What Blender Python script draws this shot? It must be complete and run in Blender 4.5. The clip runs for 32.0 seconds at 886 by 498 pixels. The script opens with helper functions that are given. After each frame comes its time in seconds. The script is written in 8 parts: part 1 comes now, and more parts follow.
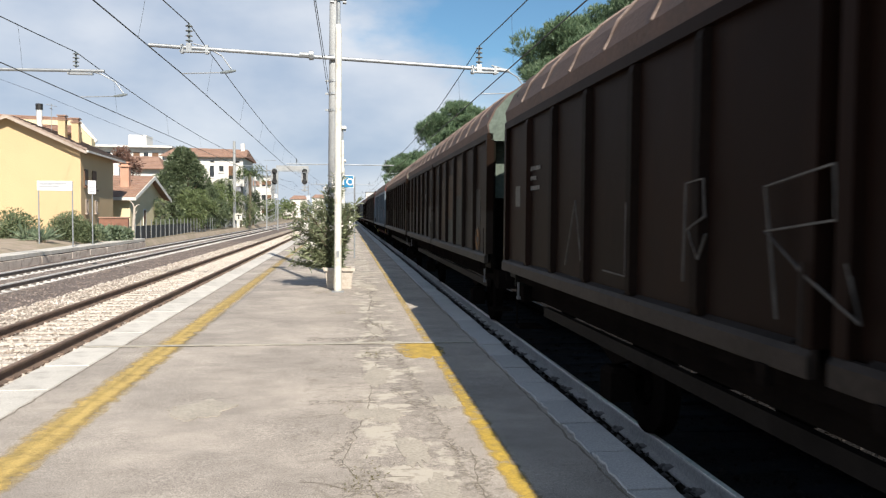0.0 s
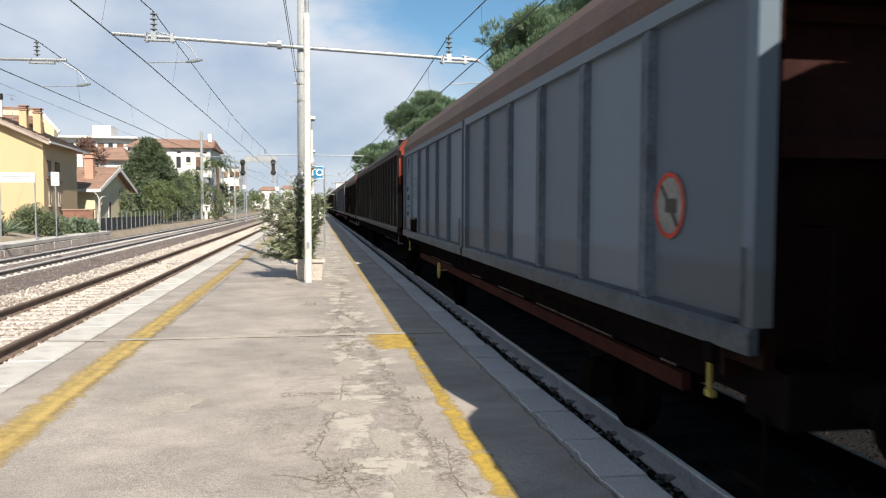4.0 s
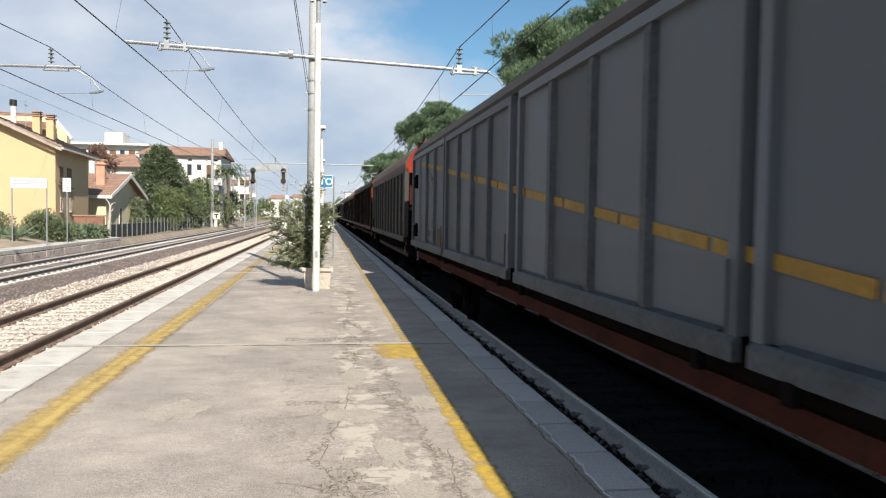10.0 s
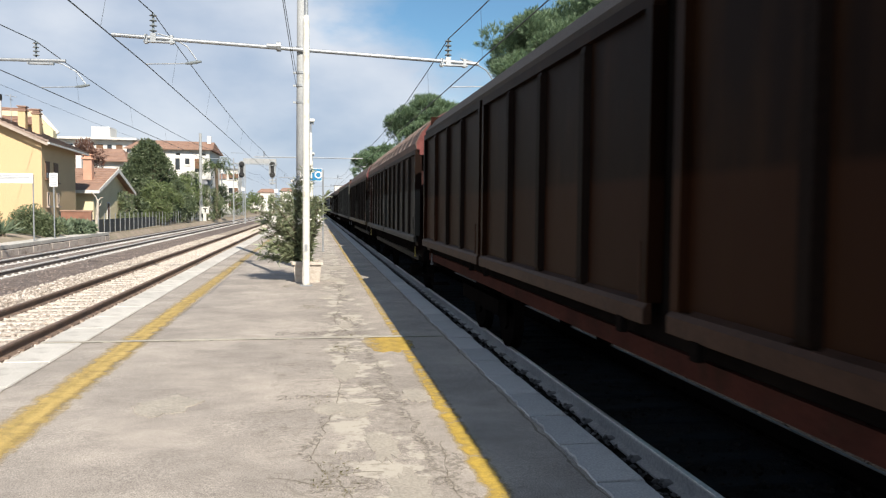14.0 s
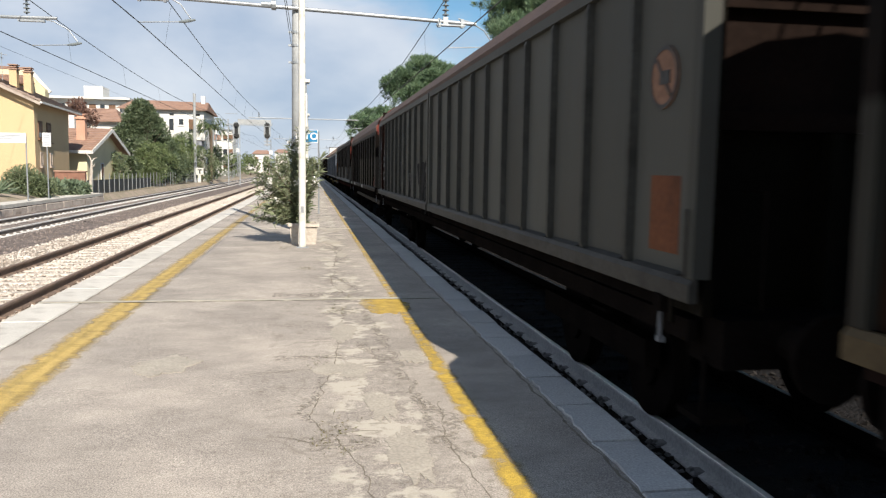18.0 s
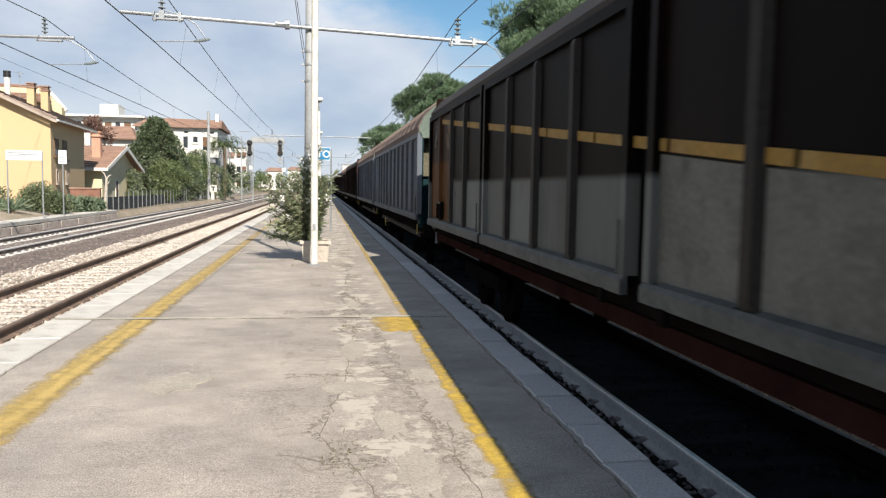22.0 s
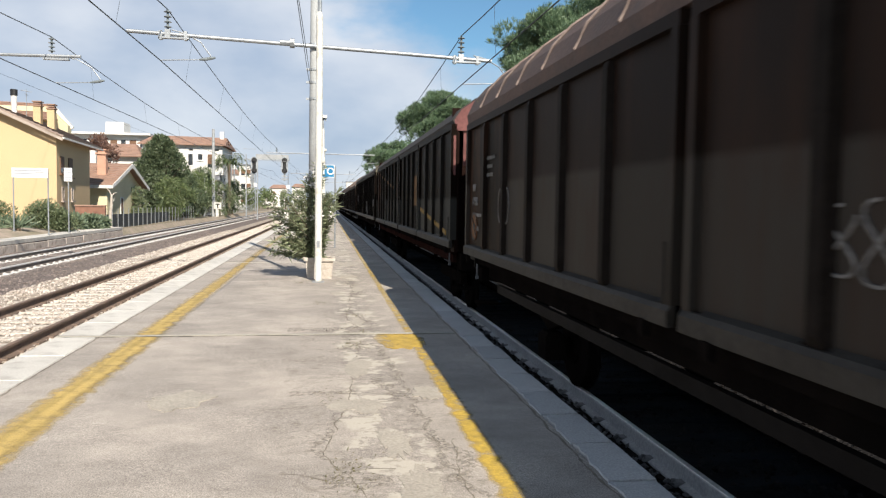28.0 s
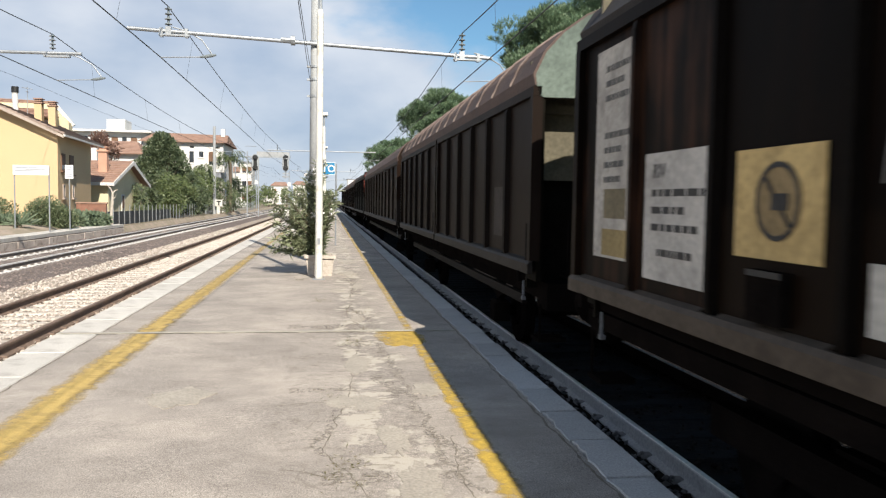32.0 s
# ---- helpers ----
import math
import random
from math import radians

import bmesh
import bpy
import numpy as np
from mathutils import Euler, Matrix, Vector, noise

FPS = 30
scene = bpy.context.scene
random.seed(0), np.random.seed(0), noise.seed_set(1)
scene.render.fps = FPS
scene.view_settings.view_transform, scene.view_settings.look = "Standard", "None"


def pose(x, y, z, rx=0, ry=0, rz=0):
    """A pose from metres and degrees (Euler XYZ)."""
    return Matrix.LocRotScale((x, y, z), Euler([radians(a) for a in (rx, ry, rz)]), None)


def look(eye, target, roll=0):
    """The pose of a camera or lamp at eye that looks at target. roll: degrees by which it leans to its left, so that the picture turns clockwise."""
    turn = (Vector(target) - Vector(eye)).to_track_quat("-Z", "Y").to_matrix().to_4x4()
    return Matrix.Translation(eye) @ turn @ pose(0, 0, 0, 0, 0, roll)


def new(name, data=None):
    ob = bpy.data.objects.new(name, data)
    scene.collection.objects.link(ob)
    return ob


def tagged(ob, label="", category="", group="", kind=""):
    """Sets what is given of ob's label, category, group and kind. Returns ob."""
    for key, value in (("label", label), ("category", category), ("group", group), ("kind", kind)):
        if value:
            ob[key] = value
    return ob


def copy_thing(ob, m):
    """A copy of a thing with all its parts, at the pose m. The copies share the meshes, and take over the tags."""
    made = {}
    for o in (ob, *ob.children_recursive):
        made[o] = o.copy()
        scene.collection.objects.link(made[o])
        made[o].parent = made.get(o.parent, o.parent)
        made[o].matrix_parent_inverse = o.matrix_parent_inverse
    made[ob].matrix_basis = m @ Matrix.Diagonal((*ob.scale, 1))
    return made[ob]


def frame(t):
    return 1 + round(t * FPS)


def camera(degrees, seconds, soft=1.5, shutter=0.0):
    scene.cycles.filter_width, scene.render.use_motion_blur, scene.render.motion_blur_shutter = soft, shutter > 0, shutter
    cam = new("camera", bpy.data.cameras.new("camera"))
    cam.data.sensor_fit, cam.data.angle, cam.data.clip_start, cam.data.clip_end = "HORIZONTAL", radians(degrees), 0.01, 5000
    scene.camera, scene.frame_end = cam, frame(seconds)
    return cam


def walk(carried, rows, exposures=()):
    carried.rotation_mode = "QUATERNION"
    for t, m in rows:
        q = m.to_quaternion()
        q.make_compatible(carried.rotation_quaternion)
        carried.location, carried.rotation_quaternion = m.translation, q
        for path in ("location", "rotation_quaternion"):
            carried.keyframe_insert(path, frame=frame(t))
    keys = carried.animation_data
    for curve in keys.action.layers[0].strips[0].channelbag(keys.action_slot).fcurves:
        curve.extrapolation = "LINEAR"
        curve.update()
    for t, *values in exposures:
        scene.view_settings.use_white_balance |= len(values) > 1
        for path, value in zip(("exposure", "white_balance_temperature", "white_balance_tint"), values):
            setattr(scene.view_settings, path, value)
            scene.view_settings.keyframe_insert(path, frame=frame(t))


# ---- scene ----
# camera: a phone held by someone who stands on the middle platform; z = 0 is the platform's top
cam = camera(58.99, 32.0, soft=1.25, shutter=0.15)
PATH = [
    (0, 0.003, -0.029, 1.713, -7.08, -2.57, -0.45),
    (0.5, 0.000, -0.013, 1.710, -7.46, -2.88, -0.25),
    (1, -0.003, -0.001, 1.714, -7.69, -3.35, -0.35),
    (1.5, -0.001, -0.009, 1.712, -8.00, -3.15, -0.14),
    (2, -0.009, 0.002, 1.714, -8.61, -3.48, -0.14),
    (2.5, -0.006, 0.021, 1.715, -8.80, -3.38, -0.41),
    (4.5, -0.004, -0.013, 1.710, -9.32, -3.26, -0.12),
    (5, 0.003, -0.006, 1.709, -8.87, -3.38, -0.30),
    (5.5, -0.002, -0.017, 1.711, -8.00, -3.35, 0.03),
    (6, 0.002, -0.000, 1.708, -8.16, -3.31, -0.42),
    (6.5, -0.000, 0.002, 1.706, -8.64, -3.39, -0.72),
    (7, -0.000, 0.002, 1.713, -9.00, -2.94, -0.59),
    (7.5, -0.001, 0.001, 1.712, -8.78, -2.81, -0.51),
    (8, 0.009, -0.014, 1.709, -8.08, -2.94, -0.59),
    (8.5, 0.012, -0.021, 1.710, -8.19, -2.47, -0.55),
    (9, 0.007, -0.032, 1.711, -8.62, -2.03, -0.83),
    (9.5, 0.008, -0.023, 1.713, -8.70, -2.25, -1.11),
    (10, 0.008, -0.019, 1.711, -8.59, -2.50, -0.88),
    (10.5, 0.013, -0.016, 1.710, -8.73, -2.83, -0.93),
    (11, 0.010, -0.012, 1.706, -8.42, -3.17, -0.64),
    (11.5, 0.014, -0.007, 1.708, -8.62, -3.16, -0.75),
    (12, 0.017, -0.009, 1.707, -8.80, -3.06, -0.78),
    (12.5, 0.011, 0.004, 1.710, -8.93, -3.12, -0.82),
    (13, 0.015, 0.003, 1.710, -9.24, -3.14, -0.62),
    (13.5, 0.014, 0.007, 1.707, -9.11, -2.90, -0.47),
    (15.5, -0.028, 0.013, 1.712, -10.56, -3.82, -0.71),
    (16, -0.019, 0.009, 1.704, -9.78, -4.71, -1.21),
    (16.5, 0.002, 0.021, 1.698, -10.30, -8.33, -1.04),
    (17, -0.001, 0.032, 1.703, -11.59, -9.55, -0.80),
    (17.5, -0.016, 0.027, 1.708, -10.13, -6.10, -0.56),
    (18, -0.015, 0.012, 1.701, -9.65, -5.73, -0.84),
    (18.5, -0.013, 0.024, 1.709, -9.17, -5.50, -0.99),
    (19, -0.013, 0.011, 1.708, -8.91, -5.47, -0.85),
    (19.5, -0.015, 0.007, 1.706, -8.74, -5.35, -0.70),
    (20, -0.009, 0.008, 1.709, -8.90, -5.00, -0.76),
    (20.5, -0.008, 0.005, 1.710, -8.77, -4.69, -0.84),
    (21, -0.010, -0.009, 1.707, -8.72, -4.73, -0.95),
    (21.5, -0.004, -0.005, 1.710, -8.69, -4.34, -0.78),
    (22, -0.007, 0.005, 1.711, -8.78, -4.48, -0.92),
    (22.5, -0.009, 0.007, 1.712, -8.88, -4.46, -1.00),
    (23, 0.000, 0.000, 1.710, -9.27, -4.15, -0.90),
    (23.5, -0.009, 0.009, 1.714, -8.96, -4.08, -1.05),
    (24, -0.004, 0.001, 1.712, -8.93, -4.05, -1.11),
    (24.5, -0.008, -0.005, 1.710, -9.02, -4.09, -0.90),
    (25, -0.005, -0.002, 1.716, -8.94, -4.12, -0.73),
    (25.5, -0.006, -0.003, 1.714, -8.77, -3.84, -0.60),
    (27.5, -0.010, -0.001, 1.714, -8.48, -3.65, -0.97),
    (28, -0.009, 0.004, 1.716, -8.50, -3.26, -0.85),
    (28.5, -0.007, 0.002, 1.716, -8.79, -3.24, -0.87),
    (29, -0.001, 0.000, 1.717, -8.76, -3.22, -0.86),
    (29.5, -0.007, -0.003, 1.711, -8.66, -3.26, -1.09),
    (30, -0.003, 0.011, 1.718, -8.76, -3.09, -1.03),
    (30.5, -0.007, -0.002, 1.715, -8.71, -3.06, -0.82),
    (31, -0.005, -0.011, 1.714, -8.38, -2.97, -0.95),
    (31.5, -0.003, -0.004, 1.716, -8.13, -3.03, -0.80),
    (32, 0.003, -0.007, 1.714, -8.42, -3.44, -0.89),]
walk(cam, [(t, pose(x, y, z, 90 + pitch, roll, yaw)) for t, x, y, z, yaw, pitch, roll in PATH])

# sun from behind and to the right of the camera, 39 degrees up
SUN_TO = Vector((0.30, -1.22, 1.0))
sun = new("sun", bpy.data.lights.new("sun", "SUN"))
sun.data.energy, sun.data.angle, sun.data.color = 5.0, radians(0.5), (1.0, 0.92, 0.80)
sun.matrix_world = look(SUN_TO * 100, (0, 0, 0))

world = bpy.data.worlds.new("sky")
scene.world = world
world.use_nodes = True
wn, wl = world.node_tree.nodes, world.node_tree.links
wn.clear()


def wnode(kind, **values):
    n = wn.new(kind)
    for k, v in values.items():
        n.inputs[k].default_value = v
    return n


sky = wn.new("ShaderNodeTexSky")
sky.sky_type, sky.sun_disc = "NISHITA", False
sky.sun_elevation, sky.sun_rotation = radians(39), math.atan2(SUN_TO.x, SUN_TO.y)
sky.air_density, sky.dust_density, sky.ozone_density = 1.0, 0.6, 1.5
coord = wn.new("ShaderNodeTexCoord")
split = wn.new("ShaderNodeSeparateXYZ")
wl.new(coord.outputs["Generated"], split.inputs[0])
squash = wn.new("ShaderNodeMapping")
squash.inputs["Scale"].default_value = (1.0, 1.0, 2.0)
squash.inputs["Location"].default_value = (0.35, 0.1, 0.0)
wl.new(coord.outputs["Generated"], squash.inputs[0])
puffs = wnode("ShaderNodeTexNoise", Scale=3.6, Detail=9.0, Roughness=0.52, Distortion=0.0)
wl.new(squash.outputs[0], puffs.inputs["Vector"])
# the cloud bank lies low and to the left of the line; higher up and to the right the sky is clear
drift = wn.new("ShaderNodeMath")
drift.operation, drift.inputs[1].default_value = "MULTIPLY_ADD", 0.95
wl.new(split.outputs["Z"], drift.inputs[0])
wl.new(split.outputs["X"], drift.inputs[2])
thin = wn.new("ShaderNodeMapRange")
for k, v in (("From Min", 0.10), ("From Max", 0.50), ("To Min", 0.30), ("To Max", -0.21)):
    thin.inputs[k].default_value = v
wl.new(drift.outputs[0], thin.inputs["Value"])
cover = wn.new("ShaderNodeMath")
cover.operation = "ADD"
wl.new(puffs.outputs["Fac"], cover.inputs[0])
wl.new(thin.outputs[0], cover.inputs[1])
edge = wn.new("ShaderNodeMapRange")
edge.interpolation_type = "SMOOTHSTEP"
for k, v in (("From Min", 0.42), ("From Max", 0.64), ("To Min", 0.0), ("To Max", 0.93)):
    edge.inputs[k].default_value = v
wl.new(cover.outputs[0], edge.inputs["Value"])
shade = wnode("ShaderNodeTexNoise", Scale=5.0, Detail=6.0, Roughness=0.5)
wl.new(squash.outputs[0], shade.inputs["Vector"])
cloud = wn.new("ShaderNodeValToRGB")
cloud.color_ramp.elements[0].position, cloud.color_ramp.elements[0].color = 0.3, (0.262, 0.316, 0.405, 1)
cloud.color_ramp.elements[1].position, cloud.color_ramp.elements[1].color = 0.68, (0.455, 0.478, 0.520, 1)
wl.new(shade.outputs["Fac"], cloud.inputs[0])
clear = wn.new("ShaderNodeMix")
clear.data_type, clear.blend_type = "RGBA", "MULTIPLY"
clear.inputs[0].default_value = 1.0
clear.inputs[7].default_value = (0.046, 0.0630, 0.0690, 1)
wl.new(sky.outputs[0], clear.inputs[6])
both = wn.new("ShaderNodeMix")
both.data_type = "RGBA"
wl.new(edge.outputs[0], both.inputs[0])
wl.new(clear.outputs[2], both.inputs[6])
wl.new(cloud.outputs[0], both.inputs[7])
air = wnode("ShaderNodeBackground", Strength=1.0)
wl.new(both.outputs[2], air.inputs["Color"])
out = wn.new("ShaderNodeOutputWorld")
wl.new(air.outputs[0], out.inputs["Surface"])
scene.view_settings.exposure = 0.79


# ---------------------------------------------------------------- kit
class Shape:
    """Vertices and faces of one mesh."""

    def __init__(self):
        self.v, self.f = [], []

    def add(self, verts, faces):
        k = len(self.v)
        self.v.extend(verts)
        self.f.extend(tuple(i + k for i in f) for f in faces)
        return self

    def box(self, x0, x1, y0, y1, z0, z1):
        return self.add([(x0, y0, z0), (x1, y0, z0), (x1, y1, z0), (x0, y1, z0), (x0, y0, z1), (x1, y0, z1), (x1, y1, z1), (x0, y1, z1)],
                        [(0, 3, 2, 1), (4, 5, 6, 7), (0, 1, 5, 4), (1, 2, 6, 5), (2, 3, 7, 6), (3, 0, 4, 7)])

    def slab(self, x0, x1, y0, y1, z0, z1, b):
        """A box with its upper edges bevelled by b."""
        return self.add([(x0, y0, z0), (x1, y0, z0), (x1, y1, z0), (x0, y1, z0), (x0, y0, z1 - b), (x1, y0, z1 - b), (x1, y1, z1 - b), (x0, y1, z1 - b),
                         (x0 + b, y0 + b, z1), (x1 - b, y0 + b, z1), (x1 - b, y1 - b, z1), (x0 + b, y1 - b, z1)],
                        [(0, 3, 2, 1), (0, 1, 5, 4), (1, 2, 6, 5), (2, 3, 7, 6), (3, 0, 4, 7), (4, 5, 9, 8), (5, 6, 10, 9), (6, 7, 11, 10), (7, 4, 8, 11), (8, 9, 10, 11)])

    def along_y(self, profile, y0, y1):
        """A closed profile of (x, z), counter-clockwise seen from -y, drawn along y."""
        n = len(profile)
        return self.add([(x, y0, z) for x, z in profile] + [(x, y1, z) for x, z in profile],
                        [(i, (i + 1) % n, n + (i + 1) % n, n + i) for i in range(n)] + [tuple(range(n - 1, -1, -1)), tuple(range(n, 2 * n))])

    def tube(self, points, radii, n=8, caps=True):
        pts = [Vector(p) for p in points]
        radii = radii if isinstance(radii, (list, tuple)) else [radii] * len(pts)
        verts, faces = [], []
        for i, p in enumerate(pts):
            d = (pts[min(i + 1, len(pts) - 1)] - pts[max(i - 1, 0)]).normalized()
            a = d.cross(Vector((0, 0, 1)) if abs(d.z) < 0.9 else Vector((1, 0, 0))).normalized()
            b = d.cross(a)
            for k in range(n):
                w = 2 * math.pi * k / n
                verts.append(tuple(p + (a * math.cos(w) + b * math.sin(w)) * radii[i]))
        for i in range(len(pts) - 1):
            for k in range(n):
                faces.append((i * n + k, i * n + (k + 1) % n, (i + 1) * n + (k + 1) % n, (i + 1) * n + k))
        if caps:
            faces.append(tuple(range(n - 1, -1, -1)))
            faces.append(tuple(range((len(pts) - 1) * n, len(pts) * n)))
        return self.add(verts, faces)

    def disc_x(self, x, y, z, r, thick, n=20):
        """A round plate that faces -x."""
        return self.tube([(x + thick, y, z), (x, y, z)], r, n)

    def ribbon(self, points, width, x):
        """A flat painted stroke on a wall at x, along points (y, z)."""
        pts = [Vector((0, y, z)) for y, z in points]
        verts = []
        for i, p in enumerate(pts):
            d = (pts[min(i + 1, len(pts) - 1)] - pts[max(i - 1, 0)]).normalized()
            s = Vector((0, -d.z, d.y)) * width / 2
            for q, xx in ((p + s, x), (p - s, x), (p - s, x + 0.012), (p + s, x + 0.012)):
                verts.append((xx, q.y, q.z))
        faces = []
        for i in range(len(pts) - 1):
            for k in range(4):
                faces.append((i * 4 + k, i * 4 + (k + 1) % 4, i * 4 + 4 + (k + 1) % 4, i * 4 + 4 + k))
        faces += [(3, 2, 1, 0), tuple(len(verts) - 4 + k for k in range(4))]
        return self.add(verts, faces)

    def mesh(self, name, material, smooth=False):
        me = bpy.data.meshes.new(name)
        me.from_pydata(self.v, [], self.f)
        me.materials.append(material)
        if smooth:
            me.shade_smooth()
        me.update()
        return me


def part(name, shape, material, parent=None, label="", smooth=False):
    """Links a shape (or a ready mesh) as one object under a thing or a part."""
    me = shape if isinstance(shape, bpy.types.Mesh) else shape.mesh(name, material, smooth)
    ob = new(name, me)
    if parent is not None:
        ob.parent = parent
    if label:
        ob["label"] = label
    return ob


def thing(name, shape, material, label, category, group="", kind="", smooth=False):
    return tagged(part(name, shape, material, None, "", smooth), label, category, group, kind)


def holder(name, m, label, category, group="", kind=""):
    ob = new(name)
    ob.matrix_basis = m
    return tagged(ob, label, category, group, kind)


def lerp(a, b, k):
    return tuple(x + (y - x) * k for x, y in zip(a, b))


# ---------------------------------------------------------------- materials
# base colours are scaled down here, to deepen shade beside the sun
BASE_SCALE = 0.8


def surface(name, a, b, rough=0.8, scale=2.0, fine=40.0, bump=0.25, metal=0.0, grime=None, stretch=(1, 1, 1), island=0.0, spec=0.4, relief=0.02, own=0.0, speckle=(0.78, 1.15)):
    """Two colours mixed by coarse and fine noise, with relief; grime darkens blotches; stretch draws the noise out into streaks."""
    a, b, grime = (tuple(v * BASE_SCALE for v in c) if c else None for c in (a, b, grime))
    m = bpy.data.materials.new(name)
    m.use_nodes = True
    n, l = m.node_tree.nodes, m.node_tree.links
    bsdf = n["Principled BSDF"]
    bsdf.inputs["Roughness"].default_value, bsdf.inputs["Metallic"].default_value = rough, metal
    bsdf.inputs["Specular IOR Level"].default_value = spec
    tc, mp = n.new("ShaderNodeTexCoord"), n.new("ShaderNodeMapping")
    mp.inputs["Scale"].default_value = stretch
    l.new(tc.outputs["Object"], mp.inputs[0])
    big, small = n.new("ShaderNodeTexNoise"), n.new("ShaderNodeTexNoise")
    for t, s, d in ((big, scale, 6), (small, fine, 4)):
        t.inputs["Scale"].default_value, t.inputs["Detail"].default_value = s, d
        l.new(mp.outputs[0], t.inputs["Vector"])
    ramp = n.new("ShaderNodeMapRange")
    ramp.inputs["From Min"].default_value, ramp.inputs["From Max"].default_value = 0.35, 0.66
    l.new(big.outputs["Fac"], ramp.inputs["Value"])
    mix = n.new("ShaderNodeMix")
    mix.data_type = "RGBA"
    mix.inputs[6].default_value, mix.inputs[7].default_value = (*a, 1), (*b, 1)
    l.new(ramp.outputs[0], mix.inputs[0])
    grain = n.new("ShaderNodeMapRange")
    grain.inputs["From Min"].default_value, grain.inputs["From Max"].default_value = 0.3, 0.7
    grain.inputs["To Min"].default_value, grain.inputs["To Max"].default_value = speckle
    l.new(small.outputs["Fac"], grain.inputs["Value"])
    mul = n.new("ShaderNodeMix")
    mul.data_type, mul.blend_type = "RGBA", "MULTIPLY"
    mul.inputs[0].default_value = 1.0
    l.new(mix.outputs[2], mul.inputs[6])
    l.new(grain.outputs[0], mul.inputs[7])
    colour = mul.outputs[2]
    if grime:
        dirt = n.new("ShaderNodeTexNoise")
        dirt.inputs["Scale"].default_value, dirt.inputs["Detail"].default_value = scale * 2.7, 8
        l.new(mp.outputs[0], dirt.inputs["Vector"])
        cut = n.new("ShaderNodeMapRange")
        cut.inputs["From Min"].default_value, cut.inputs["From Max"].default_value, cut.inputs["To Max"].default_value = 0.52, 0.72, 0.8
        l.new(dirt.outputs["Fac"], cut.inputs["Value"])
        dm = n.new("ShaderNodeMix")
        dm.data_type = "RGBA"
        dm.inputs[7].default_value = (*grime, 1)
        l.new(cut.outputs[0], dm.inputs[0])
        l.new(colour, dm.inputs[6])
        colour = dm.outputs[2]
    if island or own:
        src = n.new("ShaderNodeNewGeometry").outputs["Random Per Island"] if island else n.new("ShaderNodeObjectInfo").outputs["Random"]
        amount = island or own
        vary = n.new("ShaderNodeMapRange")
        vary.inputs["To Min"].default_value, vary.inputs["To Max"].default_value = 1 - amount, 1 + amount
        l.new(src, vary.inputs["Value"])
        vm = n.new("ShaderNodeMix")
        vm.data_type, vm.blend_type = "RGBA", "MULTIPLY"
        vm.inputs[0].default_value = 1.0
        l.new(colour, vm.inputs[6])
        l.new(vary.outputs[0], vm.inputs[7])
        colour = vm.outputs[2]
    l.new(colour, bsdf.inputs["Base Color"])
    bp = n.new("ShaderNodeBump")
    bp.inputs["Strength"].default_value, bp.inputs["Distance"].default_value = bump, relief
    l.new(small.outputs["Fac"], bp.inputs["Height"])
    l.new(bp.outputs[0], bsdf.inputs["Normal"])
    return m


def leafy(name, a, b, shine=0.5):
    """Foliage: each leaf its own green, some light through it."""
    a, b = (tuple(v * 0.88 for v in c) for c in (a, b))
    m = bpy.data.materials.new(name)
    m.use_nodes = True
    n, l = m.node_tree.nodes, m.node_tree.links
    bsdf = n["Principled BSDF"]
    bsdf.inputs["Roughness"].default_value = shine
    mix = n.new("ShaderNodeMix")
    mix.data_type = "RGBA"
    mix.inputs[6].default_value, mix.inputs[7].default_value = (*a, 1), (*b, 1)
    l.new(n.new("ShaderNodeNewGeometry").outputs["Random Per Island"], mix.inputs[0])
    l.new(mix.outputs[2], bsdf.inputs["Base Color"])
    tr = n.new("ShaderNodeBsdfTranslucent")
    l.new(mix.outputs[2], tr.inputs["Color"])
    ms = n.new("ShaderNodeMixShader")
    ms.inputs[0].default_value = 0.22
    l.new(bsdf.outputs[0], ms.inputs[1])
    l.new(tr.outputs[0], ms.inputs[2])
    l.new(ms.outputs[0], n["Material Output"].inputs["Surface"])
    return m


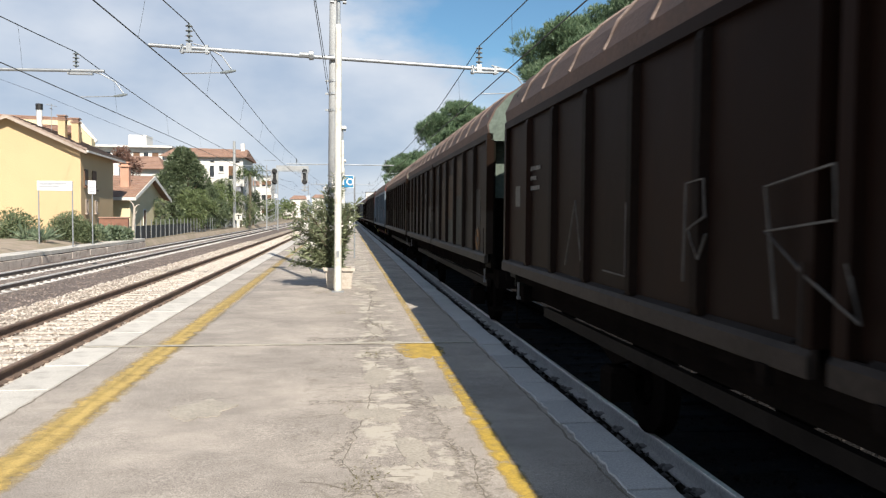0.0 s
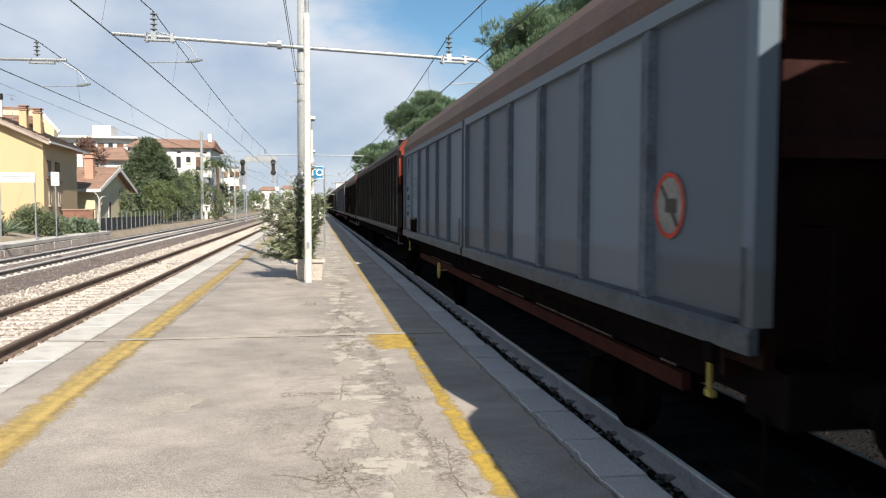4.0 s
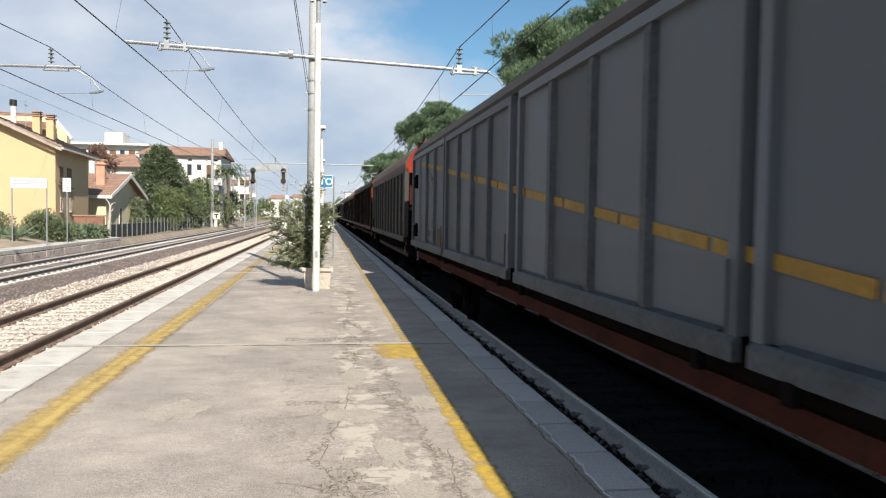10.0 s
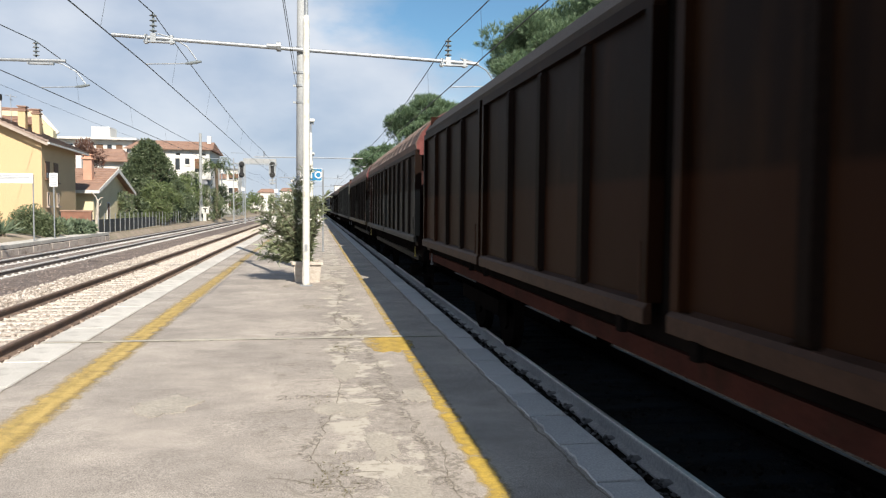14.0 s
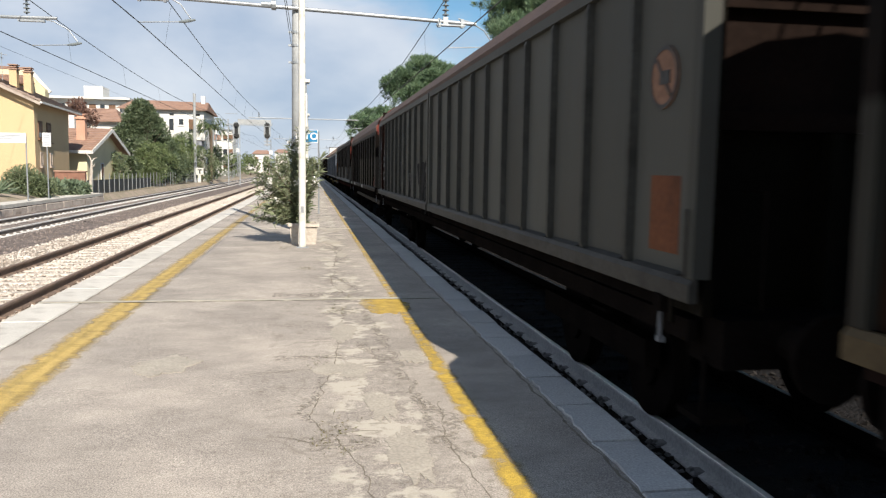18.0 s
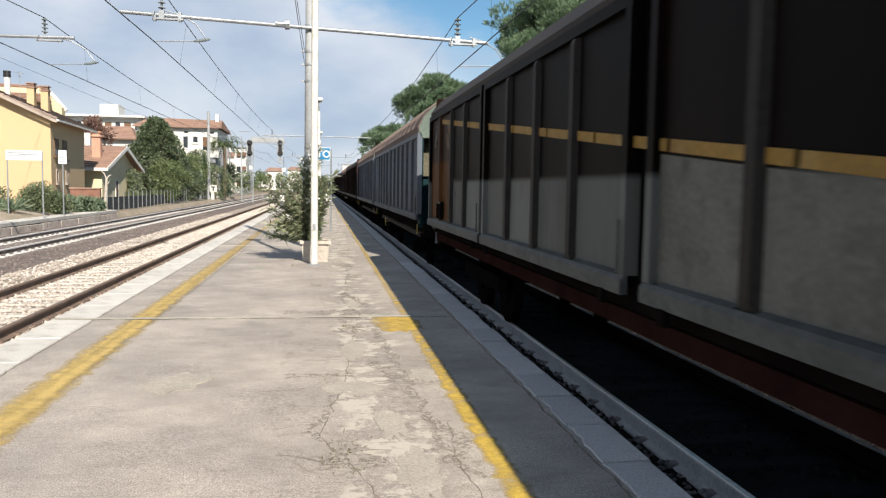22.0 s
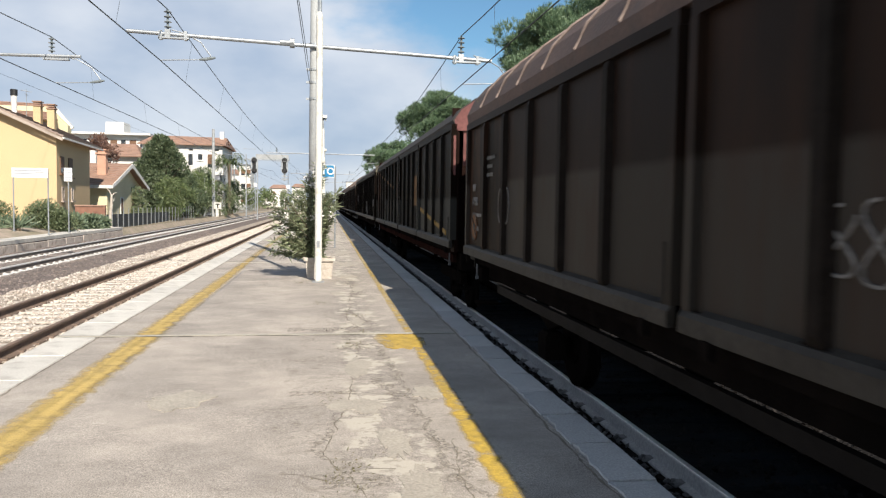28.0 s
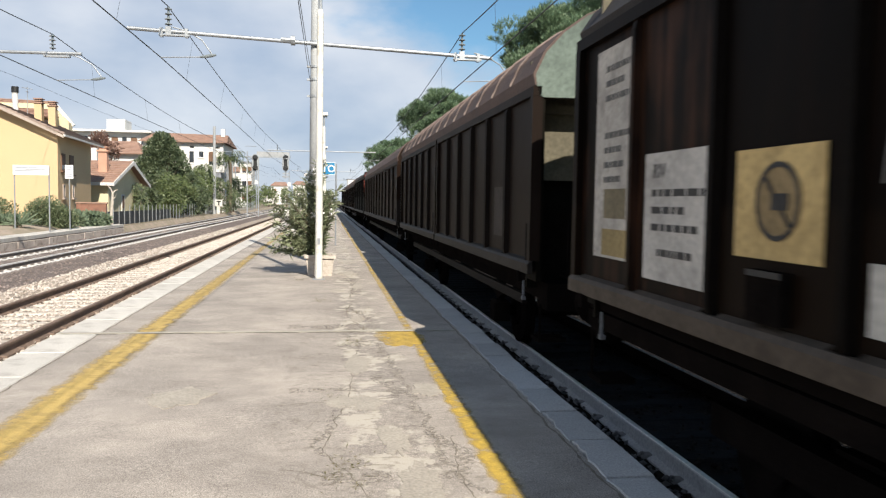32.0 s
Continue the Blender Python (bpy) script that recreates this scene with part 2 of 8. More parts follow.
def coach_paint(name, upper, lower, cut, rust=(0.10, 0.045, 0.025), amount=0.4, wave=0.0):
    """Wagon paint in two coats that meet at the height cut, streaked by rust from above."""
    m = bpy.data.materials.new(name)
    m.use_nodes = True
    n, l = m.node_tree.nodes, m.node_tree.links
    bsdf = n["Principled BSDF"]
    bsdf.inputs["Roughness"].default_value = 0.5
    bsdf.inputs["Specular IOR Level"].default_value = 0.03
    tc, xyz = n.new("ShaderNodeTexCoord"), n.new("ShaderNodeSeparateXYZ")
    l.new(tc.outputs["Object"], xyz.inputs[0])
    wob = n.new("ShaderNodeTexNoise")
    wob.inputs["Scale"].default_value, wob.inputs["Detail"].default_value = 0.6, 3
    l.new(tc.outputs["Object"], wob.inputs["Vector"])
    lift = n.new("ShaderNodeMath")
    lift.operation = "MULTIPLY_ADD"
    lift.inputs[1].default_value = wave
    l.new(wob.outputs["Fac"], lift.inputs[0])
    l.new(xyz.outputs["Z"], lift.inputs[2])
    step = n.new("ShaderNodeMapRange")
    step.inputs["From Min"].default_value, step.inputs["From Max"].default_value = cut + wave / 2 - 0.03, cut + wave / 2 + 0.03
    l.new(lift.outputs[0], step.inputs["Value"])
    coats = n.new("ShaderNodeMix")
    coats.data_type = "RGBA"
    coats.inputs[6].default_value, coats.inputs[7].default_value = (*lower, 1), (*upper, 1)
    l.new(step.outputs[0], coats.inputs[0])
    mp = n.new("ShaderNodeMapping")
    mp.inputs["Scale"].default_value = (1, 1, 0.12)
    l.new(tc.outputs["Object"], mp.inputs[0])
    streak, blot = n.new("ShaderNodeTexNoise"), n.new("ShaderNodeTexNoise")
    for t, s in ((streak, 7.0), (blot, 1.1)):
        t.inputs["Scale"].default_value, t.inputs["Detail"].default_value = s, 7
    l.new(mp.outputs[0], streak.inputs["Vector"])
    l.new(tc.outputs["Object"], blot.inputs["Vector"])
    both = n.new("ShaderNodeMath")
    both.operation = "MULTIPLY"
    l.new(streak.outputs["Fac"], both.inputs[0])
    l.new(blot.outputs["Fac"], both.inputs[1])
    cutr = n.new("ShaderNodeMapRange")
    for k, v in (("From Min", 0.22), ("From Max", 0.42), ("To Max", amount)):
        cutr.inputs[k].default_value = v
    l.new(both.outputs[0], cutr.inputs["Value"])
    worn = n.new("ShaderNodeMix")
    worn.data_type = "RGBA"
    worn.inputs[7].default_value = (*rust, 1)
    l.new(cutr.outputs[0], worn.inputs[0])
    l.new(coats.outputs[2], worn.inputs[6])
    vary = n.new("ShaderNodeMapRange")
    vary.inputs["To Min"].default_value, vary.inputs["To Max"].default_value = 0.72, 1.2
    l.new(n.new("ShaderNodeObjectInfo").outputs["Random"], vary.inputs["Value"])
    vm = n.new("ShaderNodeMix")
    vm.data_type, vm.blend_type = "RGBA", "MULTIPLY"
    vm.inputs[0].default_value = 1.0
    l.new(worn.outputs[2], vm.inputs[6])
    l.new(vary.outputs[0], vm.inputs[7])
    l.new(vm.outputs[2], bsdf.inputs["Base Color"])
    bp = n.new("ShaderNodeBump")
    bp.inputs["Strength"].default_value, bp.inputs["Distance"].default_value = 0.25, 0.03
    l.new(blot.outputs["Fac"], bp.inputs["Height"])
    l.new(bp.outputs[0], bsdf.inputs["Normal"])
    return m


M_DIRT = surface("dry_earth", (0.20, 0.16, 0.11), (0.12, 0.12, 0.06), 0.95, 0.25, 9, 0.6, relief=0.08)
M_KERB = surface("kerb_stone", (0.66, 0.63, 0.58), (0.56, 0.53, 0.49), 0.85, 1.6, 60, 0.3, grime=(0.36, 0.33, 0.3), own=0.07)
M_KERB_R = surface("kerb_concrete", (0.52, 0.52, 0.515), (0.43, 0.43, 0.43), 0.85, 1.6, 60, 0.35, grime=(0.34, 0.34, 0.34), own=0.1)
M_JOINT = surface("mortar", (0.46, 0.43, 0.37), (0.38, 0.36, 0.32), 0.9, 6, 70, 0.3)
M_RUST = surface("rusty_steel", (0.155, 0.112, 0.09), (0.215, 0.15, 0.115), 0.8, 3, 50, 0.3)
M_RAILSIDE = surface("brake_dusted_rail", (0.20, 0.165, 0.14), (0.27, 0.23, 0.20), 0.75, 3, 50, 0.2)
M_RAILTOP = surface("worn_rail", (0.85, 0.85, 0.86), (0.72, 0.72, 0.73), 0.4, 2, 30, 0.1, metal=0.6)
M_RAILHEAD = surface("bright_rail_head", (0.80, 0.78, 0.77), (0.68, 0.66, 0.65), 0.45, 2, 30, 0.1, metal=0.15)
M_PAD = surface("white_rail_seat", (0.72, 0.70, 0.68), (0.60, 0.58, 0.56), 0.9, 3, 50, 0.2, own=0.1)
M_SLEEPER = surface("pale_concrete", (0.66, 0.595, 0.52), (0.54, 0.48, 0.42), 0.9, 3, 50, 0.4, grime=(0.24, 0.20, 0.15), own=0.12)
M_SLEEPER2 = surface("dusty_concrete_sleeper", (0.27, 0.235, 0.21), (0.20, 0.17, 0.15), 0.9, 3, 50, 0.4, own=0.12)
M_BALLAST1 = surface("pale_ballast", (0.48, 0.405, 0.335), (0.34, 0.28, 0.225), 0.95, 4, 30, 0.9, relief=0.05)
M_STONE1 = surface("pale_stones", (0.70, 0.635, 0.57), (0.42, 0.355, 0.30), 0.95, 3, 40, 0.3, island=0.35)
M_BALLAST2 = surface("dark_ballast", (0.205, 0.165, 0.15), (0.14, 0.112, 0.10), 0.95, 4, 30, 0.9, relief=0.05)
M_STONE2 = surface("dark_stones", (0.30, 0.245, 0.22), (0.16, 0.13, 0.115), 0.95, 3, 40, 0.3, island=0.4)
# under-train shade is put into these near-black ballast, stone and sleeper colours
M_SHADEBED = surface("shade_dark_ballast", (0.024, 0.022, 0.022), (0.017, 0.016, 0.016), 0.95, 4, 30, 0.9, relief=0.05, spec=0.02)
M_SHADESTONE = surface("shade_dark_stones", (0.030, 0.027, 0.026), (0.016, 0.014, 0.013), 0.95, 3, 40, 0.3, island=0.4, spec=0.02)
M_SHADETIE = surface("shade_dark_sleeper", (0.022, 0.022, 0.024), (0.016, 0.016, 0.017), 0.9, 3, 50, 0.4, own=0.12, spec=0.02)
# sky reflection on the near rail is put into this pale blue-grey
M_RAILGREY = surface("sky_pale_rail", (0.46, 0.48, 0.51), (0.36, 0.38, 0.41), 0.6, 3, 40, 0.2)
M_WHITE = surface("white_enamel", (0.74, 0.73, 0.68), (0.66, 0.64, 0.58), 0.45, 3, 60, 0.05, grime=(0.5, 0.46, 0.38))
M_STEEL = surface("galvanised_steel", (0.42, 0.44, 0.46), (0.33, 0.35, 0.37), 0.5, 2, 40, 0.1, metal=0.55)
M_MAST = surface("mast_concrete", (0.40, 0.41, 0.41), (0.32, 0.33, 0.34), 0.7, 2, 40, 0.15)
M_WIRE = surface("copper_wire", (0.10, 0.11, 0.11), (0.06, 0.07, 0.07), 0.6, 2, 30, 0.0, metal=0.4)
M_CERAMIC = surface("brown_glass_insulator", (0.22, 0.25, 0.26), (0.16, 0.18, 0.19), 0.25, 5, 30, 0.0)
M_BLUE = surface("blue_sign_enamel", (0.02, 0.22, 0.45), (0.02, 0.20, 0.41), 0.35, 2, 30, 0.0)
M_SIGNWHITE = surface("white_sign_paint", (0.8, 0.8, 0.8), (0.74, 0.74, 0.74), 0.45, 2, 30, 0.0)
M_SIGNGREY = surface("pale_grey_print", (0.42, 0.44, 0.5), (0.36, 0.38, 0.44), 0.6, 2, 30, 0.0)
M_BLACK = surface("black_paint", (0.012, 0.012, 0.013), (0.02, 0.02, 0.02), 0.6, 3, 40, 0.1)
# shade below the wagons is put into this near-black paint
M_UNDER = surface("shade_black_underframe", (0.007, 0.006, 0.0055), (0.011, 0.009, 0.008), 0.95, 3, 40, 0.3, spec=0.0)
M_REDBEAM = surface("oxide_red_beam", (0.060, 0.022, 0.017), (0.036, 0.015, 0.012), 0.9, 2, 30, 0.2, grime=(0.03, 0.018, 0.013), spec=0.02)
M_REDBEAM_DARK = surface("dark_oxide_beam", (0.026, 0.012, 0.010), (0.016, 0.008, 0.007), 0.9, 2, 30, 0.2, spec=0.0)
M_YELLOW_PART = surface("yellow_lever_paint", (0.40, 0.32, 0.06), (0.28, 0.23, 0.06), 0.6, 4, 40, 0.1)
M_ROOF = surface("brown_tarred_roof", (0.125, 0.08, 0.066), (0.09, 0.06, 0.052), 0.8, 1.2, 25, 0.3, grime=(0.08, 0.06, 0.055))
M_ROOF_DARK = surface("dark_roof", (0.034, 0.029, 0.028), (0.024, 0.021, 0.021), 0.8, 1.2, 25, 0.3)
M_ROOFRIB = surface("pale_roof_rib", (0.22, 0.165, 0.145), (0.17, 0.13, 0.115), 0.7, 3, 30, 0.2)


# ---------------------------------------------------------------- ground, tracks, platforms
RAIL_Z = -0.29
TRACKS = {"near_left": -5.05, "far_left": -10.05, "right": 3.55}

ground = Shape()
ground.add([(-900, -600, -0.62), (900, -600, -0.62), (900, 1500, -0.62), (-900, 1500, -0.62)], [(0, 1, 2, 3)])
thing("ground", ground, M_DIRT, "dry earth and grass beside the railway", "ground", kind="structure")


def bumpy_bed(x0, x1, y0, y1, z, step, rise):
    """A ballast bed with shoulders and an uneven top."""
    s = Shape()
    nx, ny = max(2, int((x1 - x0) / step)), int((y1 - y0) / (step * 2.5))
    for j in range(ny + 1):
        for i in range(nx + 1):
            x, y = x0 + (x1 - x0) * i / nx, y0 + (y1 - y0) * j / ny
            s.v.append((x, y, z + rise * noise.noise(Vector((x * 1.7, y * 1.3, 0))) + rise * 0.5 * noise.noise(Vector((x * 5, y * 4, 3)))))
    for j in range(ny):
        for i in range(nx):
            a = j * (nx + 1) + i
            s.f.append((a, a + 1, a + nx + 2, a + nx + 1))
    return s


def stones(count, area, z, size, seed, lift=None):
    """Loose ballast stones: squashed, turned octahedra."""
    rng = np.random.default_rng(seed)
    x0, x1, y0, y1 = area
    base = np.array([(1, 0, 0), (0, 1, 0), (-1, 0, 0), (0, -1, 0), (0, 0, 1), (0, 0, -1)], float)
    tri = [(0, 1, 4), (1, 2, 4), (2, 3, 4), (3, 0, 4), (1, 0, 5), (2, 1, 5), (3, 2, 5), (0, 3, 5)]
    # denser where the camera is near
    y = y0 + (y1 - y0) * rng.random(count) ** 1.7
    x = x0 + (x1 - x0) * rng.random(count)
    s = Shape()
    for i in range(count):
        q = Matrix.Rotation(rng.random() * 6.28, 3, "Z") @ Matrix.Rotation(rng.random() * 1.2, 3, "X")
        k = size * (0.6 + 0.8 * rng.random())
        pts = (base * (0.7 + 0.5 * rng.random((6, 3)))) * (k, k * 0.8, k * 0.6)
        pts = pts @ np.array(q).T + (x[i], y[i], z + k * 0.25)
        s.add([tuple(p) for p in pts], tri)
    return s


RAIL = [(-0.075, -0.172), (0.075, -0.172), (0.075, -0.155), (0.012, -0.135), (0.010, -0.05), (0.036, -0.038), (0.036, -0.006), (0.028, 0.0),
        (-0.028, 0.0), (-0.036, -0.006), (-0.036, -0.038), (-0.010, -0.05), (-0.012, -0.135), (-0.075, -0.155)]


M_GREYCLIP = surface("grey_fastening", (0.20, 0.21, 0.23), (0.13, 0.14, 0.155), 0.8, 3, 40, 0.2)


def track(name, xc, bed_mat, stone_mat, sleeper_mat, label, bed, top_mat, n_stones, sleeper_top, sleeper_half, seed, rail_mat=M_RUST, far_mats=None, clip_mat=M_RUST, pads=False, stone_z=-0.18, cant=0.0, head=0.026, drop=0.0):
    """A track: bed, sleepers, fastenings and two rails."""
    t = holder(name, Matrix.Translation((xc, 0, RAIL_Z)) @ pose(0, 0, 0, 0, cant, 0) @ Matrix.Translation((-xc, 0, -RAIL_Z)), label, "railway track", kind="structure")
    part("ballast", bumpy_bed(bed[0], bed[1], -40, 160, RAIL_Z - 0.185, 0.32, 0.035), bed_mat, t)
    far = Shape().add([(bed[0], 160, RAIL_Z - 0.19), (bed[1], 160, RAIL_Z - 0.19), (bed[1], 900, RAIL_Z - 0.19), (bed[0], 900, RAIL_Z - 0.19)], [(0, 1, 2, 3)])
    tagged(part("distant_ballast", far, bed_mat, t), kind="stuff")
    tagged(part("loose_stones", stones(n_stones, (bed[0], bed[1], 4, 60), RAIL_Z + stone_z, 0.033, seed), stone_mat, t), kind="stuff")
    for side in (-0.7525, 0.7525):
        # the far rail's shade is put into darker materials of its own
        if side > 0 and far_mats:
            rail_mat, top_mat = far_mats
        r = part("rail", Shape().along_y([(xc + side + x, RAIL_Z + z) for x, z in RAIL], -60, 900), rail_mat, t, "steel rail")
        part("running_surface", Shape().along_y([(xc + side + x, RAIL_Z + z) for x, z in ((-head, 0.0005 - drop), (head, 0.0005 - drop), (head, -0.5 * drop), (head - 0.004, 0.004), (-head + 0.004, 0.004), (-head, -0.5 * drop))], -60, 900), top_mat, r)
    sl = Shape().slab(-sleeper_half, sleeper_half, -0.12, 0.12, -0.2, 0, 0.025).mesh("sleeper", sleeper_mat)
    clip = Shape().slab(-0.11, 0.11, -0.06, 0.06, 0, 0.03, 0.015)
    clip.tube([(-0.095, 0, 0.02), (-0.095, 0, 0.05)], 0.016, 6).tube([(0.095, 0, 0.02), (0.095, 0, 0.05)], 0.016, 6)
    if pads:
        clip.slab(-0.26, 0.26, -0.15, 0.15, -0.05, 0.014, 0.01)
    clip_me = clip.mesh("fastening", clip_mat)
    # far fastenings take the near-black paint that stands for shade
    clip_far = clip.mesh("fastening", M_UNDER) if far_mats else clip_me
    rest = Shape()
    for i in range(-10, 500):
        y = 0.3 + 0.6 * i
        if 2 < y < 62:
            s = part("sleeper", sl, None, t)
            s.matrix_basis = pose(xc, y, sleeper_top)
            for side in (-0.7525, 0.7525):
                part("fastening", clip_me if side < 0 else clip_far, None, s).matrix_basis = pose(side, 0, 0)
        else:
            rest.box(xc - sleeper_half, xc + sleeper_half, y - 0.12, y + 0.12, sleeper_top - 0.15, sleeper_top)
    tagged(part("distant_sleepers", rest, sleeper_mat, t), kind="stuff")
    if pads:
        seats = Shape()
        for i in range(103, 330):
            for side in (-0.7525, 0.7525):
                seats.box(xc + side - 0.26, xc + side + 0.26, 0.15 + 0.6 * i, 0.45 + 0.6 * i, sleeper_top - 0.04, sleeper_top + 0.014)
        tagged(part("distant_rail_seats", seats, clip_mat, t), kind="stuff")
    return t


track("track_1", TRACKS["near_left"], M_BALLAST1, M_STONE1, M_SLEEPER, "siding track with brown rusty rails in pale dusty ballast", (-7.25, -3.34), M_RUST, 26000, RAIL_Z - 0.16, 1.2, 5, stone_z=-0.178)
track("track_2", TRACKS["far_left"], M_BALLAST2, M_STONE2, M_SLEEPER2, "main line track with polished rails on concrete sleepers in dark ballast", (-12.0, -6.95), M_RAILHEAD, 24000, RAIL_Z - 0.172, 1.22, 6, M_RAILSIDE, None, M_PAD, True, -0.195, 2.0, 0.039, 0.034)
track("track_3", TRACKS["right"], M_SHADEBED, M_SHADESTONE, M_SHADETIE, "track under the train, its ballast, sleepers and far rail painted dark for shade", (2.07, 6.2), M_RAILTOP, 5000, RAIL_Z - 0.165, 1.2, 7, M_RAILGREY, (M_UNDER, M_RUST), M_GREYCLIP)


M_GRIT = surface("grey_grit", (0.15, 0.155, 0.17), (0.09, 0.095, 0.105), 0.9, 3, 40, 0.3, island=0.4)
tagged(part("grit", stones(1500, (2.12, 2.70, 2.5, 40), RAIL_Z - 0.15, 0.035, 8), M_GRIT, bpy.data.objects["track_3"]), kind="stuff")


def platform_concrete():
    """Old concrete: broom streaks, worn pale areas, a crumbled strip with cracks along the right part."""
    m = surface("platform_concrete", (0.478, 0.424, 0.374), (0.338, 0.30, 0.268), 0.92, 0.75, 105, 0.4, relief=0.01, speckle=(0.5, 1.45))
    n, l = m.node_tree.nodes, m.node_tree.links
    bsdf = n["Principled BSDF"]
    before = bsdf.inputs["Base Color"].links[0].from_socket
    tc, xyz = n.new("ShaderNodeTexCoord"), n.new("ShaderNodeSeparateXYZ")
    l.new(tc.outputs["Object"], xyz.inputs[0])
    mp = n.new("ShaderNodeMapping")
    mp.inputs["Scale"].default_value = (0.8, 1.15, 1)
    l.new(tc.outputs["Object"], mp.inputs[0])
    broom = n.new("ShaderNodeTexNoise")
    broom.inputs["Scale"].default_value, broom.inputs["Detail"].default_value, broom.inputs["Roughness"].default_value = 2.6, 10, 0.74
    l.new(mp.outputs[0], broom.inputs["Vector"])
    sw = n.new("ShaderNodeMapRange")
    for k, v in (("From Min", 0.34), ("From Max", 0.68), ("To Min", 0.80), ("To Max", 1.14)):
        sw.inputs[k].default_value = v
    l.new(broom.outputs["Fac"], sw.inputs["Value"])
    a = n.new("ShaderNodeMix")
    a.data_type, a.blend_type = "RGBA", "MULTIPLY"
    a.inputs[0].default_value = 1.0
    l.new(before, a.inputs[6])
    l.new(sw.outputs[0], a.inputs[7])
    # grit: small dark and pale grains, thicker in some areas than in others
    grit, where, cut, amount = n.new("ShaderNodeTexNoise"), n.new("ShaderNodeTexNoise"), n.new("ShaderNodeMapRange"), n.new("ShaderNodeMapRange")
    grit.inputs["Scale"].default_value, grit.inputs["Detail"].default_value, grit.inputs["Roughness"].default_value = 30.0, 5, 0.8
    where.inputs["Scale"].default_value, where.inputs["Detail"].default_value = 1.1, 5
    for t in (grit, where):
        l.new(tc.outputs["Object"], t.inputs["Vector"])
    for k, v in (("From Min", 0.3), ("From Max", 0.7), ("To Min", 0.45), ("To Max", 1.45)):
        cut.inputs[k].default_value = v
    for k, v in (("From Min", 0.4), ("From Max", 0.62), ("To Min", 0.2), ("To Max", 0.85)):
        amount.inputs[k].default_value = v
    l.new(grit.outputs["Fac"], cut.inputs["Value"])
    l.new(where.outputs["Fac"], amount.inputs["Value"])
    gm = n.new("ShaderNodeMix")
    gm.data_type, gm.blend_type = "RGBA", "MULTIPLY"
    l.new(amount.outputs[0], gm.inputs[0])
    l.new(a.outputs[2], gm.inputs[6])
    l.new(cut.outputs[0], gm.inputs[7])
    a = gm
    # cracks: edges of a warped cell pattern, only where the old surface has broken up
    warp = n.new("ShaderNodeTexNoise")
    warp.inputs["Scale"].default_value, warp.inputs["Detail"].default_value = 1.6, 6
    l.new(tc.outputs["Object"], warp.inputs["Vector"])
    ad = n.new("ShaderNodeVectorMath")
    ad.operation = "MULTIPLY_ADD"
    ad.inputs[1].default_value = (0.9, 0.9, 0.9)
    l.new(warp.outputs["Color"], ad.inputs[0])
    l.new(tc.outputs["Object"], ad.inputs[2])
    cells = n.new("ShaderNodeTexVoronoi")
    cells.feature = "DISTANCE_TO_EDGE"
    cells.inputs["Scale"].default_value = 0.85
    l.new(ad.outputs[0], cells.inputs["Vector"])
    crack = n.new("ShaderNodeMapRange")
    for k, v in (("From Min", 0.003), ("From Max", 0.014), ("To Min", 0.45), ("To Max", 0.0)):
        crack.inputs[k].default_value = v
    l.new(cells.outputs["Distance"], crack.inputs["Value"])
    band = n.new("ShaderNodeMath")
    band.operation = "COMPARE"
    band.inputs[1].default_value, band.inputs[2].default_value = 0.35, 0.75
    l.new(xyz.outputs["X"], band.inputs[0])
    patchy = n.new("ShaderNodeTexNoise")
    patchy.inputs["Scale"].default_value, patchy.inputs["Detail"].default_value = 0.8, 3
    l.new(tc.outputs["Object"], patchy.inputs["Vector"])
    pm = n.new("ShaderNodeMapRange")
    pm.inputs["From Min"].default_value, pm.inputs["From Max"].default_value = 0.44, 0.56
    l.new(patchy.outputs["Fac"], pm.inputs["Value"])
    f1, f2 = n.new("ShaderNodeMath"), n.new("ShaderNodeMath")
    f1.operation = f2.operation = "MULTIPLY"
    l.new(crack.outputs[0], f1.inputs[0])
    l.new(band.outputs[0], f1.inputs[1])
    l.new(f1.outputs[0], f2.inputs[0])
    l.new(pm.outputs[0], f2.inputs[1])
    # crumbled spots in the same strip
    pit = n.new("ShaderNodeTexNoise")
    pit.inputs["Scale"].default_value, pit.inputs["Detail"].default_value, pit.inputs["Roughness"].default_value = 7.5, 8, 0.72
    l.new(mp.outputs[0], pit.inputs["Vector"])
    pr = n.new("ShaderNodeMapRange")
    for k, v in (("From Min", 0.54), ("From Max", 0.66), ("To Max", 0.7)):
        pr.inputs[k].default_value = v
    l.new(pit.outputs["Fac"], pr.inputs["Value"])
    f3, f4 = n.new("ShaderNodeMath"), n.new("ShaderNodeMath")
    f3.operation, f4.operation = "MULTIPLY", "MAXIMUM"
    l.new(pr.outputs[0], f3.inputs[0])
    l.new(band.outputs[0], f3.inputs[1])
    l.new(f2.outputs[0], f4.inputs[0])
    l.new(f3.outputs[0], f4.inputs[1])
    # old mortar laid along the strip, broken away in places down to rough gritty concrete
    wind, sway, off, away, strip = (n.new("ShaderNodeTexNoise"), n.new("ShaderNodeMath"), n.new("ShaderNodeMath"), n.new("ShaderNodeMath"), n.new("ShaderNodeMapRange"))
    wind.inputs["Scale"].default_value, wind.inputs["Detail"].default_value, wind.inputs["Roughness"].default_value = 1.5, 7, 0.62
    l.new(tc.outputs["Object"], wind.inputs["Vector"])
    sway.operation, sway.inputs[1].default_value = "MULTIPLY_ADD", 0.9
    l.new(wind.outputs["Fac"], sway.inputs[0])
    l.new(xyz.outputs["X"], sway.inputs[2])
    off.inputs[1].default_value = -0.92
    l.new(sway.outputs[0], off.inputs[0])
    away.operation = "ABSOLUTE"
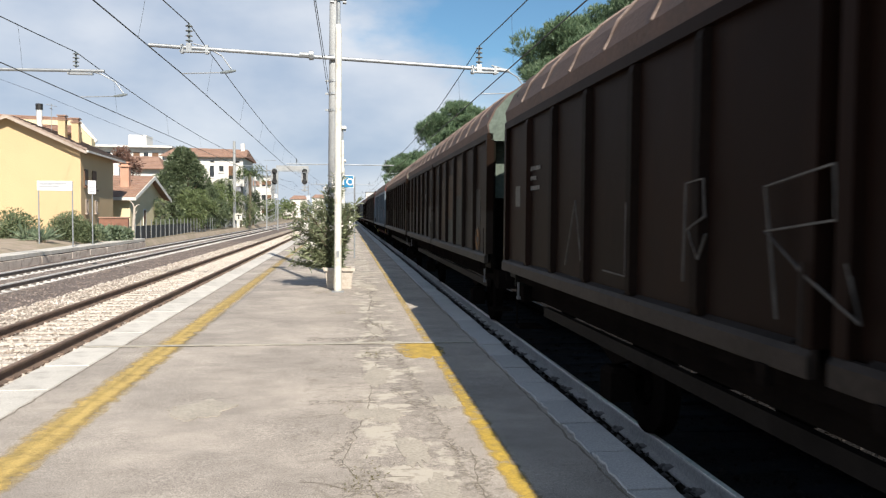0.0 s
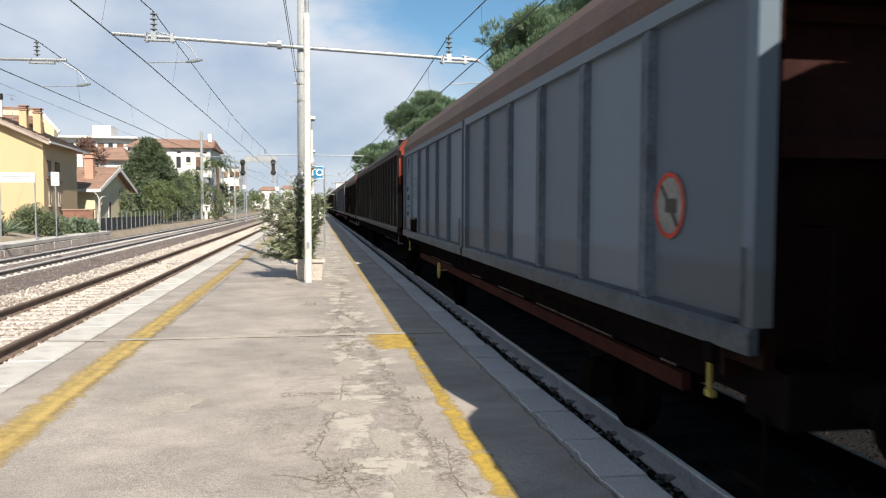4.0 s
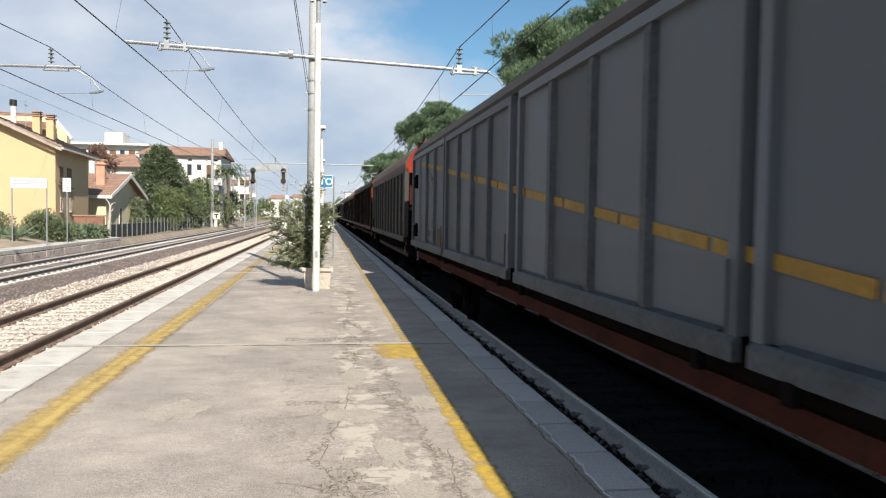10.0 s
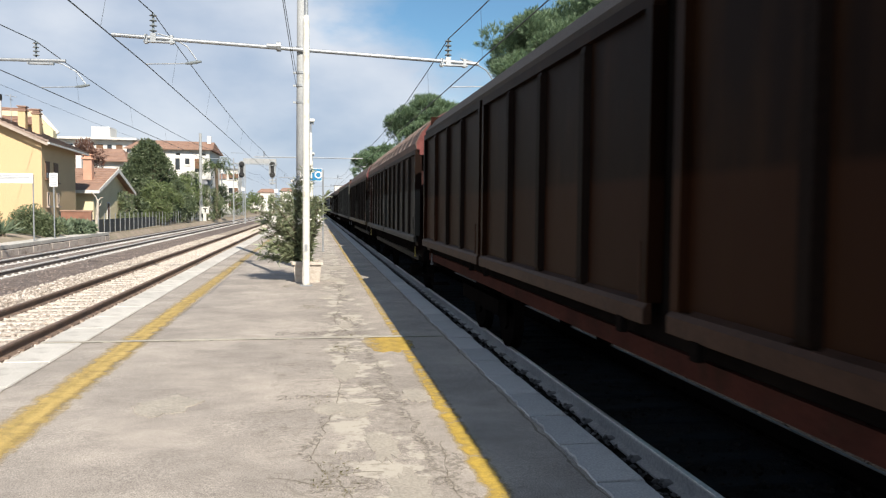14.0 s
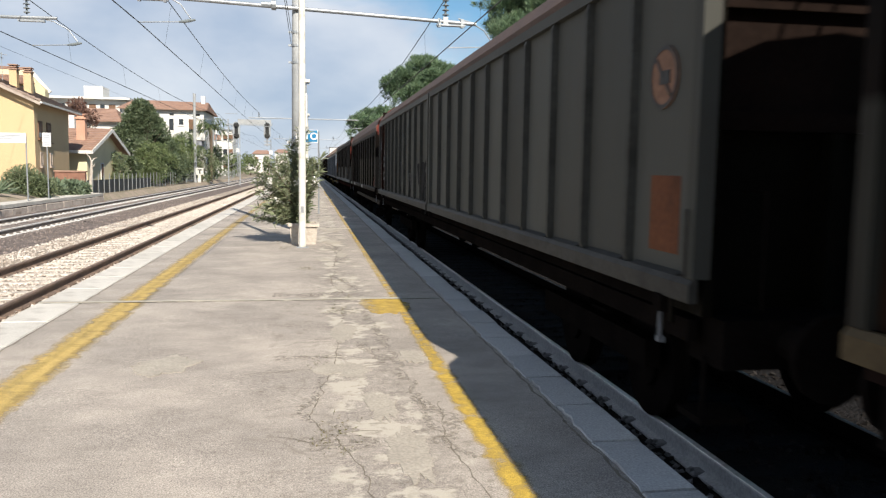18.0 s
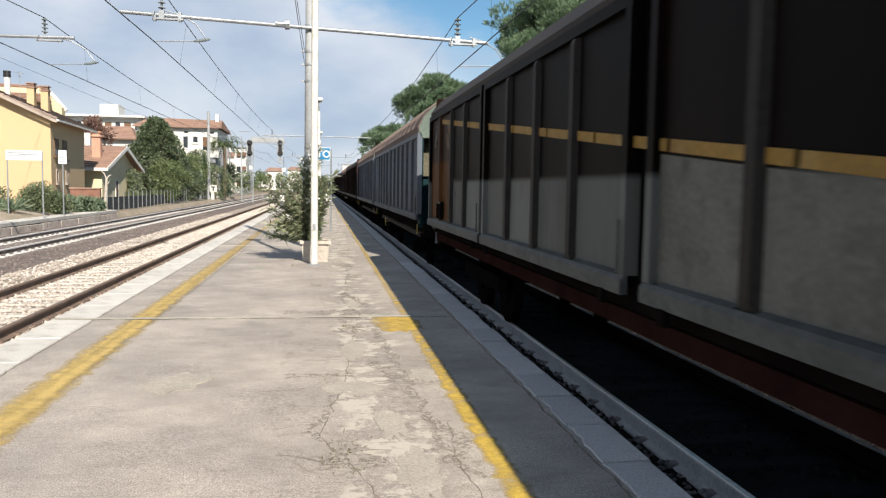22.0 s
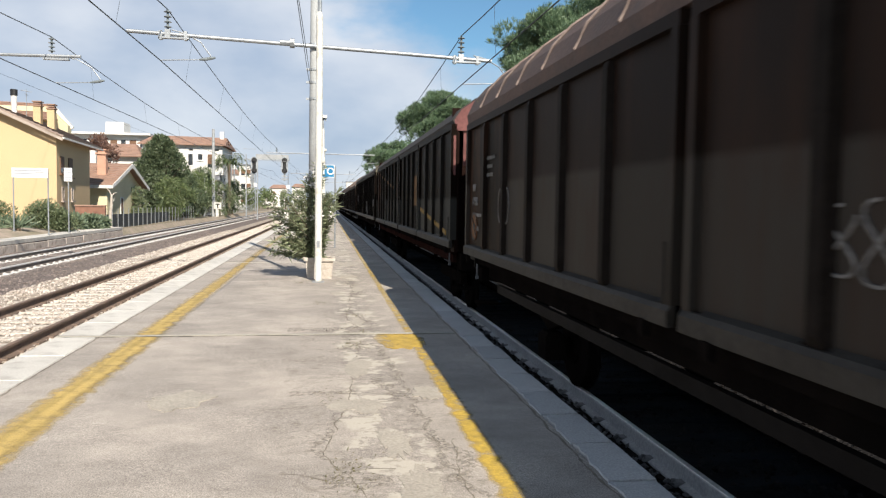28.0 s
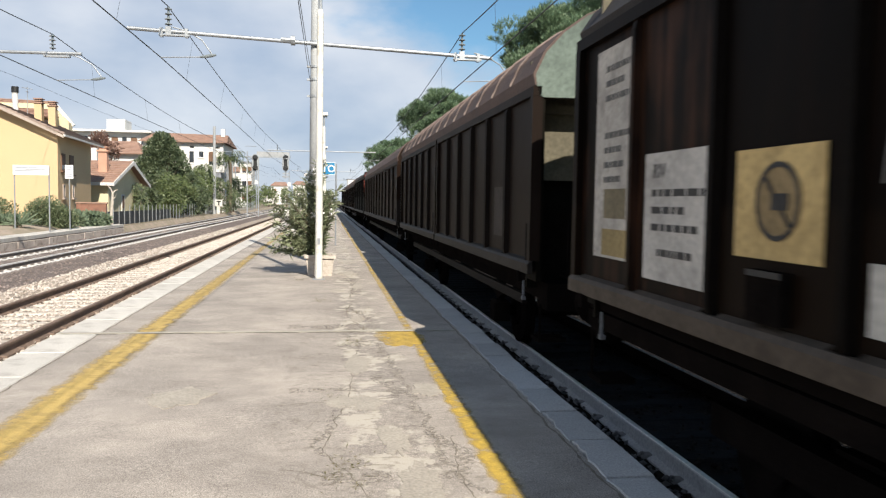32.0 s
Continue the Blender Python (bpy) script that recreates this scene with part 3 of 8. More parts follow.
    l.new(off.outputs[0], away.inputs[0])
    for k, v in (("From Min", 0.24), ("From Max", 0.34), ("To Min", 1.0), ("To Max", 0.0)):
        strip.inputs[k].default_value = v
    l.new(away.outputs[0], strip.inputs["Value"])
    laid, edge_, flake = n.new("ShaderNodeTexNoise"), n.new("ShaderNodeMapRange"), n.new("ShaderNodeMath")
    laid.inputs["Scale"].default_value, laid.inputs["Detail"].default_value, laid.inputs["Roughness"].default_value = 2.3, 9, 0.66
    l.new(tc.outputs["Object"], laid.inputs["Vector"])
    edge_.inputs["From Min"].default_value, edge_.inputs["From Max"].default_value = 0.50, 0.535
    l.new(laid.outputs["Fac"], edge_.inputs["Value"])
    flake.operation = "MULTIPLY"
    l.new(edge_.outputs[0], flake.inputs[0])
    l.new(strip.outputs[0], flake.inputs[1])
    pale = n.new("ShaderNodeMix")
    pale.data_type = "RGBA"
    pale.inputs[7].default_value = (0.45, 0.41, 0.35, 1)
    fade = n.new("ShaderNodeMath")
    fade.operation, fade.inputs[1].default_value = "MULTIPLY", 0.8
    l.new(flake.outputs[0], fade.inputs[0])
    l.new(fade.outputs[0], pale.inputs[0])
    l.new(a.outputs[2], pale.inputs[6])
    rough, rr, rest, rm = n.new("ShaderNodeTexNoise"), n.new("ShaderNodeMapRange"), n.new("ShaderNodeMath"), n.new("ShaderNodeMix")
    rough.inputs["Scale"].default_value, rough.inputs["Detail"].default_value, rough.inputs["Roughness"].default_value = 11.0, 9, 0.82
    l.new(tc.outputs["Object"], rough.inputs["Vector"])
    for k, v in (("From Min", 0.36), ("From Max", 0.64), ("To Min", 0.66), ("To Max", 1.16)):
        rr.inputs[k].default_value = v
    l.new(rough.outputs["Fac"], rr.inputs["Value"])
    rest.operation = "SUBTRACT"
    l.new(strip.outputs[0], rest.inputs[0])
    l.new(flake.outputs[0], rest.inputs[1])
    rm.data_type, rm.blend_type = "RGBA", "MULTIPLY"
    l.new(rest.outputs[0], rm.inputs[0])
    l.new(pale.outputs[2], rm.inputs[6])
    l.new(rr.outputs[0], rm.inputs[7])
    a = rm
    c = n.new("ShaderNodeMix")
    c.data_type = "RGBA"
    c.inputs[7].default_value = (0.15, 0.13, 0.105, 1)
    l.new(f4.outputs[0], c.inputs[0])
    l.new(a.outputs[2], c.inputs[6])
    l.new(c.outputs[2], bsdf.inputs["Base Color"])
    return m


def worn_yellow(middle, half, low=0.5, high=0.86, gone=None, rgb=(0.60, 0.44, 0.115), grain=6.0):
    """Road paint worn through to the concrete; gone: the stretch along the platform over which the wear takes over."""
    m = surface("worn_yellow_paint", rgb, tuple(v * 0.9 for v in rgb), 0.8, 2, 90, 0.3, speckle=(0.7, 1.22))
    n, l = m.node_tree.nodes, m.node_tree.links
    bsdf = n["Principled BSDF"]
    tc, t = n.new("ShaderNodeTexCoord"), n.new("ShaderNodeTexNoise")
    t.inputs["Scale"].default_value, t.inputs["Detail"].default_value, t.inputs["Roughness"].default_value = grain, 9, 0.7
    l.new(tc.outputs["Object"], t.inputs["Vector"])
    k = n.new("ShaderNodeMapRange")
    k.inputs["From Min"].default_value, k.inputs["From Max"].default_value = low, high
    wear = t.outputs["Fac"]
    xyz = n.new("ShaderNodeSeparateXYZ")
    l.new(tc.outputs["Object"], xyz.inputs[0])
    off, away, rim, plus = n.new("ShaderNodeMath"), n.new("ShaderNodeMath"), n.new("ShaderNodeMapRange"), n.new("ShaderNodeMath")
    off.inputs[1].default_value = -middle
    away.operation = "ABSOLUTE"
    l.new(xyz.outputs["X"], off.inputs[0])
    l.new(off.outputs[0], away.inputs[0])
    rim.inputs["From Min"].default_value, rim.inputs["From Max"].default_value, rim.inputs["To Max"].default_value = half * 0.3, half, 0.42
    l.new(away.outputs[0], rim.inputs["Value"])
    l.new(wear, plus.inputs[0])
    l.new(rim.outputs[0], plus.inputs[1])
    wear = plus.outputs[0]
    if gone:
        far, more = n.new("ShaderNodeMapRange"), n.new("ShaderNodeMath")
        far.inputs["From Min"].default_value, far.inputs["From Max"].default_value, far.inputs["To Max"].default_value = gone[0], gone[1], gone[2]
        l.new(xyz.outputs["Y"], far.inputs["Value"])
        l.new(wear, more.inputs[0])
        l.new(far.outputs[0], more.inputs[1])
        wear = more.outputs[0]
    l.new(wear, k.inputs["Value"])
    # where the paint has gone, the concrete below shows
    bare, both = n.new("ShaderNodeBsdfTransparent"), n.new("ShaderNodeMixShader")
    l.new(k.outputs[0], both.inputs[0])
    l.new(bsdf.outputs[0], both.inputs[1])
    l.new(bare.outputs[0], both.inputs[2])
    l.new(both.outputs[0], n["Material Output"].inputs["Surface"])
    return m


M_PLAT, M_YEL, M_YEL_R = platform_concrete(), worn_yellow(-2.22, 0.21, 0.48, 0.92, (9.0, 28.0, 0.22), (0.60, 0.425, 0.14)), worn_yellow(1.10, 0.12, 0.42, 0.78, (6.0, 10.5, 0.13), (0.62, 0.42, 0.07))
M_PATCH = surface("repair_mortar", (0.455, 0.41, 0.35), (0.38, 0.343, 0.294), 0.9, 2.5, 50, 0.4, speckle=(0.78, 1.16))

plat = thing("platform_1", Shape().box(-2.81, 1.75, -60, 140, -0.9, 0.0), M_PLAT, "middle platform of weathered cracked concrete", "platform", kind="structure")
rng = random.Random(11)


def blob(xc, yc, rx, ry, z, seed, n=18, rag=1.0):
    """A thin irregular patch."""
    g = random.Random(seed)
    n, ph = n * 5, g.random() * 9
    wave = lambda a: 0.85 + rag * (0.3 * noise.noise(Vector((math.cos(a) * 1.3, math.sin(a) * 1.3, ph))) + 0.34 * noise.noise(Vector((math.cos(a) * 3.3, math.sin(a) * 3.3, ph + 5))) + 0.16 * noise.noise(Vector((math.cos(a) * 11, math.sin(a) * 11, ph + 8))))
    ring = [(xc + rx * math.cos(a) * k, yc + ry * math.sin(a) * k) for a, k in ((2 * math.pi * i / n, wave(2 * math.pi * i / n)) for i in range(n))]
    return Shape().add([(x, y, z) for x, y in ring] + [(x, y, -0.01) for x, y in ring], [tuple(range(n))] + [(i, n + i, n + (i + 1) % n, (i + 1) % n) for i in range(n)])


for k, (x, y, rx, ry) in enumerate(((0.34, 8.15, 0.15, 0.52), (0.17, 6.62, 0.17, 0.21), (0.37, 6.55, 0.17, 0.27), (0.5, 5.55, 0.115, 0.42), (0.58, 4.6, 0.15, 0.5), (0.62, 15.6, 0.13, 0.5), (0.2, 14.9, 0.13, 0.3),
                                    (0.45, 11.3, 0.12, 0.3), (0.5, 18.4, 0.22, 0.6), (0.55, 22.0, 0.28, 0.9), (-1.21, 6.9, 0.27, 0.36), (0.92, 7.0, 0.15, 0.28), (0.5, 27, 0.3, 1.4))):
    part("repair_patch", blob(x, y, rx, ry, 0.003 + 0.0004 * k, k + 3), M_PATCH, plat, "paler mortar patch")
M_CRACK = surface("dirt_filled_crack", (0.24, 0.21, 0.17), (0.17, 0.145, 0.115), 0.95, 8, 60, 0.3)


def crack(points, width, seed, z=0.002, wander=0.05):
    """A wandering crack along a few places, of uneven width."""
    way, g = [], random.Random(seed)
    for (xa, ya), (xb, yb) in zip(points, points[1:]):
        n = max(2, int(math.hypot(xb - xa, yb - ya) / 0.06))
        for k in range(n):
            u = k / n
            y = ya + (yb - ya) * u
            x = xa + (xb - xa) * u
            way.append((x + wander * noise.noise(Vector((x * 5, y * 5, seed))) + 0.3 * wander * noise.noise(Vector((x * 21, y * 21, seed))), y + wander * noise.noise(Vector((x * 5, y * 5, seed + 9)))))
    s = Shape()
    for k, (x, y) in enumerate(way):
        a, b = way[max(k - 1, 0)], way[min(k + 1, len(way) - 1)]
        d = Vector((b[0] - a[0], b[1] - a[1])).normalized()
        w = width * (0.25 + 0.9 * g.random())
        s.v += [(x - d.y * w, y + d.x * w, z), (x + d.y * w, y - d.x * w, z)]
    s.f += [(2 * k, 2 * k + 1, 2 * k + 3, 2 * k + 2) for k in range(len(way) - 1)]
    return s


for k, (points, w) in enumerate(((((0.40, 9.4), (0.30, 8.2), (0.18, 6.6), (0.08, 6.0), (-0.02, 5.3), (0.15, 4.9), (0.3, 4.2), (0.34, 3.4)), 0.006), (((-0.55, 6.5), (-0.1, 6.62), (0.2, 6.6)), 0.006), (((0.2, 6.6), (0.6, 6.75), (1.0, 6.6)), 0.006),
                                 (((-0.3, 4.95), (0.0, 4.8), (0.2, 4.95), (0.5, 5.0)), 0.006), (((0.45, 13.5), (0.3, 11.8), (0.5, 10.3)), 0.01), 
                                 (((0.4, 17.5), (0.55, 15.6), (0.4, 13.6)), 0.012), (((0.9, 5.6), (0.85, 4.4), (1.0, 3.4)), 0.005))):
    part("crack", crack(points, w, 40 + k), M_CRACK, plat, "dirt-filled crack")
M_CRUMB = worn_yellow(0.0, 50.0, 0.36, 0.52, None, (0.355, 0.31, 0.255), 26.0)
for k, (points, w) in enumerate(((((0.10, 6.35), (0.05, 5.9), (-0.06, 5.45), (0.03, 5.1)), 0.035), (((-0.30, 7.05), (0.0, 7.1), (0.32, 7.05)), 0.10), (((0.45, 7.6), (0.62, 7.1), (0.66, 6.7)), 0.09), (((0.02, 4.75), (0.22, 4.7), (0.45, 4.85)), 0.12), (((0.15, 9.2), (0.35, 9.4), (0.5, 9.1)), 0.12),
                                 (((-0.5, 10.7), (0.0, 10.6), (0.5, 10.9)), 0.16), (((0.55, 9.6), (0.68, 8.6), (0.72, 7.6), (0.78, 6.0), (0.8, 4.6)), 0.05), (((0.75, 5.7), (0.95, 5.2), (0.9, 4.4)), 0.07), (((0.3, 12.6), (0.5, 11.9), (0.62, 11.0)), 0.07), (((0.45, 17.6), (0.6, 16.4), (0.5, 14.2)), 0.1))):
    tagged(part("crumbled_band", crack(points, w, 140 + k, 0.0026 + 0.0002 * k, 0.09), M_CRUMB, plat, "crumbled gritty concrete"), kind="stuff")
part("edge_joint", crack([(-2.79, 1.0), (-2.79, 60.0)], 0.011, 71, 0.0018, 0.025), M_CRACK, plat, "dirty joint beside the kerb")
part("edge_joint", crack([(1.715, 1.0), (1.715, 60.0)], 0.012, 72, 0.0018, 0.03), M_CRACK, plat, "dirty joint beside the kerb")
part("joint_shadow_gap", crack([(-3.25, 10.19), (-2.0, 10.185), (1.6, 10.19)], 0.016, 73, 0.0083, 0.012), M_CRACK, plat, "dark gap along the ridge")
joint = Shape()
for x0 in np.arange(-3.3, 1.6, 0.35):
    joint.box(x0, min(x0 + 0.35, 1.7), 10.2 + 0.012 * math.sin(x0 * 3), 10.265 + 0.012 * math.sin(x0 * 3), -0.02, 0.016)
part("expansion_joint", joint, M_JOINT, plat, "pale mortar ridge across the platform")
for y in (22.5, 35.5, 48.5, -3.0):
    part("expansion_joint", Shape().box(-2.8, 1.7, y, y + 0.03, -0.02, 0.009), M_JOINT, plat)
yl = Shape()
yr = random.Random(3)
y = -20.0
while y < 120:
    step = 0.5
    w = 0.21
    yl.add([(-2.22 - w, y, 0.0015), (-2.22 + w, y, 0.0015), (-2.22 + w, y + step, 0.0015), (-2.22 - w, y + step, 0.0015)], [(0, 1, 2, 3)])
    y += step
thing("safety_line_1", yl, M_YEL, "worn yellow safety line painted on the platform", "safety line", "safety lines", "structure")
yl2 = Shape()
y = -20.0
while y < 60:
    w0 = w1 = 0.12
    yl2.add([(1.10 - w0, y, 0.0015), (1.10 + w1, y, 0.0015), (1.10 + w1, y + 0.4, 0.0015), (1.10 - w0, y + 0.4, 0.0015)], [(0, 1, 2, 3)])
    y += 0.4
thing("safety_line_2", yl2, M_YEL_R, "worn yellow safety line painted on the platform", "safety line", "safety lines", "structure")
thing("yellow_marking", blob(0.93, 9.75, 0.36, 0.72, 0.0034, 77, 14, 0.4), worn_yellow(0.98, 0.46, 0.36, 0.9, None, (0.62, 0.42, 0.08)), "patch of yellow paint beside the safety line", "marking", kind="structure")

# kerb stones, each its own block
kerb_l = holder("kerb_1", Matrix(), "pale stone kerb along the siding edge of the platform", "kerb", kind="structure")
kerb_r = holder("kerb_2", Matrix(), "grey concrete kerb blocks along the train side of the platform", "kerb", kind="structure")
kr = random.Random(9)
shapes_l = [Shape().slab(-0.5, 0.0, 0, 1.19, -0.28, 0, 0.012 + 0.004 * i).mesh("kerb_stone", M_KERB) for i in range(3)]
shapes_r = []
for i in range(6):
    # the inner edge is broken where old concrete laps over the block
    g = random.Random(90 + i)
    n = 9
    edge = [(0.0 + 0.042 * g.random() * (1 if 0 < k < n else 0.4), 0.752 * k / n + 0.003) for k in range(n + 1)]
    top = edge + [(0.318, 0.752), (0.318, 0.006)]
    ring = [(x, y, 0.0) for x, y in top]
    skirt = [(x + (0.008 if x > 0.3 else -0.004), y, -0.012) for x, y in top]
    foot = [(x + (0.008 if x > 0.3 else -0.004), y, -0.26) for x, y in top]
    m = len(ring)
    s = Shape().add(ring + skirt + foot, [tuple(reversed(range(m)))] + [(j, (j + 1) % m, m + (j + 1) % m, m + j) for j in range(m)] + [(m + j, m + (j + 1) % m, 2 * m + (j + 1) % m, 2 * m + j) for j in range(m)])
    shapes_r.append(s.mesh("kerb_block", M_KERB_R))
for i in range(-4, 60):
    part("kerb_stone", shapes_l[i % 3], None, kerb_l).matrix_basis = pose(-2.812 + 0.004 * kr.random(), 10.2 + (i - 6) * 1.2, 0.004 + 0.003 * kr.random())
for i in range(-4, 100):
    part("kerb_block", shapes_r[kr.randrange(6)], None, kerb_r).matrix_basis = pose(1.728 + 0.022 * kr.random(), 5.37 + (i - 7) * 0.778, 0.004 + 0.008 * kr.random(), 0, 0, 1.2 * (kr.random() - 0.5))
tagged(part("distant_kerb", Shape().box(-3.31, -2.812, 74.0, 140, -0.28, 0.004), M_KERB, kerb_l), kind="stuff")
tagged(part("distant_kerb", Shape().box(1.738, 2.063, 77.0, 140, -0.26, 0.004), M_KERB_R, kerb_r), kind="stuff")
thing("platform_wall_1", Shape().box(-3.29, -2.815, -60, 140, -0.9, -0.285), M_KERB_R, "concrete footing below the kerb", "wall", kind="structure")
thing("platform_wall_2", Shape().box(1.755, 2.045, -60, 140, -0.9, -0.262), M_KERB_R, "concrete footing below the kerb", "wall", kind="structure")

# the platform across the main line
M_TRODDEN = surface("trodden_earth", (0.42, 0.34, 0.27), (0.31, 0.26, 0.19), 0.95, 0.8, 14, 0.5, grime=(0.22, 0.20, 0.12))
p2 = thing("platform_2", Shape().along_y([(-22, -0.9), (-12.35, -0.9), (-12.35, -0.085), (-12.885, -0.085), (-12.9, 0.07), (-13.3, 0.19), (-14.2, 0.33), (-22, 0.36)], -40, 49), M_TRODDEN, "far platform of bare trodden earth over worn concrete", "platform", kind="structure")
kerb_f = holder("kerb_3", Matrix(), "whitish concrete kerb of the far platform", "kerb", kind="structure")
face = Shape().slab(-0.85, 0.0, 0, 1.19, -0.16, 0, 0.015).mesh("kerb_block", M_KERB)
M_OLDWALL = surface("stained_concrete_wall", (0.70, 0.61, 0.54), (0.55, 0.47, 0.41), 0.9, 1.5, 30, 0.3, grime=(0.24, 0.19, 0.155))
wall_f = holder("platform_wall_3", Matrix(), "stained concrete face of the far platform in cracked blocks", "wall", kind="structure")
part("wall_core", Shape().box(-12.34, -12.06, -40, 49.2, -0.9, -0.09), M_BALLAST2, wall_f)
wy, wr = 14.0, random.Random(19)
while wy < 49.0:
    wl = 1.0 + 1.6 * wr.random()
    part("wall_block", Shape().slab(-12.055, -12.012 + 0.02 * wr.random(), wy, min(49.2, wy + wl - 0.03 - 0.05 * wr.random()), -0.9, -0.1 - 0.03 * wr.random(), 0.015), M_OLDWALL, wall_f)
    wy += wl
for i in range(-10, 41):
    part("kerb_block", face, None, kerb_f).matrix_basis = pose(-12.02, i * 1.2, 0.08 + 0.008 * kr.random())
M_SCRUB = surface("dry_grass_verge", (0.29, 0.235, 0.18), (0.20, 0.175, 0.11), 0.95, 0.5, 12, 0.8, relief=0.06)
thing("verge", bumpy_bed(-60, -12.3, 49, 320, -0.1, 2.0, 0.12), M_SCRUB, "dry grassy verge beside the main line", "verge", kind="structure")
bank = Shape().add([(-12.31, 49, -0.06), (-11.9, 49, -0.5), (-11.9, 320, -0.5), (-12.31, 320, -0.06), (-12.31, 49, -0.62), (-11.9, 49, -0.62)], [(0, 1, 2, 3), (0, 4, 5, 1)])
thing("bank", bank, M_TRODDEN, "earth shoulder below the verge", "verge", kind="structure")
thing("lot", bumpy_bed(-90, -22, -40, 49, 0.06, 2.5, 0.06), M_SCRUB, "dry grass behind the far platform", "verge", kind="structure")
thing("yard", bumpy_bed(6.2, 90, -60, 320, -0.45, 2.0, 0.06), M_DIRT, "bare earth yard beyond the train", "verge", kind="structure")


# ---------------------------------------------------------------- masts, lamps, wires
def lamp_post(m):
    t = holder("lamp_post", m, "white painted steel lamp post with a square head on the platform", "lamp post", "platform lamp posts")
    part("post", Shape().tube([(0, 0, 0), (0, 0, 0.05), (0, 0, 5.65), (0, 0, 5.75)], [0.085, 0.078, 0.07, 0.05], 16), M_WHITE, t, smooth=True)
    part("base_plate", Shape().slab(-0.13, 0.13, -0.13, 0.13, 0, 0.02, 0.006), M_STEEL, t)
    part("upper_tube", Shape().tube([(0, 0, 5.7), (0, 0, 6.3)], 0.045, 10), M_STEEL, t, "grey upper tube")
    part("bracket", Shape().box(-0.16, 0.16, -0.05, 0.05, 6.26, 6.36).box(-0.17, -0.09, -0.07, 0.07, 6.2, 6.3).box(0.09, 0.17, -0.07, 0.07, 6.2, 6.3), M_STEEL, t)
    part("head", Shape().slab(-0.2, 0.2, -0.2, 0.2, 6.34, 6.5, 0.03), M_WHITE, t, "white lamp head")
    part("hatch", Shape().box(-0.03, 0.03, -0.084, -0.07, 0.75, 0.9), M_STEEL, t)
    return t


lamp = lamp_post(pose(-0.16, 17.1, 0))
copy_thing(lamp, pose(-0.17, 43.8, 0))
copy_thing(lamp, pose(-0.16, 71.0, 0))


def insulator(z0, z1, x, y):
    s = Shape()
    n = 4
    pts, rad = [], []
    for i in range(n):
        z = z0 + (z1 - z0) * i / n
        d = (z1 - z0) / n
        for k, r in ((0.05, 0.03), (0.35, 0.03), (0.45, 0.10), (0.6, 0.085), (0.7, 0.03)):
            pts.append((x, y, z + d * k))
            rad.append(r)
    pts.append((x, y, z1))
    rad.append(0.03)
    return s.tube(pts, rad, 10)


def steady_arm(t, x, y, side, z):
    """The curved registration arm under the beam, and the light arm that holds the contact wire."""
    part("registration_arm", Shape().tube([(x + 0.3 * side, y, z + 0.8), (x + 0.65 * side, y, z + 0.72), (x + 1.05 * side, y, z + 0.5), (x + 1.3 * side, y, z + 0.15)], 0.018, 6), M_STEEL, t)
    part("arm_insulator", Shape().tube([(x + 1.42 * side, y, z + 0.12), (x + 1.3 * side, y, z + 0.1), (x + 1.15 * side, y, z + 0.07), (x + 1.0 * side, y, z + 0.05)], [0.025, 0.045, 0.045, 0.025], 8), M_CERAMIC, t)
    part("steady_arm", Shape().tube([(x + 1.0 * side, y, z + 0.05), (x, y, z)], 0.015, 6), M_STEEL, t)


MAST_Y = 22.0
mast = holder("catenary_mast", pose(0, 0, 0), "tall grey catenary mast with a cross beam over two tracks", "catenary mast", "catenary masts")
part("mast_pole", Shape().tube([(-0.33, MAST_Y, 0), (-0.33, MAST_Y, 4.4), (-0.33, MAST_Y, 9.4)], [0.16, 0.14, 0.105], 16), M_MAST, mast, smooth=True)
for z in (4.55, 5.0, 5.35, 6.02):
    part("clamp", Shape().tube([(-0.33, MAST_Y, z - 0.03), (-0.33, MAST_Y, z + 0.03)], 0.155, 14).box(-0.56, -0.3, MAST_Y - 0.03, MAST_Y + 0.03, z - 0.025, z + 0.025), M_STEEL, mast)
beam_z = lambda x: 5.93 - 0.040 * x
part("cross_beam", Shape().tube([(-5.2, MAST_Y - 0.18, beam_z(-5.2)), (4.56, MAST_Y - 0.18, beam_z(4.56))], 0.052, 10), M_STEEL, mast)
part("beam_joint", Shape().tube([(-0.99, MAST_Y - 0.18, 6.0), (-0.87, MAST_Y - 0.18, 6.0)], 0.13, 8).tube([(-1.25, MAST_Y - 0.18, 6.01), (-0.95, MAST_Y - 0.18, 6.0)], 0.07, 8), M_STEEL, mast)
for x, top in ((-4.16, 6.74), (3.7, 6.41)):
    part("support_insulator", insulator(beam_z(x) + 0.12, top, x, MAST_Y - 0.18), M_CERAMIC, mast)
    part("saddle", Shape().box(x - 0.24, x + 0.55, MAST_Y - 0.26, MAST_Y - 0.1, beam_z(x) - 0.12, beam_z(x) - 0.08).box(x - 0.22, x - 0.14, MAST_Y - 0.25, MAST_Y - 0.11, beam_z(x) - 0.15, beam_z(x) + 0.08).box(x + 0.42, x + 0.5, MAST_Y - 0.25, MAST_Y - 0.11, beam_z(x) - 0.15, beam_z(x) + 0.08).box(x - 0.07, x + 0.07, MAST_Y - 0.24, MAST_Y - 0.12, beam_z(x) - 0.08, beam_z(x) + 0.12), M_STEEL, mast)
steady_arm(mast, -4.36, MAST_Y - 0.18, 1, 5.41)
steady_arm(mast, 3.75, MAST_Y - 0.18, 1, 5.08)

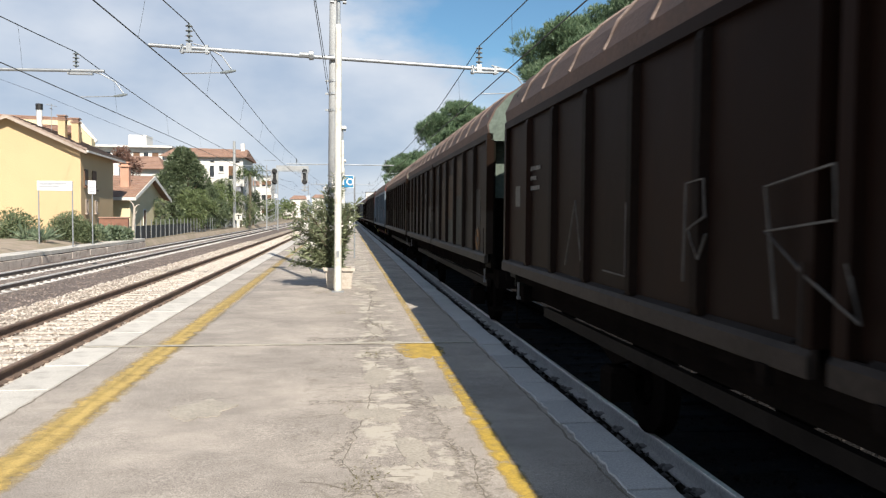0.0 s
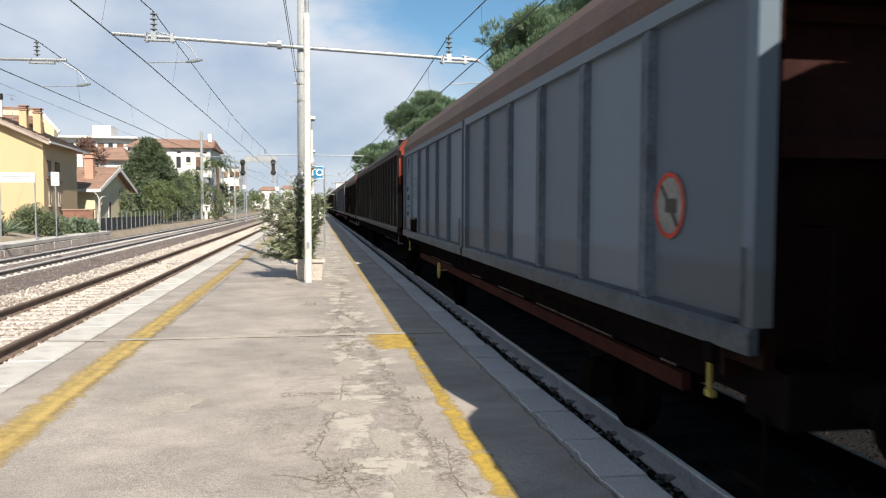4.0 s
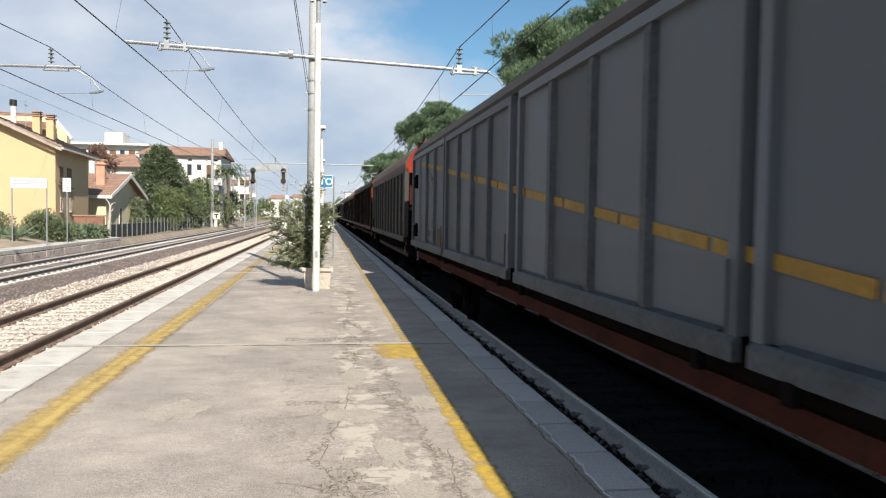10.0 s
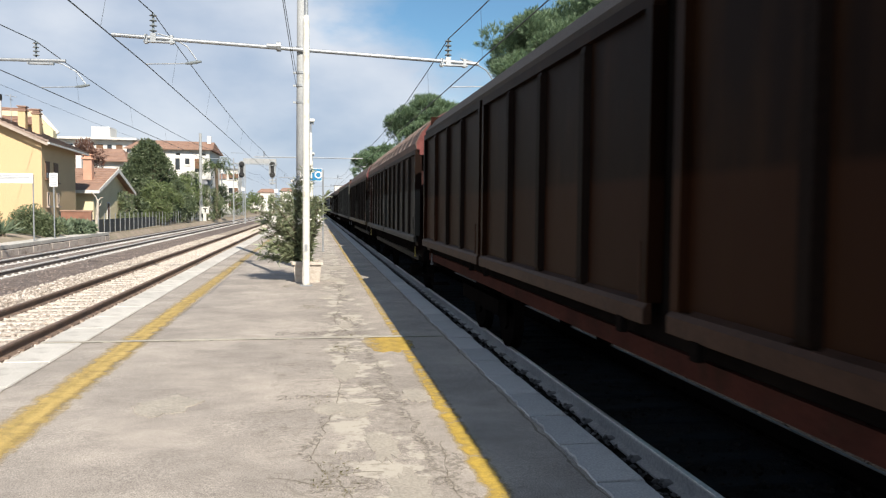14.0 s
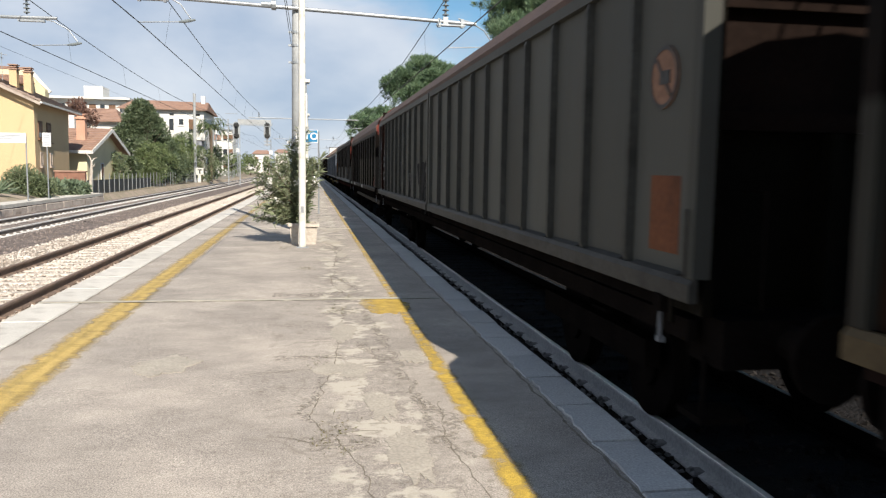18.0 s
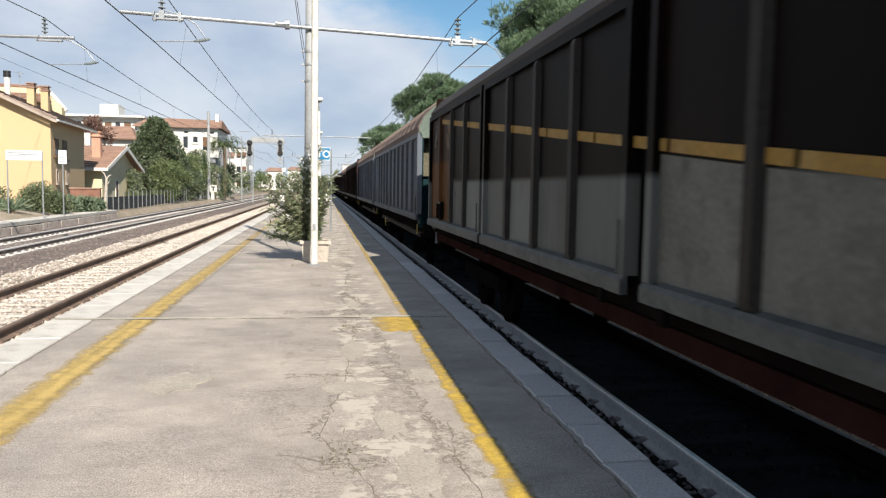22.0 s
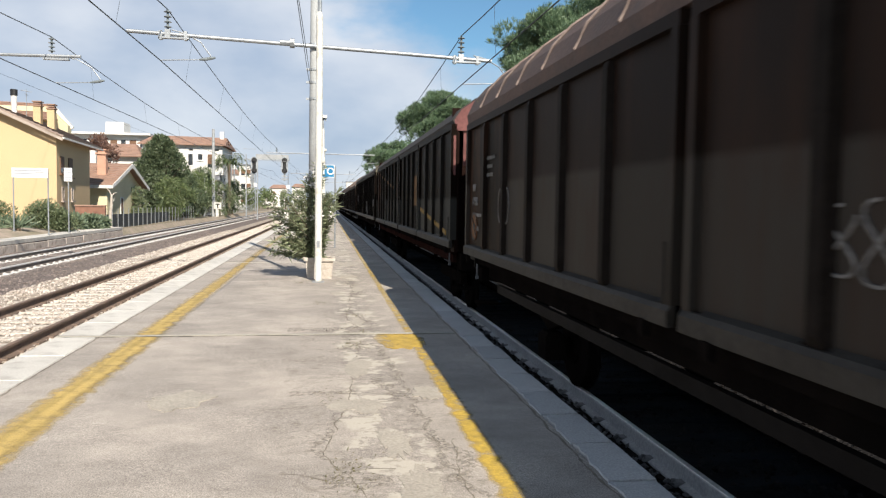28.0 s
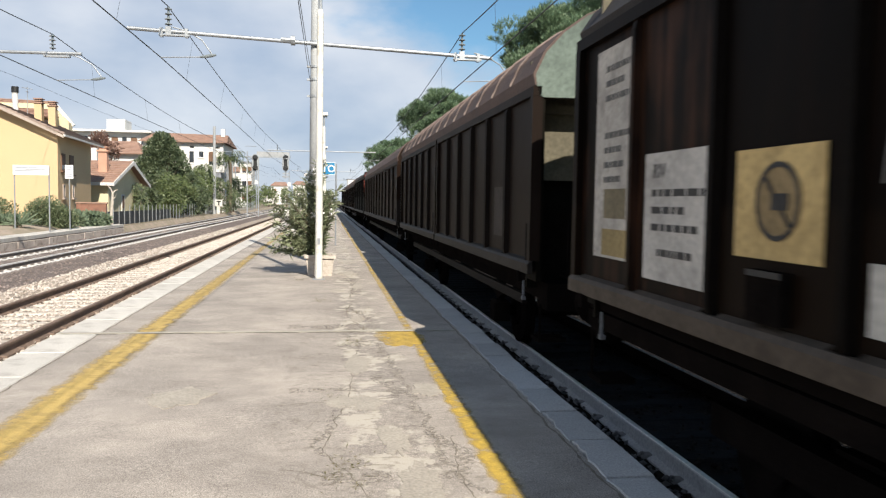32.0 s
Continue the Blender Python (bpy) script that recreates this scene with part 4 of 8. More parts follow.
# the mast beyond the main line; it stands outside the far platform's edge
ARM_Y = 25.7
mast2 = holder("catenary_mast", pose(0, 0, 0), "catenary mast of the main line with a bracket arm", "catenary mast", "catenary masts")
part("mast_pole", Shape().tube([(-13.6, ARM_Y, 0.1), (-13.6, ARM_Y, 9.2)], [0.15, 0.1], 14), M_MAST, mast2, smooth=True)
part("bracket_arm", Shape().tube([(-13.6, ARM_Y, 6.0), (-7.46, ARM_Y, 6.07)], 0.05, 8), M_STEEL, mast2)
part("support_insulator", insulator(6.15, 6.63, -8.3, ARM_Y), M_CERAMIC, mast2)
part("saddle", Shape().box(-8.55, -7.8, ARM_Y - 0.07, ARM_Y + 0.07, 5.94, 6.0), M_STEEL, mast2)
steady_arm(mast2, -8.2, ARM_Y, 1, 5.25)

mast3 = holder("catenary_mast", pose(0, 0, 0), "far catenary mast of the main line", "catenary mast", "catenary masts")
part("mast_pole", Shape().tube([(-12.9, 94, -0.3), (-12.9, 94, 10.0)], [0.2, 0.15], 10), M_MAST, mast3)
part("cabinet", Shape().slab(-12.72, -11.94, 93.3, 93.6, 0.8, 1.56, 0.03).box(-12.56, -12.24, 93.35, 93.6, -0.4, 0.8), M_WHITE, mast3, "white cabinet on a post")
part("mark", Shape().box(-12.40, -12.26, 93.28, 93.3, 0.92, 1.42).box(-12.58, -12.08, 93.28, 93.3, 1.3, 1.42), M_BLACK, mast3, "dark mark on the cabinet")
for y, x in ((72.0, -0.4), (122.0, -0.4), (172.0, -0.4)):
    far_mast = holder("catenary_mast", pose(x, y, 0), "distant grey catenary mast with a cross beam", "catenary mast", "catenary masts")
    part("mast_pole", Shape().tube([(0, 0, -0.3), (0, 0, 7.6)], [0.15, 0.1], 10), M_MAST, far_mast)
    part("cross_beam", Shape().tube([(-4.9, 0, 6.1), (4.8, 0, 6.1)], 0.05, 6), M_STEEL, far_mast)
    for side in (-4.0, 4.0):
        part("support_insulator", insulator(6.15, 6.6, side, 0), M_CERAMIC, far_mast)
        part("steady_arm", Shape().tube([(side + 1.2, 0, 5.7), (side + 1.1, 0, 5.4), (side, 0, 5.3)], 0.025, 6), M_STEEL, far_mast)


def overhead_line(label, x_m, z_m, x_c, z_c, first, span, sag, n_before=2, n_after=4, stagger=0.0, sag_after=None):
    """A messenger wire that sags between its masts, the contact wire under it, and droppers; both zigzag from mast to mast."""
    t = holder("overhead_line", Matrix(), label, "overhead line", "overhead lines")
    lo, hi = first - span * n_before, first + span * n_after
    z_at = lambda y: z_m - (sag_after if sag_after and y > first else sag) * 4 * (((y - first) / span) % 1.0) * (1 - ((y - first) / span) % 1.0)
    aside = lambda y: stagger * (1 - abs(((y - first) / span) % 2.0 - 1)) if y > first else 0.6 * stagger * min(1.0, (first - y) / span)
    y, pts, low = lo, [], []
    while y <= hi + 0.01:
        pts.append((x_m + aside(y), y, z_at(y)))
        low.append((x_c + aside(y), y, z_c))
        y += span / 16
    part("messenger_wire", Shape().tube(pts, 0.014, 5), M_WIRE, t)
    part("contact_wire", Shape().tube(low, 0.014, 5), M_WIRE, t)
    y = lo + 4
    while y < min(hi, 130):
        part("dropper", Shape().tube([(x_m + aside(y), y, z_at(y)), (x_c + aside(y), y, z_c)], 0.0035, 4), M_WIRE, t)
        y += span / 6
    return t


overhead_line("overhead line above the siding", -4.16, 6.74, -4.36, 5.41, MAST_Y - 0.18, 50.0, 0.75, stagger=-0.42, sag_after=0.33)
overhead_line("overhead line above the main line", -8.3, 6.63, -8.2, 5.25, ARM_Y, 50.0, 0.6)
overhead_line("overhead line above the train", 3.7, 6.41, 3.75, 5.08, MAST_Y - 0.18, 50.0, 0.7)
pole_wire = holder("telegraph_wire", Matrix(), "thin dark wire strung behind the far platform", "cable")
part("wire", Shape().tube([(-14.65, y, 7.35 - 0.12 * math.sin(math.pi * (y % 40) / 40)) for y in range(-20, 201, 4)], 0.008, 5), M_WIRE, pole_wire)
feed = holder("feeder_cables", Matrix(), "pair of feeder cables running to the mast", "cable")
for dx, z in ((-0.06, 5.35), (-0.02, 5.0)):
    part("feeder_cable", Shape().tube([(-0.48 + dx, -30, z + 2.8), (-0.48 + dx, -4, z + 0.55), (-0.48 + dx, 10, z + 0.05), (-0.48, MAST_Y - 0.2, z)], 0.007, 5), M_WIRE, feed)

# ---------------------------------------------------------------- station sign, planter, oleander
sign = holder("station_sign", pose(0, 0, 0), "blue station name sign with white letters on a post", "sign")
SX0, SX1, SY, SZ0, SZ1 = -0.62, 0.31, 30.0, 2.67, 3.14
part("board", Shape().slab(SX0, SX1, SY, SY + 0.04, SZ0, SZ1, 0.01), M_BLUE, sign)
rim = Shape()
for a, b, c, d in ((SX0, SX1, SZ0, SZ0 + 0.02), (SX0, SX1, SZ1 - 0.02, SZ1), (SX0, SX0 + 0.02, SZ0 + 0.02, SZ1 - 0.02), (SX1 - 0.02, SX1, SZ0 + 0.02, SZ1 - 0.02)):
    rim.box(a, b, SY - 0.005, SY + 0.01, c, d)
part("rim", rim, M_SIGNWHITE, sign, "white rim")
for x in (SX0 + 0.1, SX1 + 0.03):
    part("post", Shape().tube([(x, SY + 0.06, 0), (x, SY + 0.06, SZ1 - 0.05)], 0.03, 8), M_STEEL, sign)


def lettering(text, size, m, material, parent, name="lettering", weight=0.0):
    """Words in the built-in font, as a mesh."""
    cu = bpy.data.curves.new(name, "FONT")
    cu.body, cu.size, cu.extrude, cu.offset = text, size, 0.003, weight
    tmp = bpy.data.objects.new(name, cu)
    scene.collection.objects.link(tmp)
    bpy.context.view_layer.update()
    me = bpy.data.meshes.new_from_object(tmp.evaluated_get(bpy.context.evaluated_depsgraph_get()))
    bpy.data.objects.remove(tmp)
    me.materials.clear()
    me.materials.append(material)
    ob = part(name, me, None, parent)
    ob.matrix_basis = m
    return ob


lettering("TO", 0.36, pose(-0.2, SY - 0.012, 2.78, 90), M_SIGNWHITE, sign, weight=0.008)

M_POT = surface("pale_planter_concrete", (0.60, 0.54, 0.47), (0.52, 0.46, 0.40), 0.85, 3, 50, 0.25, grime=(0.3, 0.25, 0.2))
M_SOIL = surface("soil", (0.06, 0.045, 0.03), (0.09, 0.06, 0.04), 0.95, 8, 60, 0.8)
PX, PY = -0.14, 18.1
planter = holder("planter", pose(PX, PY, 0), "square pale concrete planter on the platform", "planter")
pot = Shape()
pot.add([(-0.27, -0.27, 0), (0.27, -0.27, 0), (0.27, 0.27, 0), (-0.27, 0.27, 0), (-0.31, -0.31, 0.42), (0.31, -0.31, 0.42), (0.31, 0.31, 0.42), (-0.31, 0.31, 0.42)],
        [(0, 3, 2, 1), (0, 1, 5, 4), (1, 2, 6, 5), (2, 3, 7, 6), (3, 0, 4, 7), (4, 5, 6, 7)])
part("tub", pot, M_POT, planter)
lip = Shape()
for a, b, c, d in ((-0.35, 0.35, -0.35, -0.27), (-0.35, 0.35, 0.27, 0.35), (-0.35, -0.27, -0.27, 0.27), (0.27, 0.35, -0.27, 0.27)):
    lip.box(a, b, c, d, 0.40, 0.475)
part("lip", lip, M_POT, planter)
part("soil", Shape().slab(-0.27, 0.27, -0.27, 0.27, 0.40, 0.45, 0.02), M_SOIL, planter)

M_OLE = leafy("oleander_leaf", (0.11, 0.14, 0.075), (0.33, 0.36, 0.22), 0.45)
M_BARK = surface("bark", (0.16, 0.12, 0.085), (0.10, 0.075, 0.055), 0.9, 6, 40, 0.6)
M_PETAL = leafy("white_petal", (0.72, 0.68, 0.64), (0.85, 0.82, 0.80), 0.6)


def leaf_mesh(spots, length, width, seed, name, material, droop=0.0, out=None):
    """Many narrow leaves: spots are (place, heading) pairs; each leaf is two bent quads."""
    g = np.random.default_rng(seed)
    n = len(spots)
    p = np.array([s[0] for s in spots])
    d = np.array([s[1] for s in spots])
    d = d + g.normal(0, 0.45, (n, 3))
    d /= np.linalg.norm(d, axis=1)[:, None]
    side = np.cross(d, g.normal(0, 1, (n, 3)))
    side /= np.linalg.norm(side, axis=1)[:, None] + 1e-9
    ln = length * (0.6 + 0.8 * g.random((n, 1)))
    w = width * (0.7 + 0.6 * g.random((n, 1)))
    mid = p + d * ln * 0.5
    tip = p + d * ln + np.array([0, 0, -droop]) * ln
    v = np.stack([p, mid + side * w / 2, tip, mid - side * w / 2], 1).reshape(-1, 3)
    me = bpy.data.meshes.new(name)
    me.from_pydata(v.tolist(), [], [(4 * i, 4 * i + 1, 4 * i + 2, 4 * i + 3) for i in range(n)])
    me.materials.append(material)
    return me


def oleander():
    t = holder("oleander", pose(PX, PY, 0.44), "bushy oleander with white flowers growing from the planter", "shrub")
    g = random.Random(21)
    spots, flowers = [], []
    tips = []
    for i in range(66):
        a = g.random() * 6.28
        lean = 0.15 + 0.75 * g.random()
        hgt = 1.15 + 1.05 * g.random() * (1.15 - 0.5 * lean)
        dx, dy = math.cos(a) * lean * 0.98 - 0.42 * lean, math.sin(a) * lean * 0.7
        if i < 4:
            dx, dy, hgt = -0.25 + 0.1 * i, 0.1 * i - 0.2, 2.3 + 0.13 * i
        if 4 <= i < 26:
            dx, dy, hgt = -0.55 - 0.62 * g.random(), 0.5 * (g.random() - 0.5), 0.05 + 1.35 * g.random()
        pts = [Vector((0.1 * g.random() - 0.05, 0.1 * g.random() - 0.05, -0.04))]
        for k in range(1, 7):
            u = k / 6
            pts.append(Vector((dx * u ** 1.3 + 0.03 * (g.random() - 0.5), dy * u ** 1.3 + 0.03 * (g.random() - 0.5), hgt * (u - 0.12 * u * u * (1 + lean)))))
        part("stem", Shape().tube(pts, [0.014 - 0.0015 * k for k in range(7)], 5, False), M_BARK, t)
        for k in range(1, 7):
            head = (pts[k] - pts[k - 1]).normalized()
            for j in range((8 + 2 * k) if k > 1 else 4):
                u = g.random()
                q = pts[k - 1].lerp(pts[k], u)
                w = g.random() * 6.28
                o = Vector((math.cos(w), math.sin(w), 0.15)) + head * 0.8
                spots.append((tuple(q), tuple(o)))
        tips.append(pts[-1])
    part("foliage", leaf_mesh(spots, 0.21, 0.030, 4, "foliage", M_OLE, 0.15), None, t, "narrow grey-green leaves")
    for i, p in enumerate(tips):
        if i < 4 or i % 3 == 0:
            fl = [((p.x + g.gauss(0, 0.05), p.y + g.gauss(0, 0.05), p.z + g.gauss(0, 0.04)), (g.gauss(0, 1), g.gauss(0, 1) - 0.3, 0.6)) for _ in range(26)]
            tagged(part("blossom", leaf_mesh(fl, 0.055, 0.05, 50 + i, "blossom", M_PETAL), None, t, "white blossom"), kind="stuff")
    return t


oleander()

# tufts of weeds in the crumbled strip
M_WEED = leafy("weed", (0.10, 0.10, 0.04), (0.2, 0.17, 0.08))
for k, (x, y, n) in enumerate(((0.13, 4.8, 34), (0.34, 9.5, 40), (-0.1, 13.5, 30), (0.2, 5.1, 16), (0.4, 10.4, 24), (-0.5, 17.0, 30), (0.02, 6.9, 14), (0.45, 12.0, 20))):
    g = random.Random(60 + k)
    sp = [((x + g.gauss(0, 0.09), y + g.gauss(0, 0.16), 0.0), (g.gauss(0, 0.8), g.gauss(0, 0.8), 0.5)) for _ in range(3 * n)]
    ob = new("weed_tuft", leaf_mesh(sp, 0.030, 0.006, 80 + k, "weed_tuft", M_WEED))
    tagged(ob, "small dry weeds in a crack of the platform", "weed", "weeds on the platform", "stuff")

# ---------------------------------------------------------------- far side: boards, fence, shrubs
nb = holder("notice_board", pose(0, 0, 0), "long white notice board with faded lines on two posts", "notice board")
part("board", Shape().slab(-13.68, -12.18, 37.0, 37.05, 2.62, 3.05, 0.01), M_SIGNWHITE, nb)
for z, a, b in ((2.95, -13.6, -12.4), (2.88, -13.55, -12.3), (2.81, -13.6, -12.7)):
    part("line_of_print", Shape().box(a, b, 36.985, 37.0, z - 0.013, z + 0.013), M_SIGNGREY, nb)
for x in (-13.64, -12.2):
    part("post", Shape().tube([(x, 37.07, 0.1), (x, 37.07, 3.0)], 0.03, 8), M_STEEL, nb)
ns = holder("notice_sign", pose(0, 0, 0), "small white notice on a thin post", "sign")
part("board", Shape().slab(-12.44, -12.07, 40.0, 40.03, 2.55, 3.2, 0.01), M_SIGNWHITE, ns)
for z in (3.08, 2.98, 2.86, 2.75, 2.66):
    part("line_of_print", Shape().box(-12.39, -12.13, 39.985, 40.0, z - 0.018, z + 0.018), M_SIGNGREY, ns)
part("post", Shape().tube([(-12.26, 40.05, 0.0), (-12.26, 40.05, 3.1)], 0.03, 8), M_STEEL, ns)

M_MESH = surface("dark_fence_sheet", (0.05, 0.055, 0.06), (0.035, 0.04, 0.045), 0.8, 2, 30, 0.1)
fence = holder("fence", Matrix(), "grey post fence with dark sheeting along the verge", "fence", kind="structure")
post = Shape().tube([(0, 0, -0.25), (0, 0, 1.12)], 0.026, 6).mesh("post", M_STEEL)
for i in range(70):
    part("post", post, None, fence).matrix_basis = pose(-13.35, 50.7 + i * 1.4, 0.04 * (1 - i / 60))
for i in range(14):
    part("sheet", Shape().box(-13.42, -13.40, 50.75 + i * 1.4, 52.05 + i * 1.4, -0.12, 0.78 - 0.004 * i), M_MESH, fence)


def clumps(centres, per, spread, length, width, seed, name, material, up=0.2):
    """Foliage as many leaves scattered over small clumps, denser towards each clump's skin."""
    g = np.random.default_rng(seed)
    spots = []
    for c in centres:
        d = g.normal(0, 1, (per, 3))
        d /= np.linalg.norm(d, axis=1)[:, None]
        r = spread * (0.45 + 0.6 * g.random((per, 1)) ** 0.6) * (0.8 + 0.4 * g.random())
        for q, o in zip(np.array(c) + d * r, d):
            spots.append((q, o + np.array([0, 0, up])))
    return leaf_mesh(spots, length, width, seed + 1, name, material)


M_LEAF_A = leafy("broadleaf", (0.085, 0.118, 0.062), (0.215, 0.25, 0.13))
M_LEAF_D = leafy("dark_broadleaf", (0.055, 0.085, 0.045), (0.16, 0.195, 0.105))
M_LEAF_RED = leafy("purple_leaf", (0.12, 0.06, 0.05), (0.24, 0.14, 0.10))
M_LEAF_B = leafy("light_leaf", (0.08, 0.115, 0.045), (0.18, 0.22, 0.09))
M_PINE = leafy("pine_needle", (0.06, 0.115, 0.068), (0.19, 0.27, 0.145))
M_AGAVE = leafy("agave", (0.12, 0.17, 0.11), (0.22, 0.27, 0.17))
M_YELLEAF = leafy("yellowed_leaf", (0.18, 0.19, 0.03), (0.3, 0.27, 0.05))


def bush(x, y, z, rx, rz, seed, material, label, n=26, per=90, leaf=0.13):
    g = random.Random(seed)
    t = holder("bush", pose(x, y, z), label, "bush", "bushes behind the far platform")
    cs = []
    for _ in range(n):
        a, r, h = g.random() * 6.28, g.random() ** 0.5, g.random()
        cs.append((math.cos(a) * r * rx * (1 - 0.35 * h), math.sin(a) * r * rx * 0.7, rz * h * (1 - 0.4 * r)))
    part("trunk", Shape().tube([(0, 0, -0.2), (0, 0, rz * 0.5)], [0.07, 0.03], 6), M_BARK, t)
    part("foliage", clumps(cs, per, 0.34 * rz ** 0.5, leaf, leaf * 0.45, seed, "foliage", material), None, t)
    return t


def tree(name, x, y, z, height, crown_r, crown_h, seed, material, label, n_clumps, per, clump_r, leaf, group, flat=1.0, width=0.4, trunk_r=0.22, cone=False):
    """Tapered trunk, limbs to the clumps of an uneven crown."""
    g = random.Random(seed)
    t = holder(name, pose(x, y, z), label, "tree", group)
    base = height - crown_h
    top = (0.3 * g.random(), 0.3 * g.random(), height - crown_h * 0.35)
    part("trunk", Shape().tube([(0, 0, -0.5), (0.1, 0, base * 0.5), (0.1, 0.1, base), top], [trunk_r * 1.2, trunk_r, trunk_r * 0.8, trunk_r * 0.3], 10), M_BARK, t)
    cs = []
    for i in range(n_clumps):
        a = g.random() * 6.28
        h = g.random()
        prof = (1.02 - h) ** 0.72 * min(1.0, 0.75 + h * 2) if cone else math.sin(math.pi * (0.12 + 0.8 * h)) ** 0.7
        r = crown_r * prof * (0.35 + 0.65 * g.random() ** 0.5) * (0.8 + 0.35 * math.sin(2.3 * a + seed))
        cs.append((math.cos(a) * r, math.sin(a) * r, base + crown_h * h * flat))
    for c in cs[::4]:
        b = Vector((0.1, 0.1, base + 0.4 * (c[2] - base)))
        part("limb", Shape().tube([b, b.lerp(Vector(c), 0.5) + Vector((0, 0, 0.2)), c], [trunk_r * 0.3, trunk_r * 0.18, 0.02], 5, False), M_BARK, t)
    part("crown", clumps(cs, per, clump_r, leaf, leaf * width, seed, "crown", material), None, t)
    return t


bush(-13.7, 41.2, 0.3, 0.95, 1.3, 31, M_LEAF_A, "dark green rounded bush beside the notice board", 64, 130, 0.11)
bush(-12.95, 41.4, 0.25, 0.5, 0.9, 37, M_LEAF_A, "dark green rounded bush beside the small notice", 30, 110, 0.11)
bush(-16.6, 41.5, 0.3, 1.5, 1.3, 32, M_LEAF_A, "dark green bush behind the far platform", 60, 100)
bush(-16.9, 36.4, 0.3, 1.0, 0.7, 33, M_YELLEAF, "low yellowish bush behind the far platform", 40, 90)
bush(-13.35, 44.6, 0.2, 0.45, 0.55, 34, M_AGAVE, "grey-green reeds beside the fence", 30, 90, 0.24)
bush(-12.95, 45.6, 0.1, 0.5, 0.6, 35, M_AGAVE, "grey-green reeds beside the fence", 30, 90, 0.24)
bush(-12.75, 46.8, 0.1, 0.45, 0.55, 36, M_AGAVE, "grey-green reeds beside the fence", 30, 90, 0.24)
for k, (x, y) in enumerate(((-13.75, 37.8), (-14.7, 38.4))):
    g = random.Random(40 + k)
    sp = [((x + g.gauss(0, 0.12), y + g.gauss(0, 0.12), 0.38), (math.cos(a), math.sin(a), 0.35 + 1.3 * g.random())) for a in [g.random() * 6.28 for _ in range(90)]]
    ag = holder("agave", Matrix(), "spiky grey-green agave behind the far platform", "plant", "agaves")
    part("leaves", leaf_mesh(sp, 0.78, 0.075, 44 + k, "leaves", M_AGAVE, 0.1), None, ag)
    part("core", Shape().tube([(x, y, 0.2), (x, y, 0.5)], [0.16, 0.07], 8), M_BARK, ag)
tree("broadleaf_tree", -16.7, 84, 0, 7.9, 4.4, 7.4, 51, M_LEAF_D, "dense dark green conical tree behind the fence", 260, 200, 0.46, 0.25, "trees behind the fence", trunk_r=0.25, cone=True)
tree("broadleaf_tree", -14.2, 76, 0, 3.6, 1.9, 3.3, 52, M_LEAF_B, "lighter green small tree behind the fence", 50, 130, 0.45, 0.2, "trees behind the fence", trunk_r=0.1)
tree("broadleaf_tree", -15.6, 66, 0, 2.6, 1.3, 2.3, 56, M_LEAF_A, "dark green small tree beside the bungalow", 34, 120, 0.4, 0.18, "trees behind the fence", trunk_r=0.1)
tree("broadleaf_tree", -14.6, 92, 0, 4.6, 2.4, 4.3, 53, M_LEAF_B, "lighter green tree behind the fence", 60, 130, 0.5, 0.22, "trees behind the fence", trunk_r=0.12)
tree("broadleaf_tree", -15.0, 100, 0, 5.4, 2.4, 4.9, 54, M_LEAF_A, "green tree before the white building", 60, 130, 0.55, 0.24, "trees behind the fence", trunk_r=0.14)
tree("broadleaf_tree", -12.9, 99, 0, 3.7, 1.6, 3.5, 57, M_LEAF_A, "dark green small tree beside the palm", 40, 120, 0.45, 0.2, "trees behind the fence", trunk_r=0.1)
tree("broadleaf_tree", -12.6, 109, 0, 4.2, 1.5, 3.9, 58, M_LEAF_D, "dark green small tree beyond the palm", 40, 120, 0.45, 0.22, "trees behind the fence", trunk_r=0.1)
tree("broadleaf_tree", -20.0, 74, 0, 7.0, 1.9, 3.4, 55, M_LEAF_RED, "small tree with purple-brown leaves between the houses", 50, 120, 0.5, 0.24, "trees behind the fence", trunk_r=0.14)
for k, (x, y, h) in enumerate(((-15, 112, 3.2), (-16, 125, 3.6), (-17, 140, 4.2), (-15, 158, 4.0), (-18, 175, 5.0), (-14, 195, 4.5), (-16, 215, 5.5), (-12, 240, 5.0), (-9, 265, 5.0), (-19, 103, 4.5))):
    tree("broadleaf_tree", x, y, -0.2, h, h * 0.55, h * 0.9, 110 + k, (M_LEAF_A, M_LEAF_B)[k % 2], "distant green tree beside the line", 26, 60, 0.6, 0.4, "distant trees")


